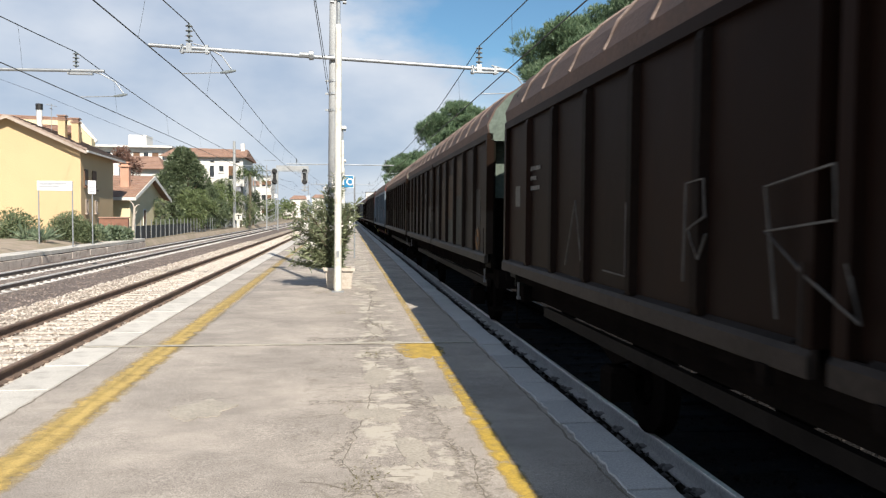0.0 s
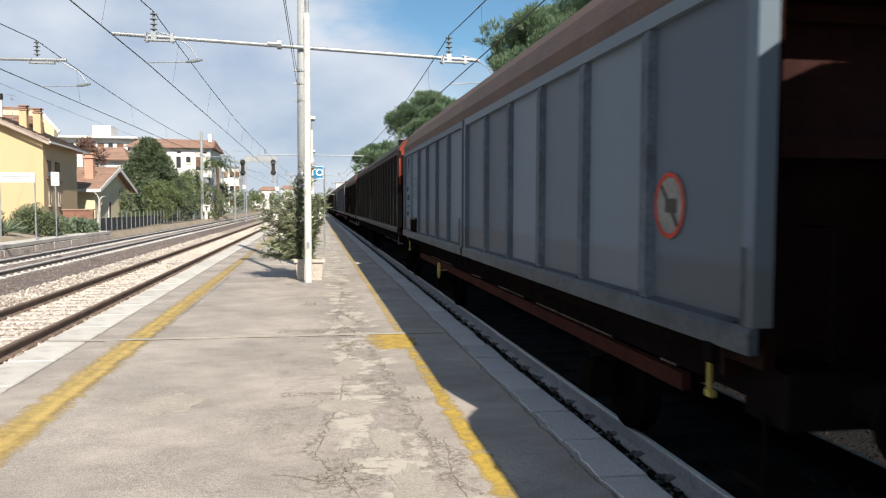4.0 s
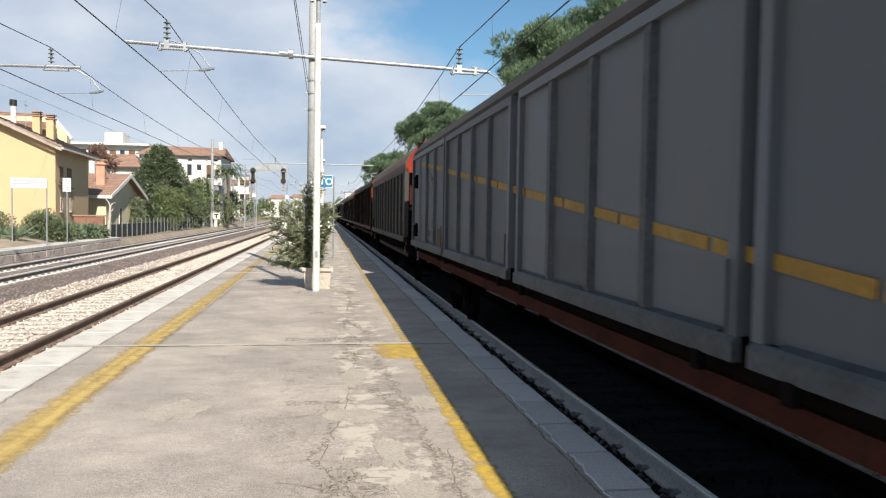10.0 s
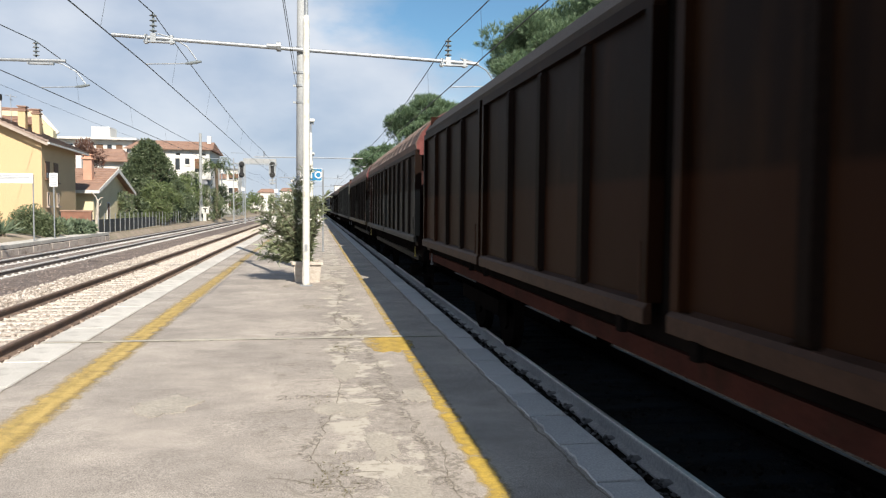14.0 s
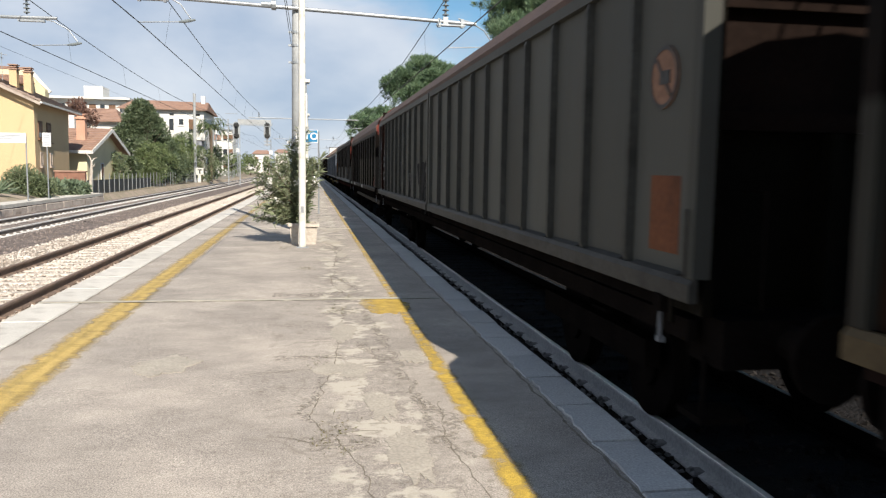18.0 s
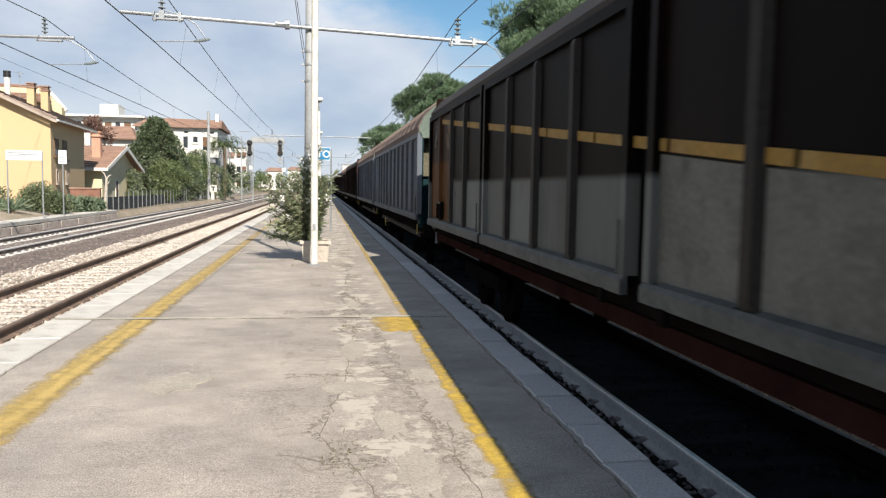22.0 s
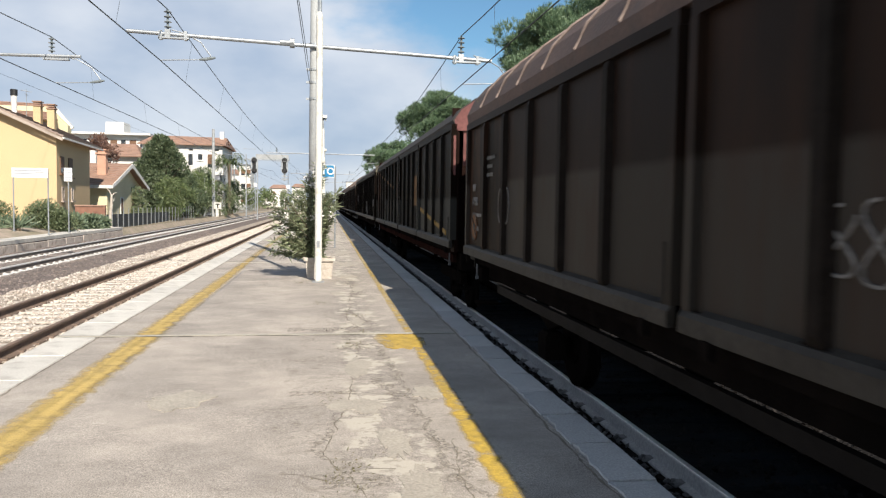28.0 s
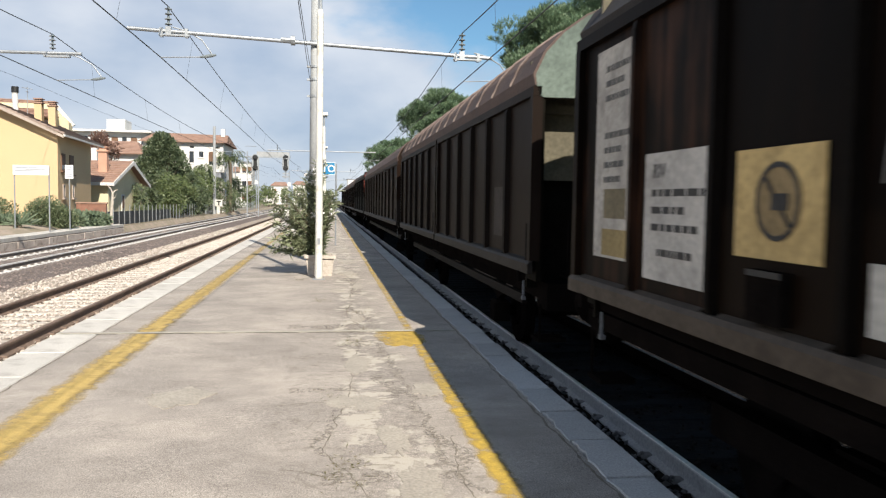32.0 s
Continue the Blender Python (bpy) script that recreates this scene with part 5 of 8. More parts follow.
def pine(x, y, height, crown_r, crown_h, seed, n_lobes, tufts, label, needle=0.26):
    """A stone pine: limbs that carry rounded lobes of upright needle tufts, with gaps between the lobes."""
    g = random.Random(seed)
    t = holder("pine_tree", pose(x, y, -0.4), label, "tree", "pines beyond the train")
    base = height - crown_h
    part("trunk", Shape().tube([(0, 0, -0.3), (0.15, 0, base * 0.5), (0.05, 0.1, base), (0.2, 0.1, height - crown_h * 0.4)], [0.34, 0.28, 0.22, 0.08], 10), M_BARK, t)
    spots = []
    for i in range(n_lobes):
        a, r = i * 2.39996 + 0.5 * g.random(), ((i + 0.5) / n_lobes) ** 0.5
        dome = (1 - (r * 0.93) ** 2.4) ** 0.6
        c = Vector((math.cos(a) * r * crown_r * (0.85 + 0.3 * g.random()), math.sin(a) * r * crown_r * (0.85 + 0.3 * g.random()), base + crown_h * (0.30 + 0.62 * dome - 0.34 * g.random())))
        size = crown_r * (0.22 + 0.14 * g.random())
        b = Vector((0.1, 0.1, base + 0.3 * (c.z - base)))
        part("limb", Shape().tube([b, b.lerp(c, 0.55) + Vector((0, 0, 0.15)), c], [0.1, 0.06, 0.02], 5, False), M_BARK, t)
        for _ in range(tufts):
            d = Vector((g.gauss(0, 1), g.gauss(0, 1), g.gauss(0.35, 0.8))).normalized()
            q = c + Vector((d.x, d.y, d.z * 0.72)) * size * (0.55 + 0.5 * g.random())
            up = (d + Vector((0, 0, 0.9))).normalized()
            for _ in range(20):
                spots.append((tuple(q + Vector((g.gauss(0, 0.05), g.gauss(0, 0.05), g.gauss(0, 0.05)))), tuple(up)))
    part("crown", leaf_mesh(spots, needle, needle * 0.11, seed, "crown", M_PINE), None, t, "tufts of green needles")
    return t


pine(8.75, 60, 10.5, 2.9, 4.8, 61, 46, 80, "bright green stone pine beyond the train", 0.3)
pine(12.5, 41, 12.9, 3.0, 5.6, 62, 60, 85, "bright green stone pine beyond the train")
pine(16.7, 40, 15.6, 3.5, 6.5, 63, 60, 85, "taller bright green stone pine beyond the train")
pine(7.9, 90, 8.9, 3.1, 3.8, 64, 40, 70, "bright green stone pine beyond the train", 0.36)
pine(12.3, 96, 9.6, 3.3, 4.2, 65, 40, 70, "bright green stone pine beyond the train", 0.36)
for k, (x, y, h) in enumerate(((9, 135, 7.5), (10, 170, 8.0), (12, 210, 8.5))):
    tree("pine_tree", x, y, -0.4, h, 2.8, 4.5, 66 + k, M_PINE, "distant pine beyond the train", 36, 60, 0.8, 0.5, "pines beyond the train", width=0.25)

# a palm beside the white building
palm = holder("palm_tree", pose(-12.35, 104, 0), "date palm with a shaggy crown", "tree", "palms")
part("trunk", Shape().tube([(0, 0, -0.3), (0.1, 0, 3.2), (0, 0, 6.9)], [0.2, 0.17, 0.24], 10), M_BARK, palm)
g = random.Random(71)
sp = []
for i in range(46):
    a, e = g.random() * 6.28, -0.6 + 1.7 * g.random()
    for k in range(14):
        u = k / 13 * 2.2
        sp.append(((math.cos(a) * u * math.cos(e * 0.7), math.sin(a) * u * math.cos(e * 0.7), 7.0 + u * math.sin(e) - 0.22 * u * u), (math.cos(a), math.sin(a), -0.5)))
part("fronds", leaf_mesh(sp, 0.6, 0.09, 72, "fronds", leafy("palm_frond", (0.05, 0.08, 0.03), (0.12, 0.15, 0.06)), 0.4), None, palm)

# ---------------------------------------------------------------- buildings
M_YWALL = surface("yellow_render", (0.67, 0.485, 0.285), (0.62, 0.45, 0.265), 0.9, 0.5, 20, 0.05)
M_YWALL2 = surface("pale_yellow_render", (0.77, 0.68, 0.45), (0.70, 0.61, 0.40), 0.9, 0.6, 20, 0.06)
M_WWALL = surface("white_render", (0.78, 0.76, 0.73), (0.70, 0.68, 0.65), 0.9, 0.3, 10, 0.15)
M_TILE = surface("terracotta_tiles", (0.40, 0.255, 0.19), (0.31, 0.195, 0.15), 0.85, 1.5, 14, 0.5, grime=(0.32, 0.19, 0.14))
M_TILE2 = surface("weathered_tiles", (0.38, 0.29, 0.24), (0.28, 0.21, 0.18), 0.85, 1.5, 14, 0.5, grime=(0.2, 0.15, 0.12))
M_PINK = surface("pink_render", (0.62, 0.36, 0.26), (0.54, 0.31, 0.22), 0.9, 1.5, 20, 0.2)
M_PANE = surface("dark_window_glass", (0.03, 0.035, 0.04), (0.05, 0.055, 0.06), 0.08, 2, 10, 0.0, spec=0.6)
M_PALEBARK = surface("pale_bark", (0.60, 0.54, 0.47), (0.46, 0.41, 0.35), 0.9, 5, 40, 0.4, grime=(0.3, 0.25, 0.2))
M_EAVE = surface("weathered_eaves", (0.50, 0.42, 0.36), (0.40, 0.33, 0.28), 0.85, 2, 30, 0.2)
M_SHUT = surface("shutter_and_niche_brown", (0.20, 0.11, 0.06), (0.15, 0.08, 0.05), 0.7, 3, 30, 0.2)
M_BRICK = surface("brick_red_plinth", (0.30, 0.15, 0.105), (0.20, 0.10, 0.07), 0.9, 3, 30, 0.3)
M_GREYROOF = surface("grey_flat_roof", (0.30, 0.31, 0.34), (0.24, 0.25, 0.28), 0.9, 1, 10, 0.2)


def window(parent, axis, at, u0, u1, z0, z1, shutter=M_SHUT, frame_mat=M_WWALL):
    """A window with a frame, sill and pane: axis 'y' on a wall that faces -y, 'x' on a wall that faces +x."""
    def put(shape, u_a, u_b, d0, d1, za, zb):
        if axis == "y":
            return shape.box(u_a, u_b, at + d0, at + d1, za, zb)
        return shape.box(at - d1, at - d0, u_a, u_b, za, zb)
    fr = Shape()
    for a, b, c, d in ((u0, u1, z1 - 0.08, z1), (u0, u1, z0, z0 + 0.08), (u0, u0 + 0.07, z0 + 0.08, z1 - 0.08), (u1 - 0.07, u1, z0 + 0.08, z1 - 0.08)):
        put(fr, a, b, -0.05, 0.02, c, d)
    w = part("window", fr, frame_mat, parent)
    part("pane", put(Shape(), u0 + 0.07, u1 - 0.07, -0.02, 0.01, z0 + 0.08, z1 - 0.08), M_PANE, w)
    part("sill", put(Shape(), u0 - 0.1, u1 + 0.1, -0.14, 0.0, z0 - 0.08, z0 - 0.003), frame_mat, w)
    if shutter:
        part("shutter", put(Shape(), u0 + 0.08, u1 - 0.08, -0.045, -0.022, z0 + 0.1 + (z1 - z0) * 0.25, z1 - 0.09), shutter, w)
    return w


def tiled_plane(name, corners, material, parent, rows, thick=0.14):
    """A roof plane of tile courses from the eave (first two corners) to the ridge (last two), each course a step."""
    a, b, c, d = (Vector(p) for p in corners)
    up = (b - a).cross(d - a).normalized()
    if up.z < 0:
        up = -up
    s = Shape()
    for i in range(rows):
        for u, k in ((i / rows, thick), ((i + 1) / rows, thick - 0.05)):
            s.v += [tuple(a.lerp(d, u) + up * k), tuple(b.lerp(c, u) + up * k)]
    n = len(s.v)
    s.v += [tuple(a), tuple(b), tuple(c), tuple(d)]
    s.f += [(j, j + 1, j + 3, j + 2) for j in range(0, n - 2, 2)]
    s.f += [(n, n + 1, 1, 0), (n - 2, n - 1, n + 2, n + 3), (n + 3, n + 2, n + 1, n), tuple([n] + list(range(0, n, 2)) + [n + 3]), tuple([n + 2] + list(range(n - 1, 0, -2)) + [n + 1])]
    return part(name, s, material, parent)


# the big yellow house
yh = holder("house", Matrix.Translation((-15, 47, 0)) @ pose(0, 0, 0, 0, 0, 4) @ Matrix.Translation((15, -47, 0)), "yellow rendered house with a gabled tile roof and chimneys", "house", "houses")
wall = Shape()
prof = [(-22.4, -0.2), (-15.0, -0.2), (-15.0, 5.35), (-18.7, 6.95), (-22.4, 5.35)]
wall.along_y(prof, 47.0, 55.3)
part("wall", wall, M_YWALL, yh)
tiled_plane("roof", [(-14.55, 46.5, 5.14), (-14.55, 57.0, 5.14), (-18.7, 57.0, 6.95), (-18.7, 46.5, 6.95)], M_TILE2, yh, 14)
tiled_plane("roof", [(-23.1, 57.0, 5.05), (-23.1, 46.5, 5.05), (-18.7, 46.5, 6.95), (-18.7, 57.0, 6.95)], M_TILE2, yh, 14)
part("gutter", Shape().box(-14.57, -14.46, 46.5, 57.0, 5.04, 5.14), M_WWALL, yh, "weathered eaves board")
barge = Shape()
for x0, x1 in ((-14.55, -18.7), (-23.1, -18.7)):
    barge.add([(x0, 46.46, 4.93), (x1, 46.46, 6.83), (x1, 46.46, 7.0), (x0, 46.46, 5.1), (x0, 46.5, 4.93), (x1, 46.5, 6.83), (x1, 46.5, 7.0), (x0, 46.5, 5.1)], [(0, 1, 2, 3), (4, 7, 6, 5), (0, 4, 5, 1), (3, 2, 6, 7), (0, 3, 7, 4), (1, 5, 6, 2)])
part("barge_board", barge, M_EAVE, yh)
# niche shadow put in as brown: these two windows get brown shutters and frames
window(yh, "x", -15.0, 47.7, 48.55, 3.16, 4.15, M_SHUT, M_SHUT)
window(yh, "x", -15.0, 49.6, 50.55, 3.0, 4.15, M_SHUT, M_SHUT)
window(yh, "x", -15.0, 48.0, 48.5, 1.6, 2.4, None, M_EAVE)
window(yh, "x", -15.0, 50.2, 50.7, 1.6, 2.4, None, M_EAVE)
for x, top, w, cap in ((-16.7, 7.45, 0.2, M_TILE), (-15.95, 7.3, 0.2, M_TILE)):
    ch = part("chimney", Shape().box(x - w, x + w, 49.7, 50.2, 5.6, top - 0.3), M_YWALL, yh)
    part("chimney_cap", Shape().box(x - w - 0.05, x + w + 0.05, 49.64, 50.26, top - 0.3, top - 0.22).box(x - w, x + w, 49.7, 50.2, top - 0.17, top - 0.1).box(x - w - 0.05, x + w + 0.05, 49.64, 50.26, top - 0.06, top), cap, ch)
ch = part("chimney", Shape().tube([(-18.0, 50, 6.3), (-18.0, 50, 7.75)], 0.16, 10), M_WWALL, yh, "white flue")
part("chimney_cap", Shape().tube([(-18.0, 50, 7.75), (-18.0, 50, 8.1)], 0.2, 10), M_BLACK, ch, "black cowl")
part("aerial", Shape().tube([(-17.5, 50.6, 6.4), (-17.5, 50.6, 8.2)], 0.02, 5).tube([(-17.8, 50.6, 8.15), (-17.2, 50.6, 8.05)], 0.02, 5).tube([(-17.5, 50.3, 7.9), (-17.5, 51, 7.9)], 0.015, 5), M_STEEL, yh)

gw = holder("garden_wall", Matrix(), "low brick-red garden wall with a coping before the houses", "wall")
part("wall", Shape().box(-14.4, -12.75, 48.2, 48.42, -0.3, 1.30), M_BRICK, gw)
part("coping", Shape().slab(-14.45, -12.7, 48.15, 48.47, 1.303, 1.38, 0.015), M_TILE, gw)

# a bare pale trunk with a forked top
tk = holder("bare_tree", Matrix(), "bare pale trunk with a forked top beside the fence", "tree")
part("trunk", Shape().tube([(-12.9, 50, -0.2), (-12.93, 50, 0.7), (-12.86, 50, 1.4), (-12.84, 50, 1.95)], [0.11, 0.085, 0.095, 0.06], 10), M_PALEBARK, tk)
for q in ([(-12.84, 50, 1.9), (-12.95, 50, 2.2), (-13.22, 50, 2.48)], [(-12.84, 50, 1.9), (-12.72, 50.1, 2.1), (-12.55, 50.1, 2.15)], [(-12.86, 50, 1.5), (-12.7, 49.9, 1.65), (-12.6, 49.9, 1.9)]):
    part("branch", Shape().tube(q, [0.05, 0.035, 0.015], 7), M_PALEBARK, tk)

# rear house kept shallow, its white strip set back, to fit the camera's view
rw = holder("house", Matrix(), "rear house with a terracotta tile roof above the yellow one", "house", "houses")
part("wall", Shape().along_y([(-27, -0.2), (-17.6, -0.2), (-17.6, 6.75), (-18.9, 8.0), (-27, 8.0)], 57.5, 58.3), M_YWALL2, rw)
tiled_plane("roof", [(-27.3, 56.8, 7.0), (-18.0, 56.8, 7.0), (-18.75, 58.4, 8.2), (-27.3, 58.4, 8.45)], M_TILE, rw, 12)
part("barge_board", Shape().add([(-18.75, 58.1, 7.95), (-17.55, 58.1, 6.55), (-17.4, 58.1, 6.68), (-18.68, 58.1, 8.22), (-18.75, 58.3, 7.95), (-17.55, 58.3, 6.55), (-17.4, 58.3, 6.68), (-18.68, 58.3, 8.22)], [(0, 1, 2, 3), (7, 6, 5, 4), (0, 4, 5, 1), (1, 5, 6, 2), (2, 6, 7, 3), (3, 7, 4, 0)]), M_WWALL, rw, "white sloping barge board")
part("white_wall_strip", Shape().box(-19.85, -19.4, 70.6, 71.0, -0.2, 5.85), M_WWALL, rw, "narrow white wall strip behind the bungalow")

bh = holder("bungalow", Matrix(), "low pale yellow bungalow with a terracotta roof", "house", "houses")
bw = Shape()
bw.add([(-15.4, 58.8, -0.2), (-15.4, 69.2, -0.2), (-15.4, 69.2, 2.7), (-15.4, 64, 4.42), (-15.4, 58.8, 2.5), (-23, 58.8, -0.2), (-23, 69.2, -0.2), (-23, 69.2, 2.5), (-23, 64, 4.42), (-23, 58.8, 2.5)],
       [(0, 1, 2, 3, 4), (9, 8, 7, 6, 5), (0, 4, 9, 5), (1, 6, 7, 2)])
part("wall", bw, M_YWALL2, bh)
tiled_plane("roof", [(-23.2, 58.2, 2.62), (-14.9, 58.2, 2.62), (-14.9, 64, 4.42), (-23.2, 64, 4.42)], M_TILE, bh, 12)
tiled_plane("roof", [(-14.9, 69.8, 2.62), (-23.2, 69.8, 2.62), (-23.2, 64, 4.42), (-14.9, 64, 4.42)], M_TILE, bh, 12)
bb = Shape()
for y0 in (58.2, 69.8):
    bb.add([(-14.9, y0, 2.5), (-14.9, 64, 4.2), (-14.9, 64, 4.5), (-14.9, y0, 2.74), (-14.84, y0, 2.5), (-14.84, 64, 4.2), (-14.84, 64, 4.5), (-14.84, y0, 2.74)], [(0, 1, 2, 3), (4, 7, 6, 5), (0, 4, 5, 1), (3, 2, 6, 7), (0, 3, 7, 4), (1, 5, 6, 2)])
part("barge_board", bb, M_WWALL, bh, "white barge board")
part("eaves_board", Shape().box(-23.2, -14.9, 58.1, 58.2, 2.5, 2.72), M_WWALL, bh)
part("chimney", Shape().box(-16.55, -15.95, 60.6, 61.2, 2.8, 5.0).box(-16.65, -15.85, 60.5, 61.3, 5.0, 5.12).box(-16.5, -16.0, 60.65, 61.15, 5.12, 5.3).box(-16.6, -15.9, 60.55, 61.25, 5.3, 5.38), M_PINK, bh, "pink rendered chimney")
window(bh, "x", -15.4, 62.4, 63.2, 0.4, 1.9)

wb = holder("apartment_building", Matrix(), "white apartment building with a terracotta roof and long balcony", "building", "buildings of the town")
part("wall", Shape().box(-23.2, -13.3, 105, 116, -0.3, 8.85), M_WWALL, wb)
tiled_plane("roof", [(-23.7, 104.4, 8.8), (-12.9, 104.4, 8.8), (-13.4, 110.5, 10.2), (-22.8, 110.5, 10.35)], M_TILE, wb, 10)
tiled_plane("roof", [(-12.9, 116.6, 8.8), (-23.7, 116.6, 8.8), (-22.8, 110.5, 10.35), (-13.4, 110.5, 10.2)], M_TILE, wb, 10)
tiled_plane("roof", [(-12.9, 104.4, 8.8), (-12.9, 116.6, 8.8), (-13.4, 110.55, 10.2), (-13.4, 110.45, 10.2)], M_TILE, wb, 10)
for x0, x1, z0, z1 in ((-17.6, -16.9, 6.2, 7.8), (-16.4, -15.7, 6.9, 7.8), (-15.2, -14.3, 5.9, 7.8), (-14.0, -13.6, 6.2, 7.2), (-20.0, -19.2, 6.6, 7.8), (-21.8, -21.0, 6.6, 7.8), (-17.4, -16.6, 3.0, 4.6), (-15.0, -14.0, 3.0, 4.6), (-20.0, -19.2, 3.0, 4.4)):
    window(wb, "y", 105, x0, x1, z0, z1, M_SHUT if x1 - x0 > 0.75 else None)
for z in (8.25,):
    for x in (-17.2, -14.0, -20.5):
        part("vent", Shape().box(x - 0.25, x + 0.25, 104.97, 105.02, z - 0.1, z + 0.15), M_BLACK, wb)
part("balcony", Shape().box(-17.4, -13.0, 103.6, 104.98, 5.05, 5.25).box(-17.4, -13.0, 103.6, 103.7, 5.25, 5.95), M_WWALL, wb)
part("balcony_underside", Shape().box(-17.2, -13.4, 103.75, 104.98, 4.4, 5.0), M_GREYROOF, wb)
part("chimney", Shape().box(-14.1, -13.6, 109, 109.6, 9.6, 11.0), M_WWALL, wb)

lb = holder("apartment_building", Matrix(), "long white flat-roofed apartment block with balconies", "building", "buildings of the town")
part("wall", Shape().box(-46, -26.3, 122, 134, -0.3, 11.2), M_WWALL, lb)
part("roof_slab", Shape().box(-46.5, -25.6, 121, 134.5, 11.2, 11.5), M_WWALL, lb)
part("stair_tower", Shape().box(-32.6, -30.0, 124, 128, 11.5, 13.3), M_WWALL, lb)
for z in (2.4, 5.4, 8.4):
    part("balcony", Shape().box(-46, -26.3, 120.6, 121.98, z, z + 0.2).box(-46, -26.3, 120.6, 120.7, z + 0.2, z + 0.95), M_WWALL, lb)
    for i in range(7):
        window(lb, "y", 122, -45 + i * 2.7, -43.9 + i * 2.7, z + 0.3, z + 2.2)
        window(lb, "y", 122, -43.5 + i * 2.7, -42.7 + i * 2.7, z + 0.9, z + 2.2, None)
part("lift_house", Shape().box(-36.2, -33.4, 124, 128, 8.5, 10.9), M_GREYROOF, lb, "grey rooftop block")

oh = holder("house", Matrix(), "small house with a bright terracotta roof", "house", "houses")
part("wall", Shape().box(-25.5, -20.6, 91, 98, -0.3, 6.5), M_WWALL, oh)
tiled_plane("roof", [(-26, 90.4, 6.4), (-20.1, 90.4, 6.4), (-21.6, 94.5, 8.0), (-24.5, 94.5, 8.0)], M_TILE, oh, 9)
tiled_plane("roof", [(-20.1, 90.4, 6.4), (-20.1, 98.6, 6.4), (-21.6, 94.55, 8.0), (-21.6, 94.45, 8.0)], M_TILE, oh, 9)
tiled_plane("roof", [(-20.1, 98.6, 6.4), (-26, 98.6, 6.4), (-24.5, 94.5, 8.0), (-21.6, 94.5, 8.0)], M_TILE, oh, 9)
for x in (-24.4, -22.2):
    window(oh, "y", 91, x - 0.4, x + 0.4, 3.6, 5.2)


def town_block(x0, x1, y, h, wall_mat, roof_mat, seed):
    t = holder("town_building", Matrix(), "distant pale town building", "building", "buildings of the town")
    g = random.Random(seed)
    part("wall", Shape().box(x0, x1, y, y + 10, -0.4, h), wall_mat, t)
    if roof_mat is M_TILE:
        tiled_plane("roof", [(x0 - 0.3, y - 0.4, h), (x1 + 0.3, y - 0.4, h), (x1 - 1, y + 5, h + 1.4), (x0 + 1, y + 5, h + 1.4)], roof_mat, t, 5)
    else:
        part("roof", Shape().box(x0 - 0.3, x1 + 0.3, y - 0.3, y + 10, h, h + 0.25), roof_mat, t)
    n = max(2, int((x1 - x0) / 2.4))
    z = 1.2
    while z + 1.6 < h:
        for i in range(n):
            a = x0 + (x1 - x0) * (i + 0.3) / n
            window(t, "y", y, a, a + 1.0, z, z + 1.4, M_SHUT if g.random() < 0.5 else None)
        z += 3.0
    return t


town_block(-18.3, -16.0, 172, 9.4, M_WWALL, M_GREYROOF, 1)
town_block(-26, -19, 205, 8.5, M_WWALL, M_TILE, 2)
town_block(-20, -14, 290, 6.6, M_WWALL, M_TILE, 3)
town_block(-13, -8, 310, 7.5, M_WWALL, M_TILE, 4)
town_block(-7, -1, 360, 6.5, M_YWALL2, M_TILE, 5)
town_block(9, 16, 350, 11.0, M_WWALL, M_GREYROOF, 6)
town_block(17, 26, 380, 9.0, M_WWALL, M_TILE, 7)

# signal gantry over the left tracks
gan = holder("signal_gantry", Matrix(), "white signal gantry with two signal heads over the tracks", "signal gantry")
GY = 95.0
for x in (-9.3, -8.0):
    part("upright", Shape().box(x - 0.06, x + 0.06, GY - 0.06, GY + 0.06, -0.4, 7.3), M_STEEL, gan)
for i in range(9):
    part("brace", Shape().tube([(-9.3, GY, 0.2 + i * 0.75), (-8.0, GY, 0.95 + i * 0.75)], 0.03, 4), M_STEEL, gan)
part("beam", Shape().box(-8.2, -4.4, GY - 0.1, GY + 0.1, 6.75, 7.3), M_MAST, gan, "pale grey box beam")
part("beam_flange", Shape().box(-9.5, -4.3, GY - 0.16, GY + 0.16, 6.6, 6.74), M_STEEL, gan)
part("rail", Shape().tube([(-9.6, GY, 7.9), (-8.2, GY, 7.9)], 0.03, 5).tube([(-12.5, GY, 7.2), (-9.5, GY, 7.2)], 0.03, 5), M_STEEL, gan)


def signal_head(x, z, lamps):
    s = part("signal_head", Shape().tube([(x, GY - 0.3, z + 0.75), (x, GY - 0.25, z + 0.75)], 0.4, 18).box(x - 0.4, x + 0.4, GY - 0.28, GY - 0.25, z - 0.5, z + 0.75).tube([(x, GY - 0.3, z - 0.5), (x, GY - 0.25, z - 0.5)], 0.37, 18), M_STEEL, gan, "grey rimmed signal board")
    part("backplate", Shape().tube([(x, GY - 0.36, z + 0.72), (x, GY - 0.31, z + 0.72)], 0.32, 18).tube([(x, GY - 0.36, z - 0.48), (x, GY - 0.31, z - 0.48)], 0.32, 18).box(x - 0.2, x + 0.2, GY - 0.33, GY - 0.305, z - 0.48, z + 0.72), M_BLACK, s)
    for k in range(lamps):
        part("lens_hood", Shape().tube([(x, GY - 0.6, z + 0.72 - 1.2 * k), (x, GY - 0.36, z + 0.72 - 1.2 * k)], 0.16, 10), M_BLACK, s)


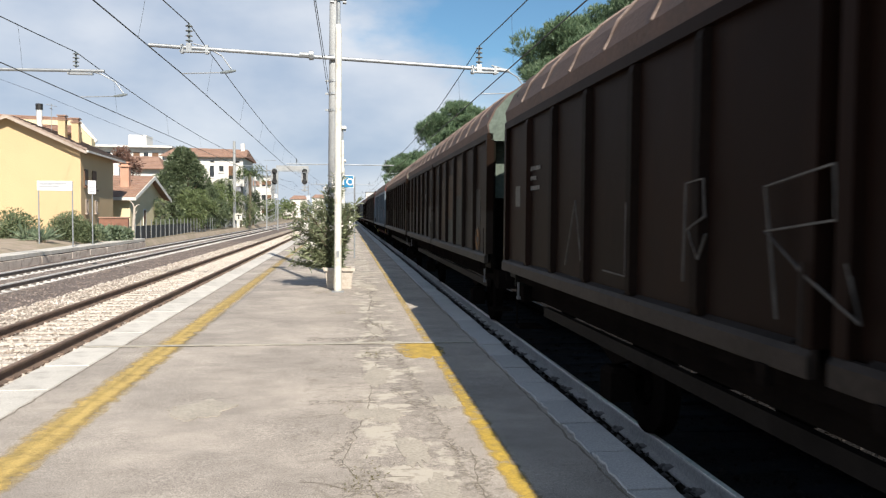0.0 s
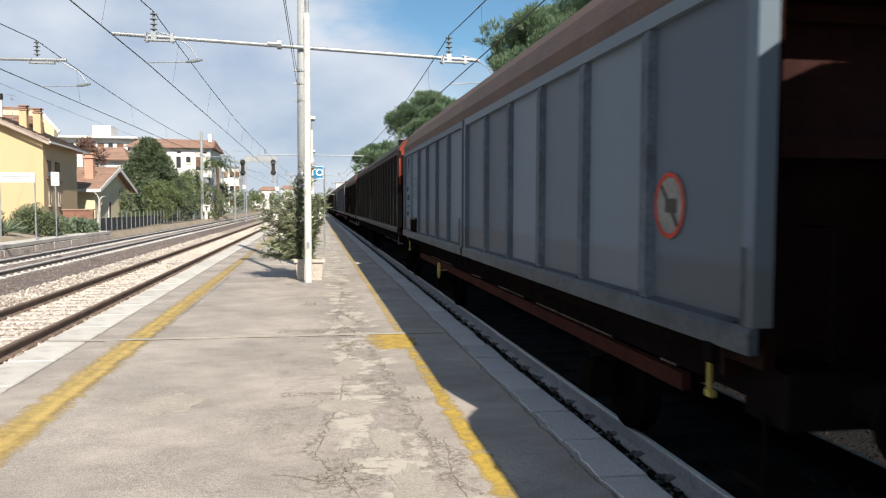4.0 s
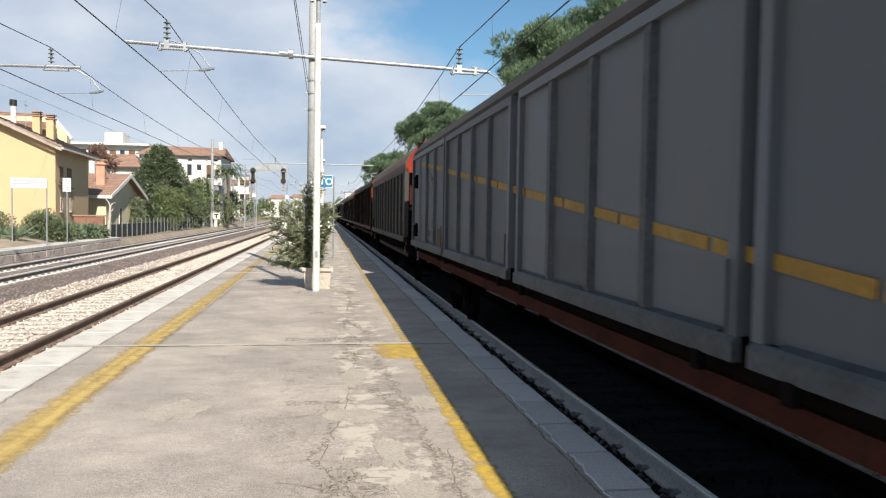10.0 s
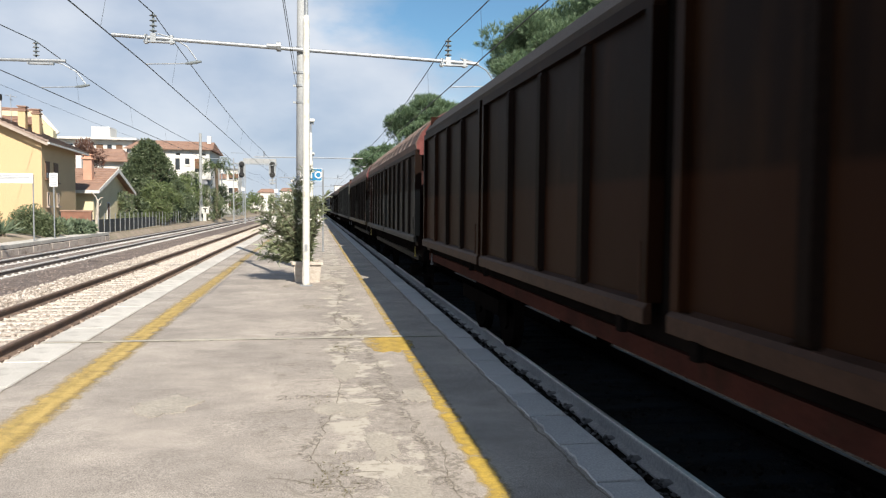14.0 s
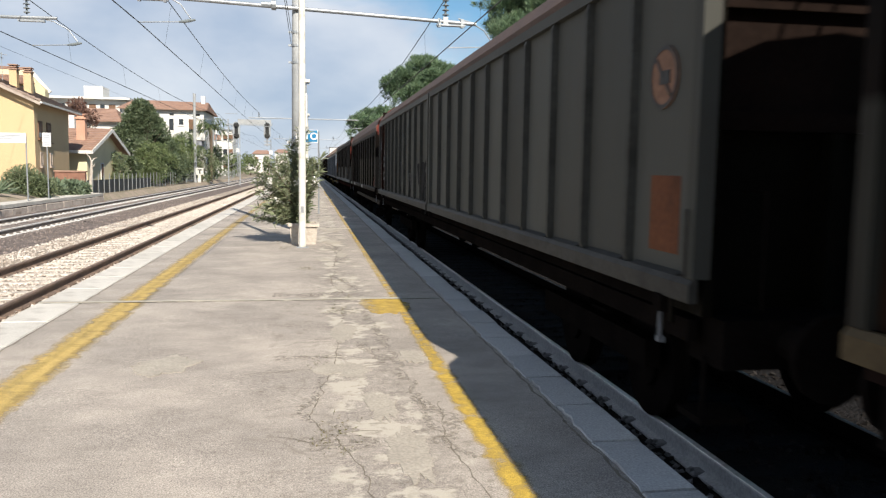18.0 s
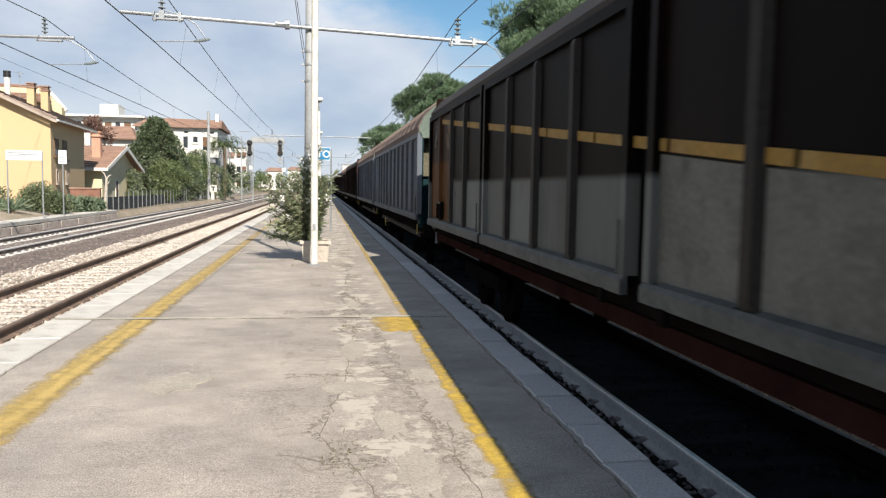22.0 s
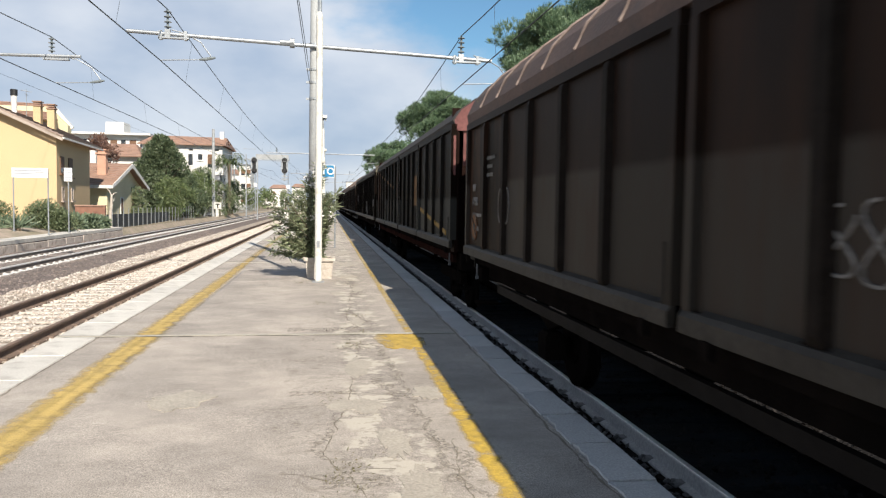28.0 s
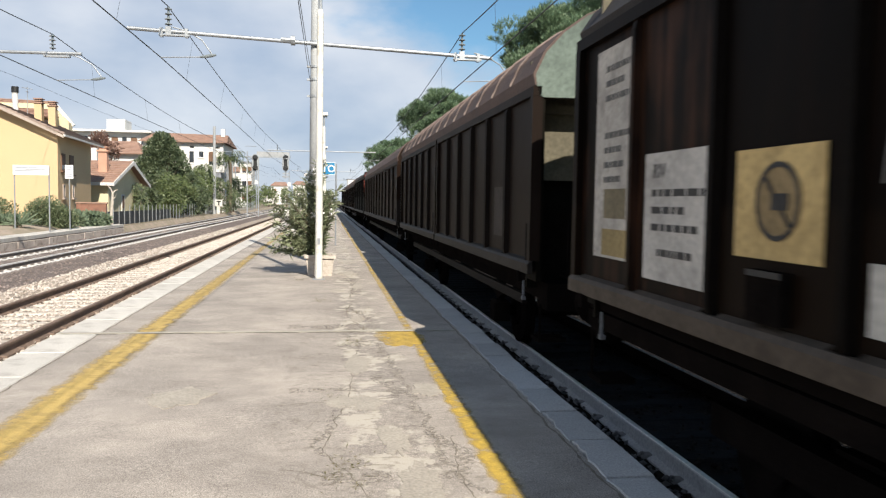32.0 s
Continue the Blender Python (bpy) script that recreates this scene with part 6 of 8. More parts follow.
signal_head(-8.35, 5.85, 2)
signal_head(-4.85, 5.9, 1)
part("hanger", Shape().box(-4.95, -4.75, GY - 0.2, GY - 0.1, 4.2, 6.7).box(-5.2, -4.5, GY - 0.25, GY - 0.15, 4.3, 4.5).box(-5.2, -4.5, GY - 0.25, GY - 0.15, 4.7, 4.85), M_STEEL, gan)
sp_pole = holder("line_pole", pose(-13.25, 118, 0), "thin grey pole with a white box and a small plate", "pole", "line poles")
part("pole", Shape().tube([(0, 0, -0.4), (0, 0, 6.9)], 0.11, 8), M_STEEL, sp_pole)
part("box", Shape().slab(-0.34, 0.34, -0.3, -0.1, 6.4, 7.2, 0.03), M_SIGNWHITE, sp_pole)
part("plate", Shape().slab(-0.28, 0.28, -0.16, -0.11, 1.3, 1.78, 0.01), M_SIGNWHITE, sp_pole)
for x, y, h in ((-14.5, 98, 4.5), (-7.0, 150, 7.0), (-13, 150, 7.5)):
    ms = holder("line_pole", pose(x, y, 0), "thin grey pole with a small box beside the line", "pole", "line poles")
    part("pole", Shape().tube([(0, 0, -0.4), (0, 0, h)], 0.09, 8), M_STEEL, ms)
    part("box", Shape().box(-0.3, 0.3, -0.3, -0.1, h * 0.6, h * 0.6 + 0.7), M_SIGNWHITE, ms)

# ---------------------------------------------------------------- the goods train
# x of the track, and the place of each wagon's leading end along the train; all wagons run on one speed curve
TRAIN_X, EYE_Y = 3.55, 5.43
ENDS = [-36.9, -15.0, 0.11, 15.51, 30.52, 46.89, 68.06, 83.94, 105.57, 120.73, 142.44, 157.99, 173.87, 194.91, 210.81, 232.93, 247.86, 263.51, 285.23, 300.94, 321.88, 344.31,
        359.8, 381.5, 397.0, 412.5, 434.2, 449.7]
GAPS = [1.3, 1.3, 1.3, 0.75, 1.3, 1.36, 1.13, 1.28, 1.8, 1.33, 1.3, 1.36, 1.26, 1.3, 1.25, 1.9, 0.7, 1.2, 1.3, 1.43, 1.7, 1.38, 1.3, 1.3, 1.3, 1.3, 1.3, 1.3]


def run(t):
    """Metres the train has gone at t seconds: it gathers speed slowly."""
    return ((((2.32639e-07 * t - 0.000103218) * t + 0.00590546) * t - 0.0548377) * t + 9.71403) * t - 5.81045


SIDE = -1.46
BROWN, DARK, GREYBLUE, GREYGREEN = (0.062, 0.038, 0.028), (0.029, 0.019, 0.014), (0.27, 0.335, 0.40), (0.155, 0.165, 0.155)
MAROON, TAN, GREYBROWN = (0.075, 0.025, 0.02), (0.26, 0.155, 0.07), (0.20, 0.185, 0.175)
RED, CREAM, TEAL, PALETEAL = (0.42, 0.055, 0.025), (0.22, 0.205, 0.15), (0.006, 0.10, 0.125), (0.21, 0.275, 0.245)
PAINTS = {}


def flat_paint(rgb, rough=0.65):
    key = ("flat", rgb)
    if key not in PAINTS:
        PAINTS[key] = surface("wagon_paint", rgb, tuple(v * 0.74 for v in rgb), 0.6, 1.5, 25, 0.15, grime=tuple(v * 0.45 for v in rgb), spec=0.1 if sum(rgb) > 0.05 else 0.03)
    return PAINTS[key]


def hollow_disc(shape, x, y, z, r0, r1, n=22):
    """A flat ring that faces -x."""
    v = []
    for r in (r0, r1):
        for k in range(n):
            a = 2 * math.pi * k / n
            v.append((x, y + r * math.cos(a), z + r * math.sin(a)))
    return shape.add(v, [(k, n + k, n + (k + 1) % n, (k + 1) % n) for k in range(n)])


SHARED = {}


def wheel_mesh():
    if "wheel" not in SHARED:
        s = Shape().tube([(0, 0, 0), (0.105, 0, 0), (0.11, 0, 0), (0.135, 0, 0)], [0.455, 0.46, 0.49, 0.485], 24)
        s.tube([(-0.04, 0, 0), (0.0, 0, 0)], 0.2, 14)
        SHARED["wheel"] = s.mesh("wheel", M_UNDER)
    return SHARED["wheel"]


def wheelset(parent, y):
    ax = part("wheelset", Shape().tube([(-1.0, y, 0.46), (1.0, y, 0.46)], 0.08, 10), M_UNDER, parent)
    part("wheel", wheel_mesh(), None, ax).matrix_basis = pose(-0.8, y, 0.46)
    part("wheel", wheel_mesh(), None, ax).matrix_basis = pose(0.8, y, 0.46, 0, 0, 180)
    for s in (-1, 1):
        part("axle_box", Shape().slab(min(s * 0.95, s * 1.18), max(s * 0.95, s * 1.18), y - 0.15, y + 0.15, 0.32, 0.62, 0.04), M_UNDER, ax)
        part("leaf_spring", Shape().add([(s * 1.06 - 0.05, y - 0.6, 0.8), (s * 1.06 + 0.05, y - 0.6, 0.8), (s * 1.06 + 0.05, y, 0.64), (s * 1.06 - 0.05, y, 0.64), (s * 1.06 + 0.05, y + 0.6, 0.8), (s * 1.06 - 0.05, y + 0.6, 0.8),
                                         (s * 1.06 - 0.05, y - 0.6, 0.86), (s * 1.06 + 0.05, y - 0.6, 0.86), (s * 1.06 + 0.05, y, 0.76), (s * 1.06 - 0.05, y, 0.76), (s * 1.06 + 0.05, y + 0.6, 0.86), (s * 1.06 - 0.05, y + 0.6, 0.86)],
                                        [(0, 3, 2, 1), (3, 5, 4, 2), (6, 7, 8, 9), (9, 8, 10, 11), (0, 1, 7, 6), (4, 5, 11, 10), (0, 6, 9, 3), (3, 9, 11, 5), (1, 2, 8, 7), (2, 4, 10, 8)]), M_UNDER, ax)


PANEL = SIDE + 0.02


def hat_rib(y, half, z0, z1):
    """A pressed rib with sloping flanks, proud of the panels."""
    s = Shape()
    ring = lambda z, out: [(PANEL - 0.0005, y - half, z), (out, y - half * 0.62, z), (out, y + half * 0.62, z), (PANEL - 0.0005, y + half, z)]
    s.add(ring(z0, SIDE - 0.02) + ring(z0 + 0.05, SIDE - 0.034) + ring(z1 - 0.06, SIDE - 0.034) + ring(z1, SIDE - 0.02),
          [(4 * j + k, 4 * j + 4 + k, 4 * j + 5 + k, 4 * j + 1 + k) for j in range(3) for k in range(3)] + [(0, 1, 2, 3), (15, 14, 13, 12)])
    return s


def wall_frame(parent, name, y0, y1, z0, z1, mat, paint):
    """The frame of a sliding wall: bottom rail, top rail and two stiles."""
    s = Shape()
    s.along_y([(SIDE - 0.055, z0), (SIDE, z0), (SIDE, z0 + 0.13), (SIDE - 0.03, z0 + 0.13), (SIDE - 0.055, z0 + 0.10)], y0, y1)
    door = part(name, s, mat, parent)
    part("top_rail", Shape().box(SIDE - 0.03, SIDE + 0.06, y0, y1, z1 - 0.09, z1), paint, door)
    for y in (y0, y1 - 0.1):
        part("stile", Shape().box(SIDE - 0.035, SIDE + 0.072, y, y + 0.1, z0 + 0.132, z1 - 0.092), paint, door)
    return door


ROOF_S = [(-1.47, 3.2), (-1.49, 3.32), (-1.38, 3.55), (-1.2, 3.75), (-0.95, 3.93), (-0.5, 4.13), (0.0, 4.2), (0.5, 4.13), (0.95, 3.93), (1.2, 3.75), (1.38, 3.55), (1.49, 3.32), (1.47, 3.2)]
ROOF_L = [(-1.45, 3.36), (-1.47, 3.42), (-1.35, 3.6), (-1.1, 3.78), (-0.6, 3.96), (0.0, 4.04), (0.6, 3.96), (1.1, 3.78), (1.35, 3.6), (1.47, 3.42), (1.45, 3.36)]


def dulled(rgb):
    """End paint scaled down; oxide red also loses saturation."""
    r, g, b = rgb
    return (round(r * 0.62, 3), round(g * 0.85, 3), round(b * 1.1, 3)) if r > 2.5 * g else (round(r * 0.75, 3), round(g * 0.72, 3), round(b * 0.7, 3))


def end_face(t, y, out, kind, end_mat, hood_mat, gable_mat, plates):
    """One end of a wagon: hood gable on top, recessed end wall with beams and posts, buffers, coupling, handrail."""
    prof = ROOF_S if kind == "S" else ROOF_L
    top = prof[0][1]
    def at(a, b):
        return (min(y + a * out, y + b * out), max(y + a * out, y + b * out))
    y0, y1 = at(-0.03, 0.0)
    part("gable", Shape().along_y([(x * 0.985, z - 0.015) for x, z in reversed(prof)] + [(-1.42, top - 0.12), (1.42, top - 0.12)], y0, y1), gable_mat, t, "painted gable plate under the roof")
    if kind == "L" and plates:
        y0, y1 = at(-0.42, -0.38)
        part("end_wall", Shape().box(-1.42, 1.42, y0, y1, 1.15, top + 0.3), end_mat, t)
        for s in (-1, 1):
            # sunlit strip as a shape: the corner plate stops at the shadow's edge
            lo, hi = sorted((s * 1.28, s * 1.16))
            y0, y1 = at(-0.07, -0.04)
            part("corner_plate", Shape().box(lo, hi, y0, y1, 2.66, top - 0.125), gable_mat, t, "oxide red corner plate")
            lo, hi = sorted((s * 1.14, s * 0.86))
            y0, y1 = at(-0.36, -0.33)
            part("end_plate", Shape().box(lo, hi, y0, y1, 2.36, 3.02), gable_mat, t, "oxide red end plate")
            lo, hi = sorted((s * 1.455, s * 1.415))
            y0, y1 = at(-0.03, 0.01)
            part("edge_bar", Shape().box(lo, hi, y0, y1, 2.5, top - 0.2), gable_mat, t)
        hoods = ()
    else:
        hoods = (2.25, 2.36), (2.95, 3.04)
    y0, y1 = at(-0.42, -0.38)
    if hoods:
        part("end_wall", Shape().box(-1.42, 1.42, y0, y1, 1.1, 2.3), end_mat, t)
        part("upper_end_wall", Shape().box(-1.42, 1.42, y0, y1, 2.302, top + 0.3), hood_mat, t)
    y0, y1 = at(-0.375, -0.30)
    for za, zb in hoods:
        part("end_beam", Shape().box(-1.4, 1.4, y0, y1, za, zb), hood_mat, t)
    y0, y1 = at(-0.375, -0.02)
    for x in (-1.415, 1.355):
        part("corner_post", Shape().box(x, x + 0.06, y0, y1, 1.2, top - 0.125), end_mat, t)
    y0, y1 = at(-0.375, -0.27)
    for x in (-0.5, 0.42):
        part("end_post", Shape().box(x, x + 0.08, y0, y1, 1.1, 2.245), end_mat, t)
    y0, y1 = at(-0.37, 0.02)
    part("headstock", Shape().box(-1.3, 1.3, y0, y1, 0.9, 1.18), M_UNDER, t)
    for x in (-0.875, 0.875):
        bf = part("buffer", Shape().tube([(x, y + 0.02 * out, 1.04), (x, y + 0.34 * out, 1.04)], 0.11, 12), M_UNDER, t)
        part("buffer_plate", Shape().tube([(x, y + 0.34 * out, 1.04), (x, y + 0.345 * out, 1.04), (x, y + 0.39 * out, 1.04)], [0.16, 0.24, 0.24], 16), M_UNDER, bf)
    part("coupling", Shape().tube([(0, y, 1.0), (0, y + 0.3 * out, 0.92), (0, y + 0.42 * out, 0.7)], 0.05, 6), M_UNDER, t)
    part("handrail", Shape().tube([(-1.1, y - 0.2 * out, 1.25), (-1.1, y + 0.05 * out, 1.25), (-1.1, y + 0.05 * out, 1.9), (-1.1, y - 0.2 * out, 1.9)], 0.012, 6), M_UNDER, t)
    part("step", Shape().box(-1.35, -1.05, min(y - 0.1 * out, y - 0.4 * out), max(y - 0.1 * out, y - 0.4 * out), 0.55, 0.59).box(-1.34, -1.32, min(y - 0.12 * out, y - 0.14 * out), max(y - 0.12 * out, y - 0.14 * out), 0.59, 0.95), M_UNDER, t)


def lever(t, y, mat):
    """The hook-shaped release lever below the sill."""
    s = Shape().box(-1.42, -1.40, y - 0.012, y + 0.012, 0.98, 1.16).box(-1.43, -1.39, y - 0.04, y + 0.014, 0.95, 0.985)
    part("lever", s, mat, t, "painted release lever")


def hand_wheel(t, y, z, r):
    s = Shape()
    ring = [(-1.44, y + r * math.cos(a), z + r * math.sin(a)) for a in [2 * math.pi * k / 20 for k in range(21)]]
    s.tube(ring, 0.011, 6, False)
    for k in range(3):
        a = math.pi * k / 3
        s.tube([(-1.44, y + r * math.cos(a), z + r * math.sin(a)), (-1.44, y - r * math.cos(a), z - r * math.sin(a))], 0.008, 5)
    s.tube([(-1.44, y, z), (-1.3, y, z)], 0.014, 6)
    part("hand_wheel", s, M_YELLOW_PART, t, "yellow brake hand wheel")


def word_plane(y, z):
    """The pose of lettering on the side: it reads towards the leading end."""
    return Matrix(((0, 0, -1, PANEL - 0.0078), (-1, 0, 0, y), (0, 1, 0, z), (0, 0, 0, 1)))


INK_WHITE, INK_GREY = surface("white_stencil", (0.27, 0.26, 0.255), (0.18, 0.175, 0.17), 0.7, 5, 50, 0.0), surface("faded_stencil", (0.16, 0.155, 0.145), (0.10, 0.10, 0.095), 0.8, 5, 50, 0.0)
FAINT = surface("faint_dark_print", (0.010, 0.011, 0.012), (0.016, 0.017, 0.018), 0.8, 5, 50, 0.0)
CHALK = surface("grey_spray", (0.23, 0.22, 0.21), (0.13, 0.125, 0.12), 0.8, 6, 40, 0.0)
FADEDCHALK = surface("faded_spray", (0.11, 0.105, 0.10), (0.06, 0.058, 0.055), 0.8, 6, 40, 0.0)
YSTRIPE = surface("yellow_stripe_paint", (0.28, 0.16, 0.018), (0.22, 0.125, 0.018), 0.7, 2, 30, 0.1, grime=(0.3, 0.2, 0.06))
FADED = surface("faded_stripe_paint", (0.20, 0.105, 0.03), (0.11, 0.06, 0.025), 0.8, 3, 40, 0.1, grime=(0.04, 0.03, 0.02))
SPRAY = surface("black_spray", (0.012, 0.012, 0.012), (0.03, 0.03, 0.03), 0.9, 3, 40, 0.0, spec=0.1)
XD = PANEL - 0.012


def decorate(t, L, extras):
    """Painted marks, plates and scrawls on the visible side; places count from the leading ('n') or trailing ('f') end."""
    for lay, e in enumerate(extras):
        what, end, off = e[0], e[1], e[2]
        y = -L / 2 + off if end == "n" else L / 2 - off
        if what not in ("disc", "plate", "zigzag") and (end == "n" or off > 1.2):
            y += 0.14
        if what == "disc":
            z, r, face, bar = e[3:7]
            d = part("warning_disc", Shape().disc_x(XD, y, z, r, 0.01), flat_paint(tuple(round(v * 0.42, 3) for v in face)), t, "round no-humping disc")
            ring = hollow_disc(Shape(), XD - 0.004, y, z, r * 0.86, r)
            part("disc_ring", ring, M_BLACK if bar != "red" else flat_paint((0.5, 0.06, 0.04)), d)
            part("disc_symbol", Shape().box(XD - 0.006, XD, y - r * 0.45, y + r * 0.25, z - r * 0.22, z + r * 0.2).ribbon([(y + r * 0.55, z + r * 0.6), (y - r * 0.55, z - r * 0.6)], r * 0.1, XD - 0.008), M_BLACK, d)
        elif what == "patch":
            w, z0, z1, rgb = e[3], max(e[4], 1.415), e[5], e[6]
            # patch colours are scaled down too, as deep as the shaded wall
            part("paint_patch", Shape().box(PANEL - 0.002 - 0.0002 * lay, PANEL + 0.002, y - w / 2, y + w / 2, z0, z1), flat_paint(tuple(round(v * 0.4, 4) for v in rgb)), t)
        elif what == "sheet":
            w, z0, z1, rgb = e[3], max(e[4], 1.415), e[5], e[6]
            part("painted_panel", Shape().box(PANEL - 0.003 - 0.0002 * lay, PANEL + 0.002, y - w / 2, y + w / 2, z0, z1), flat_paint(rgb), t, "pale painted panel")
        elif what == "plate":
            w, z0, z1, rgb = e[3], e[4] + 0.075, e[5] + 0.06, e[6]
            part("white_panel", Shape().box(SIDE - 0.061, SIDE - 0.05, y - w / 2, y + w / 2, z0, z1), flat_paint(rgb), t, "white repaint on the sill")
        elif what == "words":
            z, size, text, ink = e[3:7]
            lettering(text, size, word_plane(y, z), ink, t, "stencil", 0.0)
        elif what == "bars":
            z, w, rows, ink = e[3:7]
            for k in range(rows):
                # words that cannot be read: short broken bars
                s, u, g = Shape(), 0.04, random.Random(int(off * 100) + 7 * k + rows)
                while u < (0.95, 0.7, 0.85, 0.5)[k % 4]:
                    d = 0.06 + 0.16 * g.random()
                    s.box(PANEL - 0.0105, PANEL - 0.0078, y - w * min(u + d, 1.0), y - w * u, z - 0.11 * k, z - 0.11 * k + 0.045)
                    u += d + 0.04
                tagged(part("stencil_bar", s, ink, t), kind="stuff")
        elif what == "frame":
            z0, z1, w, ink = e[3:7]
            s = Shape()
            for a, b, c, d in ((y - w, y, z0, z0 + 0.009), (y - w, y, z1 - 0.009, z1), (y - w, y - w + 0.009, z0 + 0.01, z1 - 0.01), (y - 0.009, y, z0 + 0.01, z1 - 0.01)):
                s.box(PANEL - 0.0105, PANEL - 0.0078, a, b, c, d)
            part("stencil_frame", s, ink, t)
        elif what == "logo":
            z, size, ink = e[3:6]
            s = Shape()
            s.ribbon([(y - u * size, z + v * size) for u, v in ((0.0, 0.0), (0.1, 1.0), (0.85, 1.0), (0.78, 0.5), (0.55, 0.1), (0.0, 0.0))], 0.03 * size / 0.5, PANEL - 0.012)
            s.ribbon([(y - 0.22 * size, z + 0.1 * size), (y - 0.28 * size, z + 0.42 * size)], 0.16 * size, PANEL - 0.012)
            s.ribbon([(y - 0.44 * size, z + 0.38 * size), (y - 0.5 * size, z + 0.72 * size)], 0.14 * size, PANEL - 0.012)
            s.ribbon([(y - 0.62 * size, z + 0.62 * size), (y - 0.66 * size, z + 0.9 * size)], 0.1 * size, PANEL - 0.012)
            field = Shape().add([(PANEL - 0.005, y - u * size, z + v * size) for u, v in ((0.0, 0.0), (0.55, 0.1), (0.78, 0.5), (0.85, 1.0), (0.1, 1.0))], [(0, 1, 2, 3, 4)])
            part("emblem_field", field, SPRAY, t)
            part("railway_emblem", s, ink, t)
        elif what == "stripe":
            z0, length, z1, broken = e[3:7]
            n = max(2, int(length / 1.3))
            for k in range(n):
                a, b = (k + 0.02 * broken) / n, (k + 1 - 0.02 * broken) / n
                part("stripe", Shape().ribbon([(y + length * a, z0 + (z1 - z0) * a), (y + length * b, z0 + (z1 - z0) * b)], 0.08, PANEL - 0.0115), FADED if broken == 2 else YSTRIPE, t)
        elif what == "loops":
            z, size, n, ink = e[3:7]
            g = random.Random(int(abs(off) * 100) + n)
            for k in range(n):
                c = y + k * size * 0.75
                kind = (0, 1, 0, 1, 2)[g.randrange(5)]
                w, h = size * (0.28 + 0.1 * g.random()), size * (0.45 + 0.2 * g.random())
                if kind == 0:
                    pts = [(c + w * math.cos(a), z + h * math.sin(a)) for a in [6.6 * i / 18 + 0.6 for i in range(18)]]
                elif kind == 1:
                    pts = [(c + w * math.sin(a * 2), z + h * math.cos(a)) for a in [5.8 * i / 20 for i in range(20)]]
                else:
                    pts = [(c - w, z - h), (c - w * 0.4, z + h), (c + w * 0.1, z - h * 0.6), (c + w * 0.6, z + h * 0.9), (c + w, z - h)]
                part("scrawl", Shape().ribbon(pts, 0.015, PANEL - 0.0115), ink, t, "sprayed line")
        elif what == "zigzag":
            z, pts, w, ink = e[3:7]
            part("scrawl", Shape().ribbon([(y - u, z + v) for u, v in pts], w * 0.5, SIDE - 0.038), ink, t, "sprayed line")
        elif what == "wheelart":
            zc, ry, rz = e[3:6]
            pic = part("sprayed_picture", Shape().add([(PANEL - 0.0165, y + u, zc + v) for u, v in ((1.1, 0.54), (0.12, 0.58), (0.02, 0.3), (0.12, 0.0), (0.55, -0.02), (0.95, 0.17))], [(5, 4, 3, 2, 1, 0)]), SPRAY, t, "black sprayed picture of a wheel")
            for j, (k, w) in enumerate(((1.0, 0.085), (0.62, 0.05), (0.25, 0.07))):
                part("sprayed_ring", Shape().ribbon([(y + ry * k * math.cos(a), zc + rz * k * math.sin(a)) for a in [6.283 * i / 28 for i in range(29)]], w, PANEL - 0.019 - 0.001 * j), SPRAY, pic)
            for k in range(5):
                a = 1.2566 * k + 0.3
                part("sprayed_spoke", Shape().ribbon([(y + ry * 0.25 * math.cos(a), zc + rz * 0.25 * math.sin(a)), (y + ry * 0.95 * math.cos(a), zc + rz * 0.95 * math.sin(a))], 0.05, PANEL - 0.0225), SPRAY, pic)
            part("sprayed_arc", Shape().ribbon([(y + 0.1 - 0.75 * u, zc + 0.45 + 0.16 * math.sin(u * 3.1)) for u in [i / 11 for i in range(12)]], 0.07, PANEL - 0.0235), SPRAY, pic)
            part("sprayed_eye", Shape().ribbon([(y + 0.62 + 0.07 * math.cos(a), zc + 0.27 + 0.16 * math.sin(a)) for a in [6.283 * i / 14 for i in range(15)]], 0.05, PANEL - 0.0235), CHALK, pic)
        elif what == "crate":
            z, ink = e[3:5]
            for k, pts in enumerate((((0, 0), (0.3, 0), (0.3, 0.14), (0, 0.14), (0, 0)), ((0, 0.14), (0.1, 0.27), (0.4, 0.27), (0.3, 0.14)), ((0.4, 0.27), (0.4, 0.13), (0.3, 0)))):
                part("stencil_outline", Shape().ribbon([(y - u, z + v) for u, v in pts], 0.008, PANEL - 0.0105), ink, t)
        elif what == "slope":
            # a coat that ends under the rising stripe
            length, z0, z1, low, rgb = e[3:8]
            part("paint_coat", Shape().add([(PANEL - 0.0015, y, low), (PANEL - 0.0015, y + length, low), (PANEL - 0.0015, y + length, z1), (PANEL - 0.0015, y, z0)], [(3, 2, 1, 0)]), flat_paint(rgb), t)
        elif what == "hatch":
            z0, z1, w = e[3:6]
            b = part("document_box", Shape().box(PANEL - 0.06, PANEL - 0.002, y - w / 2, y + w / 2, z0, z1), M_UNDER, t, "dark document box")
            part("box_rim", Shape().box(PANEL - 0.065, PANEL - 0.06, y - w / 2, y + w / 2, z1 - 0.03, z1), M_BLACK, b)


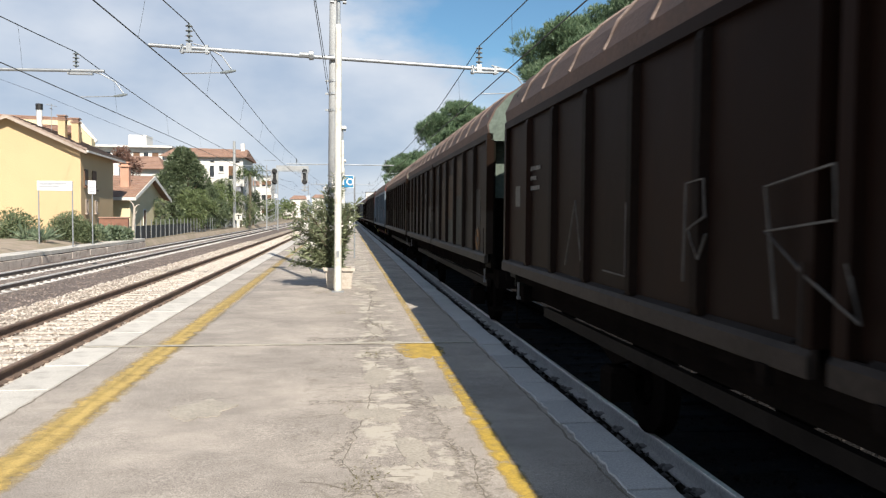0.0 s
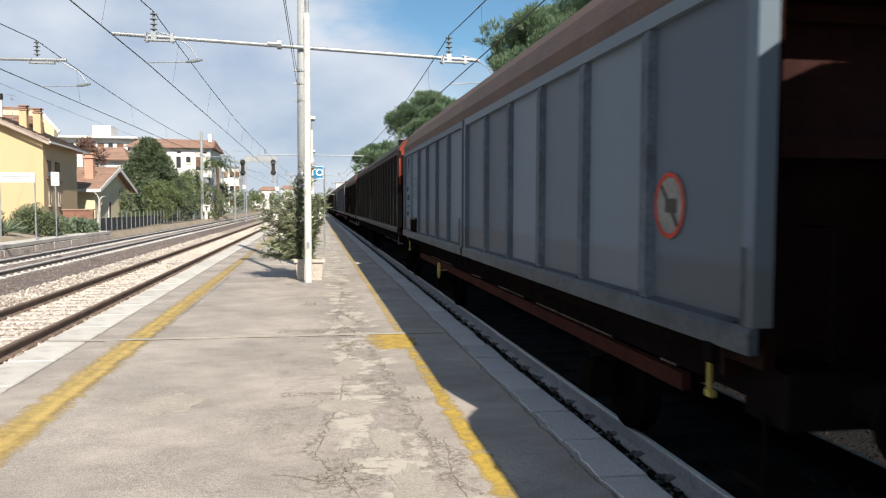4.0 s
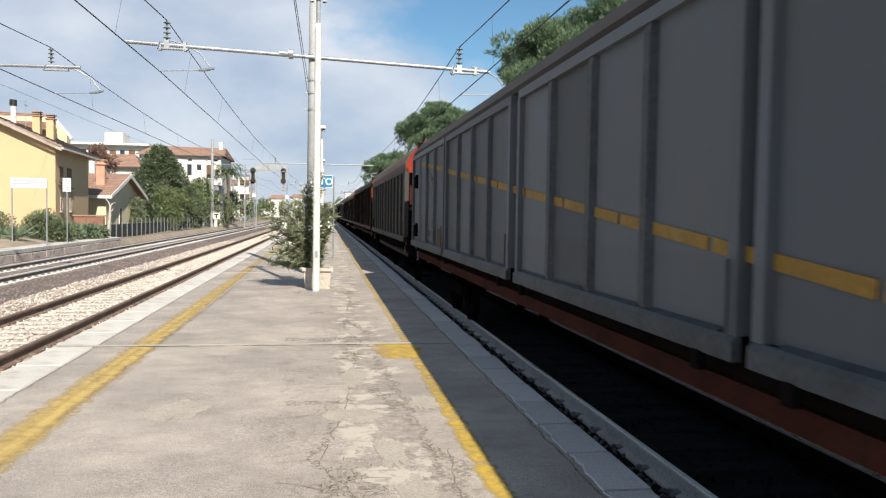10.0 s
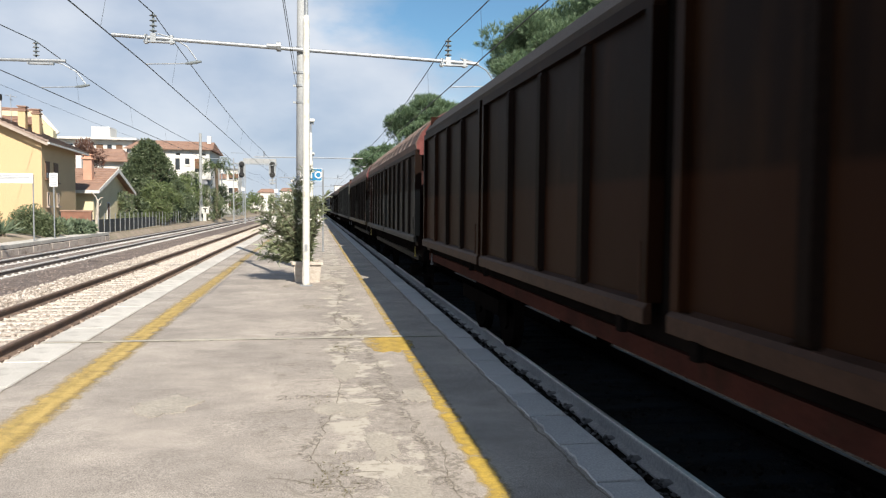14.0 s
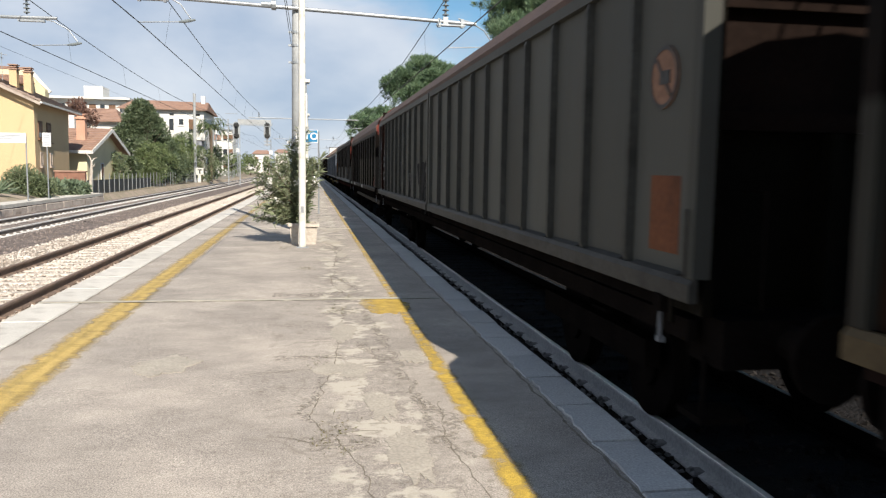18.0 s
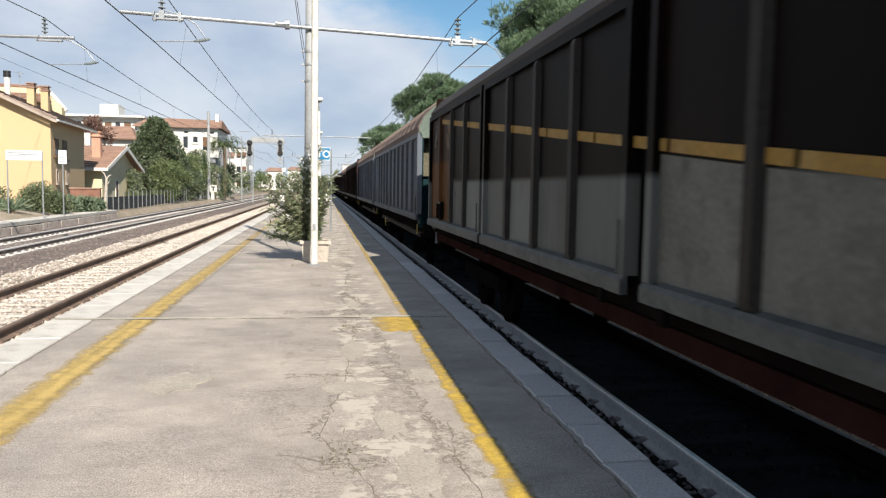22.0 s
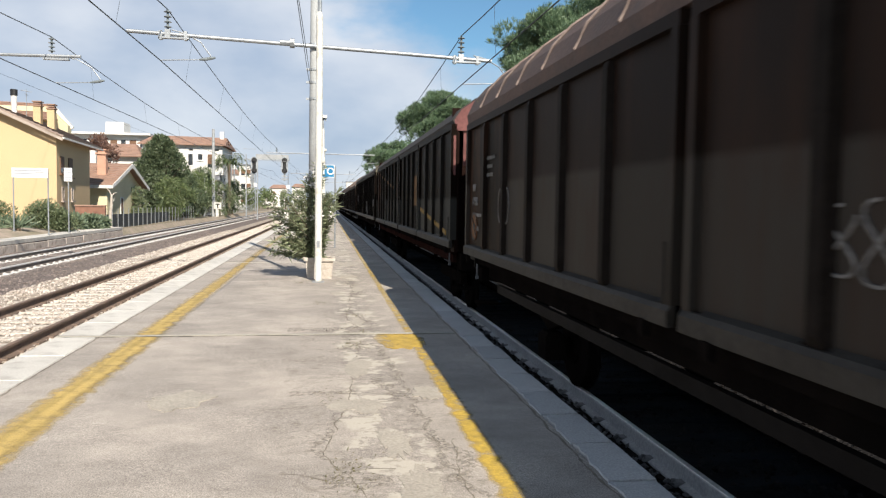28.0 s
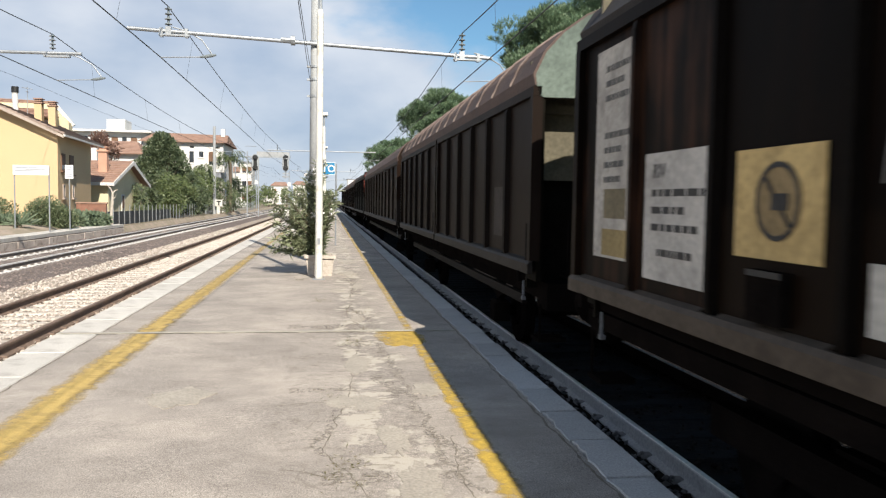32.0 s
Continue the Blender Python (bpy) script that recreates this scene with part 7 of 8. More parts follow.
def wagon(i, kind, paint, paint_end, roof_mat, ribs, red, label, extras, end_rgb=RED, hood_rgb=None, gable_rgb=None, rib_rgb=None, rail_rgb=None):
    """One covered wagon. paint: (upper, lower, cut, rust, amount); paint_end: paint of the last two bays at the trailing end."""
    near, far = ENDS[i], ENDS[i + 1] - GAPS[i + 1]
    L = far - near
    t = holder("goods_wagon", pose(TRAIN_X, EYE_Y + near + L / 2 - run(0), RAIL_Z), label, "goods wagon", "wagons of the passing train")
    z1 = 3.19 if kind == "S" else 3.35
    body = Shape().box(-1.38, 1.40, -L / 2 + 0.43, L / 2 - 0.43, 1.16, z1 + 0.05)
    part("body_core", body, M_UNDER, t)
    part("underframe", Shape().box(-1.2, 1.2, -L / 2 + 0.4, L / 2 - 0.4, 0.95, 1.155).box(-0.25, 0.25, -L / 2 + 0.5, L / 2 - 0.5, 0.7, 0.95), M_UNDER, t)
    if kind == "L":
        part("side_beam", Shape().along_y([(-1.4, 1.02), (-1.34, 1.02), (-1.34, 1.15), (-1.4, 1.15)], -L / 2 + 0.2, L / 2 - 0.2), (M_REDBEAM if i < 10 else M_REDBEAM_DARK) if red else M_UNDER, t, "side beam below the walls")
    else:
        part("side_beam", Shape().along_y([(-1.25, 0.82), (-1.19, 0.82), (-1.19, 0.93), (-1.25, 0.93)], -L / 2 + 1.2, L / 2 - 1.2), (M_REDBEAM if i < 10 else M_REDBEAM_DARK) if red else flat_paint((0.016, 0.014, 0.013)), t, "side beam below the walls")
    if kind == "S":
        for y in (-L / 2 + 3.2, L / 2 - 3.2):
            wheelset(t, y)
    else:
        for y in (-L / 2 + 2.9, L / 2 - 2.9):
            bg = part("bogie", Shape().box(-0.9, 0.9, y - 0.2, y + 0.2, 0.5, 0.75), M_UNDER, t)
            for x in (-1.02, 0.9):
                part("side_frame", Shape().along_y([(x, 0.5), (x + 0.12, 0.5), (x + 0.12, 0.72), (x, 0.72)], y - 1.3, y + 1.3), M_UNDER, bg)
            for dy in (-0.9, 0.9):
                for s, turn in ((-0.8, 0), (0.8, 180)):
                    part("wheel", wheel_mesh(), None, bg).matrix_basis = pose(s, y + dy, 0.46, 0, 0, turn)
    # sliding walls
    upper, lower, cut, rust, amount = paint
    # the shaded side's darkness is put into the paint; each coat is scaled down
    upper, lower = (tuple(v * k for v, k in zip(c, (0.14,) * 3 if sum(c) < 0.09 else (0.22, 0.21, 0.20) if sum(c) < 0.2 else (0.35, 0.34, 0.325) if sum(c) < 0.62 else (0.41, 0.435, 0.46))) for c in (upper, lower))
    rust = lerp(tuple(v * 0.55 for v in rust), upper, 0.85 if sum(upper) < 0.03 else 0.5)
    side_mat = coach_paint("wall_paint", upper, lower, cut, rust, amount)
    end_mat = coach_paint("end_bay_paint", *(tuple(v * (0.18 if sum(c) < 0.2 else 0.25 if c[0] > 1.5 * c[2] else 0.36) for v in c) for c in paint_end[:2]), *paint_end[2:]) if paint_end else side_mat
    # rib shading is put into the colour: ribs are darker than their panels
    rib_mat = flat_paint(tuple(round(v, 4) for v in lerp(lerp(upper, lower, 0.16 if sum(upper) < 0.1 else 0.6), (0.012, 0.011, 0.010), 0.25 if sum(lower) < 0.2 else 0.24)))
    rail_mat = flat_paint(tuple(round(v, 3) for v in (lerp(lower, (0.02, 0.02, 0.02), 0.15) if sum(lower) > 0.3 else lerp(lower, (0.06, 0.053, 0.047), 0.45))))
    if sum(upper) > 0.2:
        rib_mat = flat_paint(tuple(round(v * 0.66 / BASE_SCALE, 4) for v in upper))
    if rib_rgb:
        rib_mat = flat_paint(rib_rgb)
    if rail_rgb:
        rail_mat = flat_paint(rail_rgb)
    long_doors = kind == "L" and i in (0, 5, 12, 17, 20)
    doors = 4 if kind == "L" and not long_doors else 2
    bays = 6 if kind == "S" else 9 if i == 20 else 11 if long_doors else 4
    y_lo, y_hi = -L / 2, L / 2
    width = (y_hi - y_lo) / doors
    for d in range(doors):
        slack = 0.1 if doors == 2 or d != 1 else 0.28
        a = y_lo + d * width + (0 if d == 0 else 0.05)
        b = y_lo + (d + 1) * width - (0 if d == doors - 1 else slack)
        door = wall_frame(t, "sliding_wall", a, b, 1.28, z1, rail_mat, side_mat)
        n = bays
        w = (b - a - 0.2) / n
        last = d == doors - 1
        for k in range(n):
            p0, p1 = a + 0.1 + k * w, a + 0.1 + (k + 1) * w
            m = end_mat if last and k >= n - 2 else side_mat
            part("panel", Shape().box(PANEL, PANEL + 0.02, p0 + 0.002, p1 - 0.002, 1.412, z1 - 0.091), m, door)
            part("ledge", Shape().along_y([(SIDE - 0.03, 1.411), (PANEL - 0.001, 1.411), (PANEL - 0.001, 1.43)], p0 + 0.1, p1 - 0.1), rail_mat, door)
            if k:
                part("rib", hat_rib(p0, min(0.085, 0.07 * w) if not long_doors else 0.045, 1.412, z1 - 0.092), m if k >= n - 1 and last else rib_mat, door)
        for r in (a + 0.36, b - 0.36):
            part("roller", Shape().box(SIDE - 0.07, SIDE - 0.02, r - 0.045, r + 0.045, 1.18, 1.285), M_UNDER, door)
        part("latch", Shape().tube([(SIDE - 0.06, a + 0.05, 1.42), (SIDE - 0.06, a + 0.05, 1.8)], 0.01, 5), rail_mat, door)
        # the wall of the other side, plain from here
        part("opposite_wall", Shape().box(1.445, 1.47, a, b, 1.28, z1), side_mat, t)
    prof = ROOF_S if kind == "S" else ROOF_L
    part("roof", Shape().along_y(list(reversed(prof)), -L / 2 + 0.005, L / 2 - 0.005), roof_mat, t)
    if ribs:
        n = 14
        for k in range(1, n):
            y = -L / 2 + L * k / n
            s = Shape()
            s.tube([(x * 1.005, y, z + 0.006) for x, z in prof[1:-1]], 0.016, 5)
            if "rib%d" % i not in SHARED:
                SHARED["rib%d" % i] = Shape().tube([(x * 1.005, 0, z + 0.006) for x, z in prof[1:-1]], 0.016, 5).mesh("roof_rib", M_ROOFRIB)
            part("roof_rib", SHARED["rib%d" % i], None, t).matrix_basis = pose(0, y, 0)
    for y, out in ((-L / 2, -1), (L / 2, 1)):
        # the shade between wagons is put into near-black end walls and hoods
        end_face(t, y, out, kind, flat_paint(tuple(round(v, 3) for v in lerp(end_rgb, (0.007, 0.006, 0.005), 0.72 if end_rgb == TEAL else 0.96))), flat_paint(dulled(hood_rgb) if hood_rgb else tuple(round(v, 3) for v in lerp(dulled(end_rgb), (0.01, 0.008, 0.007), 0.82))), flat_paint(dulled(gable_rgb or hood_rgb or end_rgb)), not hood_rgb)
    lever(t, -L / 2 + 0.55, M_YELLOW_PART if i in (4, 10, 15, 16, 17) else M_GREYCLIP)
    lever(t, L / 2 - 0.55, M_YELLOW_PART if i in (4, 10, 15, 16) else M_GREYCLIP)
    if i in (4, 15):
        hand_wheel(t, -L / 2 + (9.97 if i == 4 else 9.0), 0.86, 0.13)
    decorate(t, L, extras)
    return t, near + L / 2


RUSTY, ORANGE_RUST = (0.10, 0.045, 0.025), (0.20, 0.09, 0.03)
FORM = lambda off, z, ink, cls: [("words", "f", off, z, 0.15, "RIV", ink), ("words", "f", off, z - 0.2, 0.17, "I-MIR", ink), ("bars", "f", off, z - 0.36, 0.75, 1, ink), ("words", "f", off, z - 0.56, 0.14, cls, ink)]
GRID = lambda off, z, ink: [("words", "f", off + 0.2, z + 0.26, 0.12, "A   B   C", ink), ("words", "f", off + 0.05, z + 0.06, 0.11, "S 15.5t 19.5t", ink), ("frame", "f", off, z, z + 0.2, 0.8, ink), ("frame", "f", off, z + 0.21, z + 0.4, 0.8, ink), ("crate", "f", off + 0.5, z - 0.85, ink), ("frame", "f", off, z - 0.5, z - 0.32, 0.45, ink), ("frame", "f", off, z - 0.8, z - 0.62, 0.4, ink)]
DISC = (0.42, 0.20, 0.07)
BASE_BROWN = (BROWN, (0.085, 0.075, 0.068), 2.05, RUSTY, 0.5)
DARK_TAN = (DARK, (0.115, 0.066, 0.034), 1.87, RUSTY, 0.4)
DARK_GREY = (DARK, (0.13, 0.135, 0.13), 2.25, RUSTY, 0.35)
GREY_CLEAN = ((0.25, 0.275, 0.31), (0.23, 0.24, 0.255), 1.9, (0.23, 0.16, 0.08), 0.3)
TRAIN = []


def add(*args, **kw):
    TRAIN.append(wagon(len(TRAIN), *args, **kw))


B = "brown sliding-wall goods wagon, dirty and streaked with rust"
add("L", DARK_TAN, None, M_ROOF_DARK, False, False, "dark brown sliding-wall goods wagon, sooty", [])
add("S", ((0.05, 0.028, 0.022), (0.048, 0.029, 0.024), 2.0, RUSTY, 0.5), None, M_ROOF, True, False, "dark maroon goods wagon with pale sprayed letters", [
    ("zigzag", "f", 6.43, 1.0, ((0.13, 0.51), (0.0, 1.15), (0.55, 1.23), (0.57, 0.99), (0.01, 0.93), (0.35, 0.74), (0.75, 0.57), (0.65, 0.81)), 0.024, FADEDCHALK),
    ("zigzag", "f", 5.4, 1.0, ((0.1, 0.6), (0.12, 1.2), (0.35, 1.22), (0.38, 1.0), (0.15, 0.92), (0.3, 0.75), (0.4, 0.9)), 0.022, FADEDCHALK), ("zigzag", "f", 4.0, 1.0, ((0, 0.56), (0.5, 0.55), (0.5, 1.1)), 0.022, FADEDCHALK), ("zigzag", "f", 2.9, 1.0, ((0, 0.53), (0.3, 1.13), (0.5, 0.6)), 0.022, FADEDCHALK), ("patch", "f", 0.6, 0.25, 2.1, 2.35, (0.3, 0.3, 0.28)), ("bars", "f", 1.3, 2.5, 0.6, 3, INK_GREY)], end_rgb=PALETEAL)
add("S", BASE_BROWN, None, M_ROOF, True, False, B, [("patch", "n", 2.9, 0.9, 2.34, 3.0, (0.13, 0.085, 0.045)), ("patch", "n", 2.9, 0.95, 1.365, 2.34, (0.10, 0.105, 0.09)), ("patch", "n", 4.05, 0.95, 1.89, 2.78, (0.15, 0.09, 0.045)), ("patch", "n", 4.05, 0.95, 1.365, 1.89, (0.13, 0.145, 0.13)), ("patch", "n", 5.2, 0.8, 1.5, 2.72, (0.11, 0.075, 0.045)), ("patch", "n", 6.35, 0.52, 1.38, 2.17, (0.12, 0.105, 0.1)), ] + [("patch", "n", 8.05, 0.8, 1.38, 2.18, (0.12, 0.11, 0.105)), ("patch", "n", 9.2, 0.45, 1.38, 2.3, (0.12, 0.11, 0.105)), ("patch", "n", 9.16, 0.22, 2.36, 2.52, (0.35, 0.32, 0.3)), ("patch", "n", 11.5, 0.7, 1.38, 2.2, (0.11, 0.1, 0.095)), ("patch", "n", 1.1, 0.9, 1.4, 2.4, (0.10, 0.09, 0.08)), ("disc", "n", 1.0, 1.6, 0.2, DISC, "b"), ("disc", "f", 1.0, 1.6, 0.2, DISC, "b")],
    end_rgb=DARK, hood_rgb=PALETEAL, gable_rgb=PALETEAL)
add("S", (BROWN, (0.11, 0.095, 0.085), 2.15, RUSTY, 0.5), None, M_ROOF, True, False, B, [("disc", "n", 0.9, 1.6, 0.2, DISC, "b"), ("patch", "n", 3.4, 0.95, 1.4, 2.3, (0.13, 0.12, 0.11)), ("patch", "f", 2.0, 0.9, 1.4, 2.2, (0.13, 0.125, 0.115)), ("disc", "f", 1.0, 1.6, 0.2, DISC, "b")], end_rgb=DARK, hood_rgb=(0.25, 0.25, 0.22))
add("S", (GREYBLUE, (0.25, 0.28, 0.31), 1.7, (0.26, 0.22, 0.13), 0.35), None, M_ROOF, False, True, "light blue-grey goods wagon with a brown roof and red beams", [
    ("logo", "f", 0.5, 2.64, 0.4, INK_WHITE), ("disc", "f", 0.85, 1.62, 0.19, (0.8, 0.8, 0.78), "red"), ("hatch", "f", 2.0, 1.42, 1.71, 0.85)] + FORM(0.36, 2.3, M_BLACK, "Hbbills") + [("frame", "f", 1.28, 2.4, 2.56, 0.85, M_BLACK), ("frame", "f", 1.7, 2.15, 2.28, 0.4, M_BLACK), ("disc", "n", 1.0, 2.0, 0.2, (0.6, 0.6, 0.58), "red")], end_rgb=(0.3, 0.045, 0.025))
add("L", ((0.075, 0.05, 0.042), (0.105, 0.11, 0.10), 2.28, RUSTY, 0.4), (MAROON, MAROON, 2.0, RUSTY, 0.3), M_ROOF_DARK, False, False, "dark maroon goods wagon with patched grey-green panels", [
    ("patch", "n", 0.35, 0.34, 1.5, 2.0, TAN), ("disc", "n", 0.45, 2.58, 0.18, DISC, "b"), ("patch", "n", 3.95, 3.1, 1.365, 3.25, (0.014, 0.011, 0.01)), ("patch", "n", 1.2, 2.4, 2.23, 3.25, (0.014, 0.011, 0.01)), ("patch", "n", 9.2, 1.25, 2.17, 3.2, (0.016, 0.013, 0.012)), ("patch", "n", 9.2, 1.25, 1.365, 2.165, (0.12, 0.095, 0.08)), ] + [("patch", "n", 12.0, 4.1, 2.17, 3.2, (0.016, 0.013, 0.012)), ("patch", "n", 11.55, 3.0, 1.365, 2.168, (0.03, 0.024, 0.02)), ("patch", "n", 10.75, 0.5, 1.37, 1.96, (0.13, 0.12, 0.11)), ("patch", "n", 12.4, 0.8, 1.37, 2.02, (0.17, 0.18, 0.165)), ("patch", "n", 13.3, 0.8, 1.37, 2.166, (0.15, 0.125, 0.105)), ("patch", "n", 16.5, 4.8, 1.365, 3.2, (0.15, 0.125, 0.11)), ("patch", "f", 0.42, 0.36, 1.5, 2.0, TAN), ("disc", "f", 1.5, 2.52, 0.18, (0.6, 0.44, 0.2), "b"), ("logo", "f", 1.2, 2.75, 0.45, (INK_WHITE))] + GRID(0.23, 2.6, INK_GREY) + FORM(1.16, 2.22, INK_WHITE, "Habillss"), end_rgb=RED, rib_rgb=(0.03, 0.025, 0.022))
add("S", DARK_TAN, (DARK, (0.06, 0.04, 0.03), 1.9, RUSTY, 0.3), M_ROOF, False, False, "dark brown goods wagon with a tan lower band", [
    ("patch", "n", 1.6, 1.1, 1.42, 2.0, (0.16, 0.09, 0.045)), ("patch", "n", 0.8, 0.6, 1.42, 1.6, (0.3, 0.22, 0.14)), ("logo", "f", 0.45, 2.66, 0.36, INK_GREY), ("patch", "f", 0.63, 0.35, 2.1, 2.24, (0.4, 0.4, 0.39)), ("patch", "f", 0.8, 0.75, 1.45, 1.7, (0.22, 0.14, 0.08)), ("zigzag", "f", 2.4, 2.2, ((0, 0), (0.05, 0.35), (0.1, 0.02), (0.3, 0.1)), 0.04, CHALK)], end_rgb=RED)
add("L", ((0.25, 0.27, 0.29), (0.23, 0.245, 0.26), 1.8, (0.22, 0.15, 0.07), 0.3), None, M_ROOF_DARK, False, True, "blue-grey goods wagon with a rising yellow stripe", [
    ("stripe", "n", 1.2, 1.48, 17.5, 3.146, 1), ("disc", "f", 3.1, 2.72, 0.2, (0.66, 0.54, 0.4), "b"), ("hatch", "f", 0.6, 2.6, 2.9, 0.32), ("hatch", "f", 0.6, 1.5, 1.8, 0.36), ("patch", "f", 4.3, 0.6, 1.41, 1.74, (0.22, 0.13, 0.06)), ("patch", "f", 2.85, 0.24, 1.57, 1.67, (0.07, 0.055, 0.045)), ("patch", "f", 2.85, 0.26, 1.38, 1.48, (0.07, 0.055, 0.045)), ("patch", "f", 3.4, 0.34, 1.74, 1.92, (0.07, 0.055, 0.045)), ("patch", "f", 3.4, 0.32, 1.56, 1.68, (0.07, 0.055, 0.045)), ("patch", "f", 3.4, 0.3, 1.38, 1.48, (0.07, 0.055, 0.045)),
    ("bars", "f", 1.6, 1.95, 0.4, 4, INK_GREY)], end_rgb=(0.32, 0.05, 0.025))
add("S", ((0.15, 0.147, 0.144), (0.155, 0.15, 0.144), 2.2, (0.12, 0.08, 0.05), 0.4), ((0.10, 0.113, 0.118), (0.10, 0.113, 0.118), 2.0, RUSTY, 0.2), M_ROOF, False, False, "grey-brown goods wagon with bright red ends", [
    ("patch", "n", 0.6, 0.5, 1.42, 1.75, (0.24, 0.13, 0.06)), ("logo", "f", 0.25, 2.58, 0.5, INK_WHITE), ("hatch", "f", 1.0, 1.5, 1.85, 0.45)] + GRID(0.9, 2.5, INK_GREY) + [("bars", "f", 0.5, 2.28, 0.6, 4, FAINT)], end_rgb=(0.44, 0.045, 0.018), rail_rgb=(0.026, 0.027, 0.028))
add("L", ((0.044, 0.019, 0.012), (0.088, 0.036, 0.019), 2.2, ORANGE_RUST, 0.6), None, M_ROOF_DARK, False, True, "dark brown goods wagon with tan worn lower panels", [
    ("patch", "n", 0.75, 0.9, 1.4, 2.35, (0.2, 0.085, 0.035)), ("patch", "n", 1.9, 0.4, 1.5, 1.9, (0.2, 0.17, 0.13)), ("patch", "n", 2.7, 0.4, 1.7, 2.3, (0.24, 0.19, 0.14)), ("disc", "n", 4.6, 1.6, 0.2, (0.15, 0.1, 0.06), "b")], end_rgb=(0.42, 0.07, 0.03), rail_rgb=(0.05, 0.026, 0.017))
add("S", ((0.055, 0.033, 0.026), (0.135, 0.14, 0.135), 2.36, RUSTY, 0.35), (MAROON, MAROON, 2.0, RUSTY, 0.3), M_ROOF, True, False, "two-tone goods wagon, dark above and grey-green below", [
    ("logo", "f", 0.35, 2.65, 0.4, INK_GREY), ("disc", "f", 0.7, 1.66, 0.19, (0.6, 0.5, 0.44), "b")] + FORM(0.25, 2.35, INK_WHITE, "Hbbillns") + GRID(1.2, 2.6, INK_WHITE), end_rgb=(0.28, 0.07, 0.05))
add("S", (DARK, (0.10, 0.103, 0.095), 2.28, RUSTY, 0.4), (DARK, (0.06, 0.04, 0.03), 1.9, RUSTY, 0.4), M_ROOF, False, False, "dark goods wagon with worn grey lower panels", [
    ("patch", "n", 3.65, 7.2, 1.365, 2.29, (0.02, 0.016, 0.014)), ("patch", "n", 2.2, 0.7, 1.45, 2.0, (0.05, 0.035, 0.025)), ("patch", "n", 0.8, 0.7, 1.45, 1.75, (0.17, 0.075, 0.03)), ("logo", "f", 0.4, 2.7, 0.36, INK_GREY), ("patch", "f", 2.0, 0.8, 1.75, 2.54, (0.2, 0.19, 0.175)), ("bars", "f", 1.72, 2.42, 0.55, 5, INK_WHITE), ("patch", "f", 0.78, 0.75, 1.95, 2.35, (0.2, 0.19, 0.18)), ("patch", "f", 0.6, 0.8, 1.4, 1.94, (0.16, 0.06, 0.04))] + [("words", "f", 0.35, 2.25, 0.13, "RIV", INK_WHITE)], end_rgb=(0.24, 0.06, 0.05), rail_rgb=(0.10, 0.075, 0.042), rib_rgb=(0.017, 0.014, 0.013))
add("L", ((0.195, 0.205, 0.195), (0.20, 0.21, 0.20), 2.0, (0.11, 0.095, 0.075), 0.45), (MAROON, MAROON, 2.0, RUSTY, 0.3), M_ROOF, False, False, "grey-green goods wagon with black sprayed picture", [
    ("disc", "n", 0.55, 2.57, 0.19, (0.6, 0.33, 0.22), "b"), ("patch", "n", 0.35, 0.4, 1.52, 1.98, (0.4, 0.14, 0.06)), ("wheelart", "n", 10.25, 1.57, 0.33, 0.35), ("loops", "f", 6.2, 1.9, 0.5, 3, INK_GREY), ("zigzag", "n", 12.6, 1.5, ((0, 0), (0.1, 0.4), (0.3, 0.42), (0.45, 0.1), (0.55, 0.4)), 0.035, INK_GREY), ("frame", "n", 8.3, 2.3, 2.4, 0.25, M_BLACK), ("disc", "f", 1.39, 2.54, 0.17, (0.65, 0.5, 0.44), "b")] + GRID(0.17, 2.5, INK_WHITE) + FORM(1.05, 2.25, INK_WHITE, "Habillss"), end_rgb=DARK, hood_rgb=(0.02, 0.012, 0.01), gable_rgb=RED)
add("S", ((0.032, 0.025, 0.022), (0.165, 0.158, 0.14), 2.39, RUSTY, 0.4), (DARK, (0.045, 0.035, 0.03), 1.9, RUSTY, 0.4), M_ROOF, False, False, "dark goods wagon with grey-green lower panels", [
    ("patch", "n", 11.55, 5.9, 1.365, 2.395, (0.022, 0.017, 0.015)), ("patch", "n", 0.8, 0.75, 1.42, 1.76, (0.85, 0.74, 0.68)), ("bars", "n", 1.15, 1.68, 0.7, 3, flat_paint((0.22, 0.07, 0.05))), ("plate", "n", 6.03, 0.7, 1.22, 1.34, (0.4, 0.4, 0.38)), ("plate", "n", 10.9, 0.6, 1.22, 1.34, (0.4, 0.4, 0.38)), ("plate", "n", 13.6, 0.7, 1.22, 1.34, (0.25, 0.25, 0.24)), ("patch", "f", 1.75, 0.85, 1.8, 2.6, (0.2, 0.185, 0.17)), ("logo", "f", 0.4, 2.72, 0.36, INK_GREY), ("patch", "f", 0.6, 0.5, 2.0, 2.4, (0.2, 0.19, 0.18)), ("patch", "f", 0.6, 0.5, 1.42, 1.75, (0.2, 0.12, 0.08)), ("patch", "f", 0.6, 0.6, 1.5, 2.37, (0.13, 0.12, 0.11))], end_rgb=(0.28, 0.045, 0.025), rail_rgb=(0.016, 0.013, 0.011))
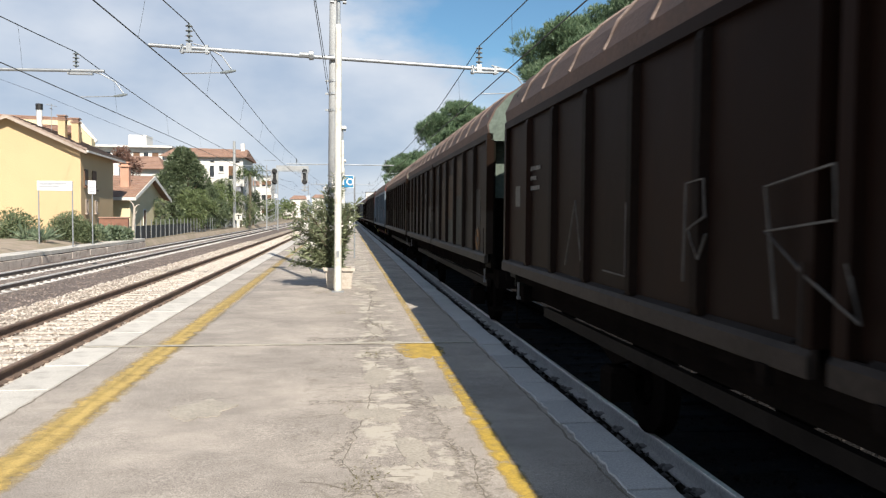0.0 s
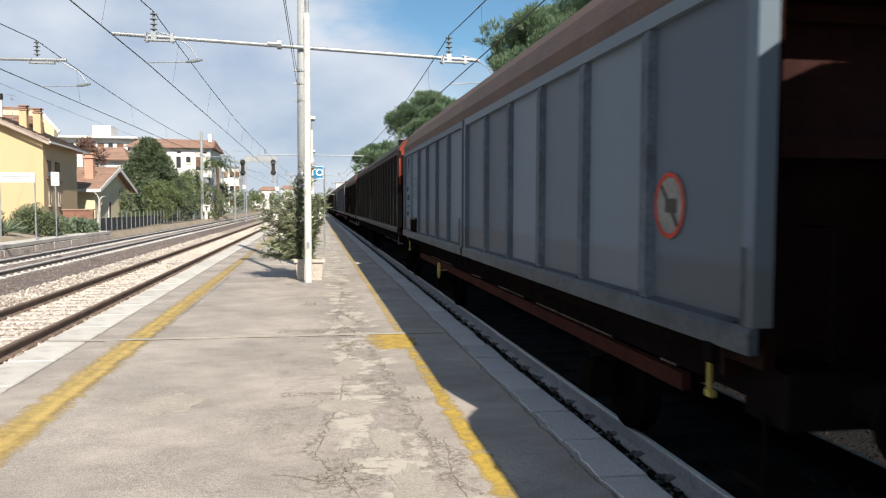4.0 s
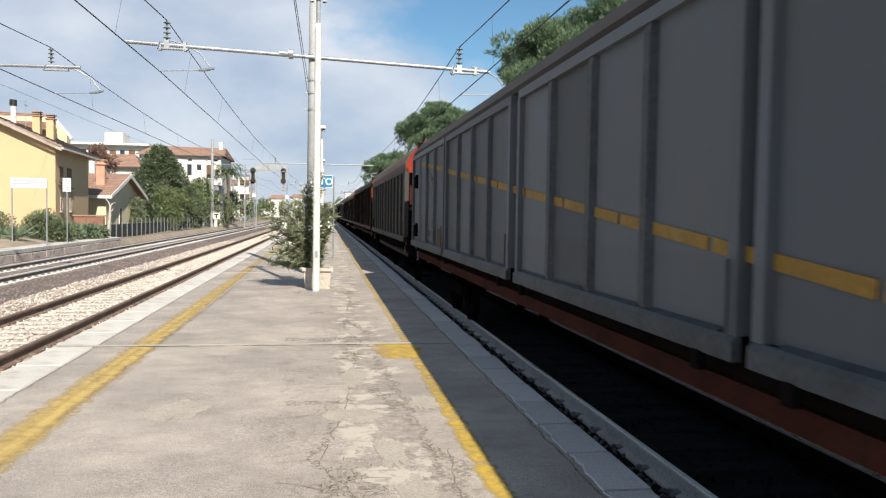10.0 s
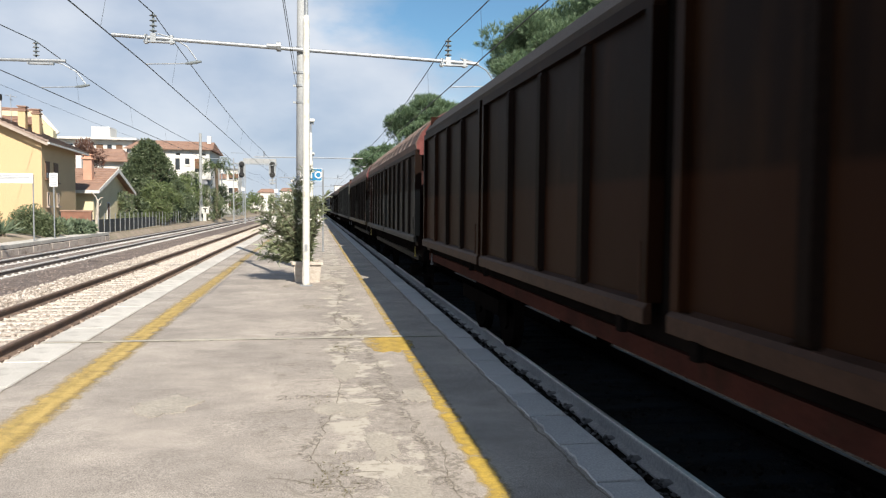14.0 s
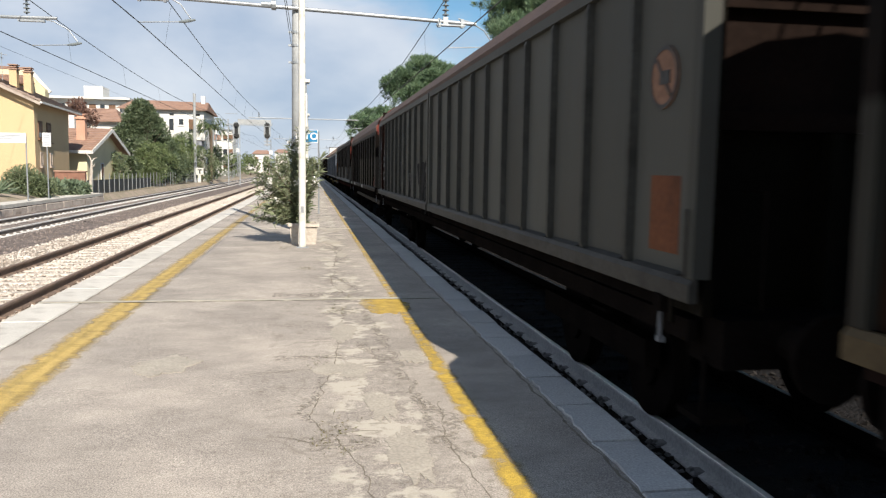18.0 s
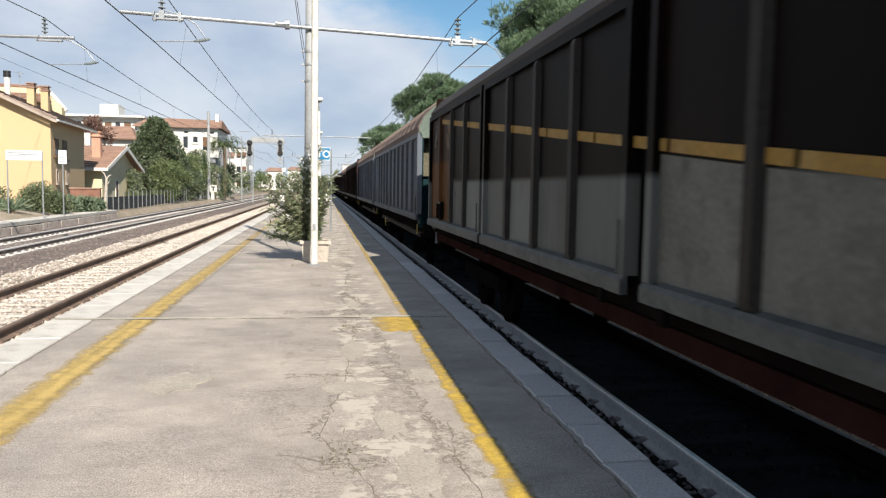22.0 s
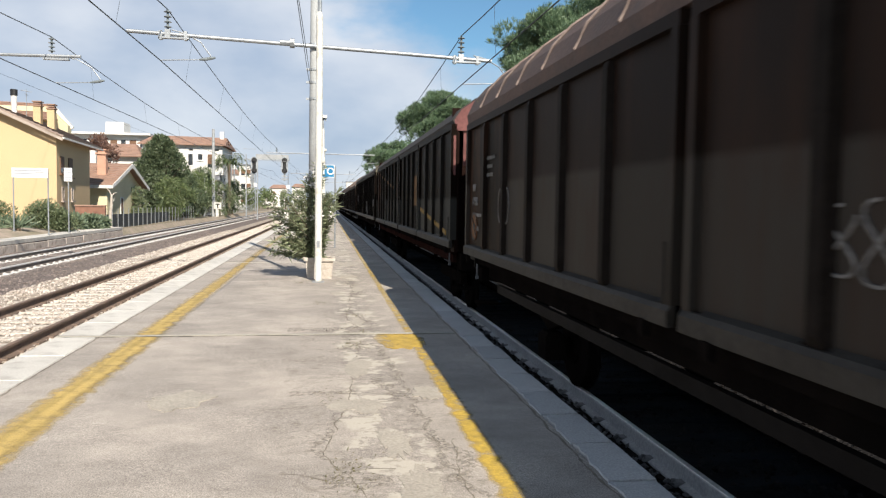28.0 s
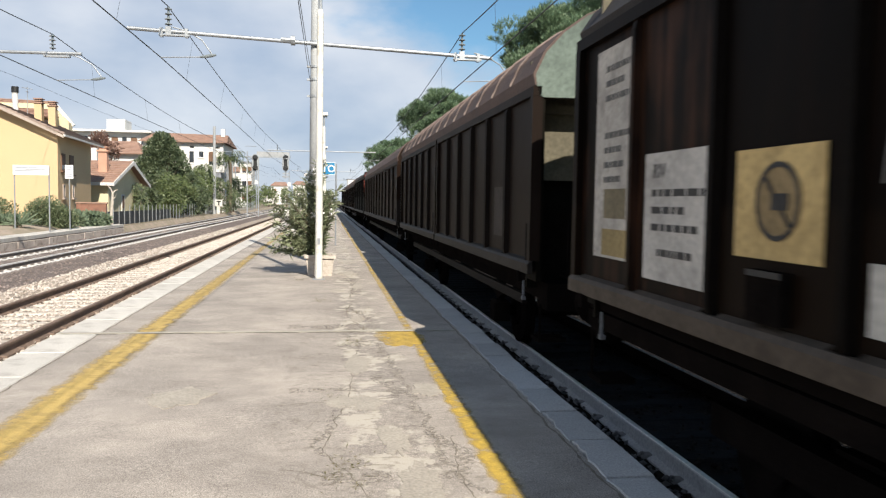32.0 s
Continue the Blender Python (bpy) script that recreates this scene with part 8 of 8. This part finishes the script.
add("L", ((0.022, 0.017, 0.015), (0.27, 0.27, 0.245), 2.1, RUSTY, 0.3), ((0.085, 0.05, 0.035), (0.24, 0.1, 0.027), 2.45, RUSTY, 0.4), M_ROOF_DARK, False, True, "dark and grey goods wagon with tan end panels", [
    ("patch", "n", 0.6, 0.9, 1.4, 3.2, (0.22, 0.14, 0.08)), ("patch", "n", 1.75, 0.95, 1.4, 3.2, (0.28, 0.2, 0.13)), ("patch", "n", 2.45, 0.4, 1.4, 2.5, (0.3, 0.15, 0.07)), ("slope", "n", 2.75, 6.9, 1.6, 2.24, 1.37, (0.15, 0.152, 0.137)), ("stripe", "n", 2.8, 1.65, 16.0, 3.17, 1), ("disc", "f", 2.1, 2.85, 0.2, DISC, "b"), ("logo", "f", 0.5, 2.75, 0.36, INK_GREY), ("patch", "f", 1.3, 0.35, 1.95, 2.15, (0.05, 0.04, 0.03)), ("hatch", "f", 1.5, 1.45, 1.75, 0.5), ("bars", "f", 2.4, 2.1, 0.6, 3, M_BLACK)], end_rgb=(0.28, 0.045, 0.025), rib_rgb=(0.028, 0.025, 0.023))
add("S", GREY_CLEAN, None, M_ROOF, True, False, "clean grey goods wagon with a ribbed brown roof", [("disc", "n", 0.55, 1.6, 0.2, (0.13, 0.055, 0.04), "b"), ("disc", "f", 0.7, 1.6, 0.2, (0.16, 0.07, 0.05), "b")], end_rgb=TEAL, hood_rgb=CREAM, gable_rgb=PALETEAL)
add("S", GREY_CLEAN, ((0.055, 0.03, 0.026), (0.045, 0.028, 0.024), 2.0, RUSTY, 0.4), M_ROOF, True, False, "clean grey goods wagon with ribbed roof and maroon end bay", [("disc", "n", 0.6, 1.6, 0.2, (0.26, 0.10, 0.05), "b"), ("logo", "f", 0.35, 2.6, 0.45, flat_paint((0.35, 0.12, 0.08))), ("disc", "f", 0.5, 1.65, 0.2, (0.26, 0.09, 0.05), "b")] + FORM(0.3, 2.3, INK_WHITE, "Hiirrs"), end_rgb=DARK, hood_rgb=PALETEAL, gable_rgb=PALETEAL)
add("L", ((0.05, 0.03, 0.022), (0.075, 0.042, 0.026), 2.1, ORANGE_RUST, 0.45), None, M_ROOF_DARK, False, False, "rusty dark brown goods wagon with tan patches", [
    ("patch", "n", 1.6, 0.6, 1.5, 2.3, (0.24, 0.13, 0.06)), ("loops", "n", 3.2, 2.0, 0.5, 2, CHALK), ("patch", "n", 6.0, 0.15, 1.9, 2.05, (0.4, 0.4, 0.38)), ("patch", "n", 11, 0.8, 1.5, 2.2, (0.12, 0.07, 0.04)), ("patch", "f", 3, 0.8, 1.5, 2.4, (0.1, 0.065, 0.05))], end_rgb=(0.32, 0.05, 0.025))
add("S", ((0.07, 0.052, 0.045), (0.11, 0.10, 0.09), 2.3, RUSTY, 0.45), (DARK, (0.05, 0.035, 0.028), 1.9, RUSTY, 0.4), M_ROOF, True, False, "brown goods wagon with pale worn panels and sprayed names", [
    ("disc", "n", 0.65, 1.66, 0.2, (0.4, 0.28, 0.18), "b"), ("loops", "n", 5.1, 1.88, 0.3, 3, CHALK), ("loops", "f", 2.6, 2.0, 0.4, 2, CHALK), ("disc", "f", 0.5, 1.7, 0.2, (0.45, 0.2, 0.08), "b"), ("words", "n", 0.85, 2.75, 0.25, "2", INK_GREY), ("bars", "f", 1.2, 2.6, 0.6, 3, INK_GREY)] + FORM(0.35, 2.2, INK_WHITE, "Hbbillns"), end_rgb=(0.05, 0.09, 0.08), hood_rgb=CREAM, gable_rgb=CREAM)
add("L", (DARK, (0.118, 0.122, 0.118), 2.12, RUSTY, 0.35), ((0.05, 0.033, 0.028), (0.055, 0.035, 0.03), 2.0, RUSTY, 0.5), M_ROOF_DARK, False, True, "dark goods wagon with pale grey lower panels and yellow stripe", [
    ("patch", "n", 7.5, 5.6, 1.365, 2.13, (0.02, 0.016, 0.014)), ("patch", "n", 16.9, 4.6, 1.365, 2.13, (0.035, 0.026, 0.022)), ("patch", "n", 15.2, 0.8, 1.45, 1.73, (0.3, 0.28, 0.25)), ("patch", "n", 18.6, 0.8, 1.7, 2.75, (0.1, 0.05, 0.035)), ("stripe", "n", 0.6, 1.5, 4.1, 1.92, 1), ("patch", "n", 5.33, 0.9, 1.97, 2.68, (0.5, 0.26, 0.1)), ("patch", "n", 10.5, 0.9, 2.2, 2.8, (0.1, 0.05, 0.02)), ("stripe", "n", 11.6, 2.5, 7.4, 3.24, 2), ("patch", "f", 0.5, 0.5, 1.9, 2.8, (0.13, 0.065, 0.03)), ("loops", "f", 2.4, 2.2, 0.5, 2, CHALK), ("patch", "f", 3.0, 0.2, 1.5, 1.7, (0.3, 0.29, 0.26))], end_rgb=(0.35, 0.11, 0.08))
add("L", (DARK, (0.046, 0.03, 0.019), 2.0, RUSTY, 0.55), (DARK, DARK, 2.0, RUSTY, 0.4), M_ROOF_DARK, False, False, "sooty dark goods wagon with pale sprayed loops and white plates", [
    ("zigzag", "n", 0.95, 1.85, ((0, 0), (0.05, 0.3), (0.2, 0.05), (0.26, 0.34)), 0.03, CHALK), ("zigzag", "n", 0.65, 1.87, ((0, 0), (0.12, 0.3), (0.28, 0.02)), 0.03, CHALK), ("patch", "n", 1.7, 0.8, 1.68, 2.09, (0.55, 0.48, 0.38)), ("bars", "n", 2.05, 1.98, 0.65, 3, M_BLACK), ("patch", "n", 1.7, 0.75, 1.5, 1.64, (0.45, 0.40, 0.33)), ("zigzag", "n", 6.6, 1.2, ((0.03, 0.83), (0.07, 0.56), (0.02, 0.24), (0.0, 0.15), (0.09, 0.03), (0.33, 0.01), (0.52, 0.13), (0.54, 0.28), (0.31, 0.30)), 0.017, CHALK),
    ("zigzag", "n", 6.56, 1.5, ((0.0, 0.51), (0.06, 0.58), (0.16, 0.61), (0.35, 0.55), (0.44, 0.37), (0.46, 0.21), (0.44, 0.05)), 0.014, CHALK), ("zigzag", "n", 6.98, 2.0, ((0.0, 0.06), (0.08, 0.12), (0.19, 0.1)), 0.02, CHALK), ("zigzag", "n", 6.9, 1.5, ((0.13, 0.36), (0.06, 0.24), (0.01, 0.07)), 0.018, CHALK), ("zigzag", "n", 7.1, 1.28, ((0.0, 0.06), (0.1, 0.0), (0.26, 0.02), (0.43, 0.1)), 0.018, CHALK),
    ("zigzag", "n", 6.33, 1.6, ((0.06, 0.24), (0.0, 0.11), (0.01, 0.01)), 0.018, CHALK), ("zigzag", "n", 5.95, 1.5, ((0.0, 0.22), (0.06, 0.32), (0.16, 0.35), (0.25, 0.30), (0.31, 0.18), (0.34, 0.04)), 0.012, FADEDCHALK), ("zigzag", "n", 5.91, 1.6, ((0.0, 0.0), (0.12, 0.03), (0.13, 0.11), (0.19, 0.11), (0.18, 0.06), (0.11, 0.04)), 0.022, CHALK), ("zigzag", "n", 5.82, 1.5, ((0.0, 0.07), (0.13, 0.11), (0.06, 0.05), (0.19, 0.01)), 0.022, CHALK), ("zigzag", "n", 5.78, 1.33, ((0.15, 0.13), (0.0, 0.05), (0.08, 0.0), (0.15, 0.1), (0.05, 0.05)), 0.024, CHALK),
    ("zigzag", "n", 5.5, 1.26, ((0.16, 0.85), (0.08, 0.79), (0.03, 0.69), (0.0, 0.52), (0.0, 0.33), (0.05, 0.15), (0.16, 0.06), (0.31, 0.0)), 0.022, FADEDCHALK), ("zigzag", "n", 5.2, 1.48, ((0.0, 0.12), (0.0, 0.0)), 0.02, CHALK),
    ("patch", "n", 13.6, 0.2, 1.6, 2.6, (0.3, 0.2, 0.07)), ("patch", "f", 6.4, 1.4, 1.5, 1.75, (0.36, 0.36, 0.33)), ("bars", "f", 5.9, 1.65, 1.1, 1, M_BLACK),
    ] + [("sheet", "f", 0.82, 0.8, 1.6, 3.18, (0.62, 0.58, 0.52)), ("bars", "f", 0.6, 3.0, 0.55, 3, INK_GREY), ("bars", "f", 0.6, 2.5, 0.5, 4, INK_GREY), ("sheet", "f", 0.85, 0.45, 1.9, 2.12, (0.26, 0.22, 0.14)), ("sheet", "f", 0.85, 0.5, 1.62, 1.82, (0.42, 0.32, 0.15)), ("sheet", "f", 1.98, 0.86, 1.52, 2.34, (0.66, 0.63, 0.58)), ("words", "f", 1.68, 2.18, 0.13, "RIV", M_BLACK), ("bars", "f", 1.64, 2.06, 0.75, 3, M_BLACK), ("bars", "f", 1.75, 1.68, 0.5, 1, M_BLACK),
    ] + [("sheet", "f", 3.1, 0.74, 1.75, 2.29, (0.74, 0.54, 0.24)), ("disc", "f", 2.98, 2.03, 0.19, (0.9, 0.66, 0.34), "b"), ("hatch", "f", 3.1, 1.45, 1.7, 0.3), ("zigzag", "f", 3.75, 2.1, ((0, 0), (0.06, 0.42), (0.22, 0.05), (0.28, 0.45)), 0.03, CHALK), ("zigzag", "f", 4.1, 2.1, ((0, 0), (0.1, 0.42), (0.25, 0.02)), 0.03, CHALK), ("sheet", "f", 4.2, 0.85, 1.5, 1.79, (0.62, 0.6, 0.55)), ("bars", "f", 3.9, 1.68, 0.7, 2, M_BLACK)], rail_rgb=(0.10, 0.08, 0.062), end_rgb=DARK, hood_rgb=CREAM, gable_rgb=CREAM)
add("S", ((0.05, 0.036, 0.03), (0.06, 0.045, 0.038), 2.1, RUSTY, 0.4), None, M_ROOF, True, False, "dark brown goods wagon with pale end hoods", [("patch", "n", 1.6, 0.5, 1.6, 2.2, (0.12, 0.10, 0.09))], end_rgb=DARK, hood_rgb=CREAM, gable_rgb=PALETEAL)
for k, (kind, paint) in enumerate((("S", BASE_BROWN), ("L", DARK_GREY), ("S", DARK_TAN), ("S", BASE_BROWN), ("L", DARK_GREY))):
    add(kind, paint, None, M_ROOF if kind == "S" else M_ROOF_DARK, False, False, B, [], end_rgb=RED if k % 2 else DARK)


def motions():
    """The train runs past towards the camera."""
    for t, place in TRAIN:
        walk(t, [(s, pose(TRAIN_X, EYE_Y + place - run(s), RAIL_Z)) for s in range(33)])


motions()
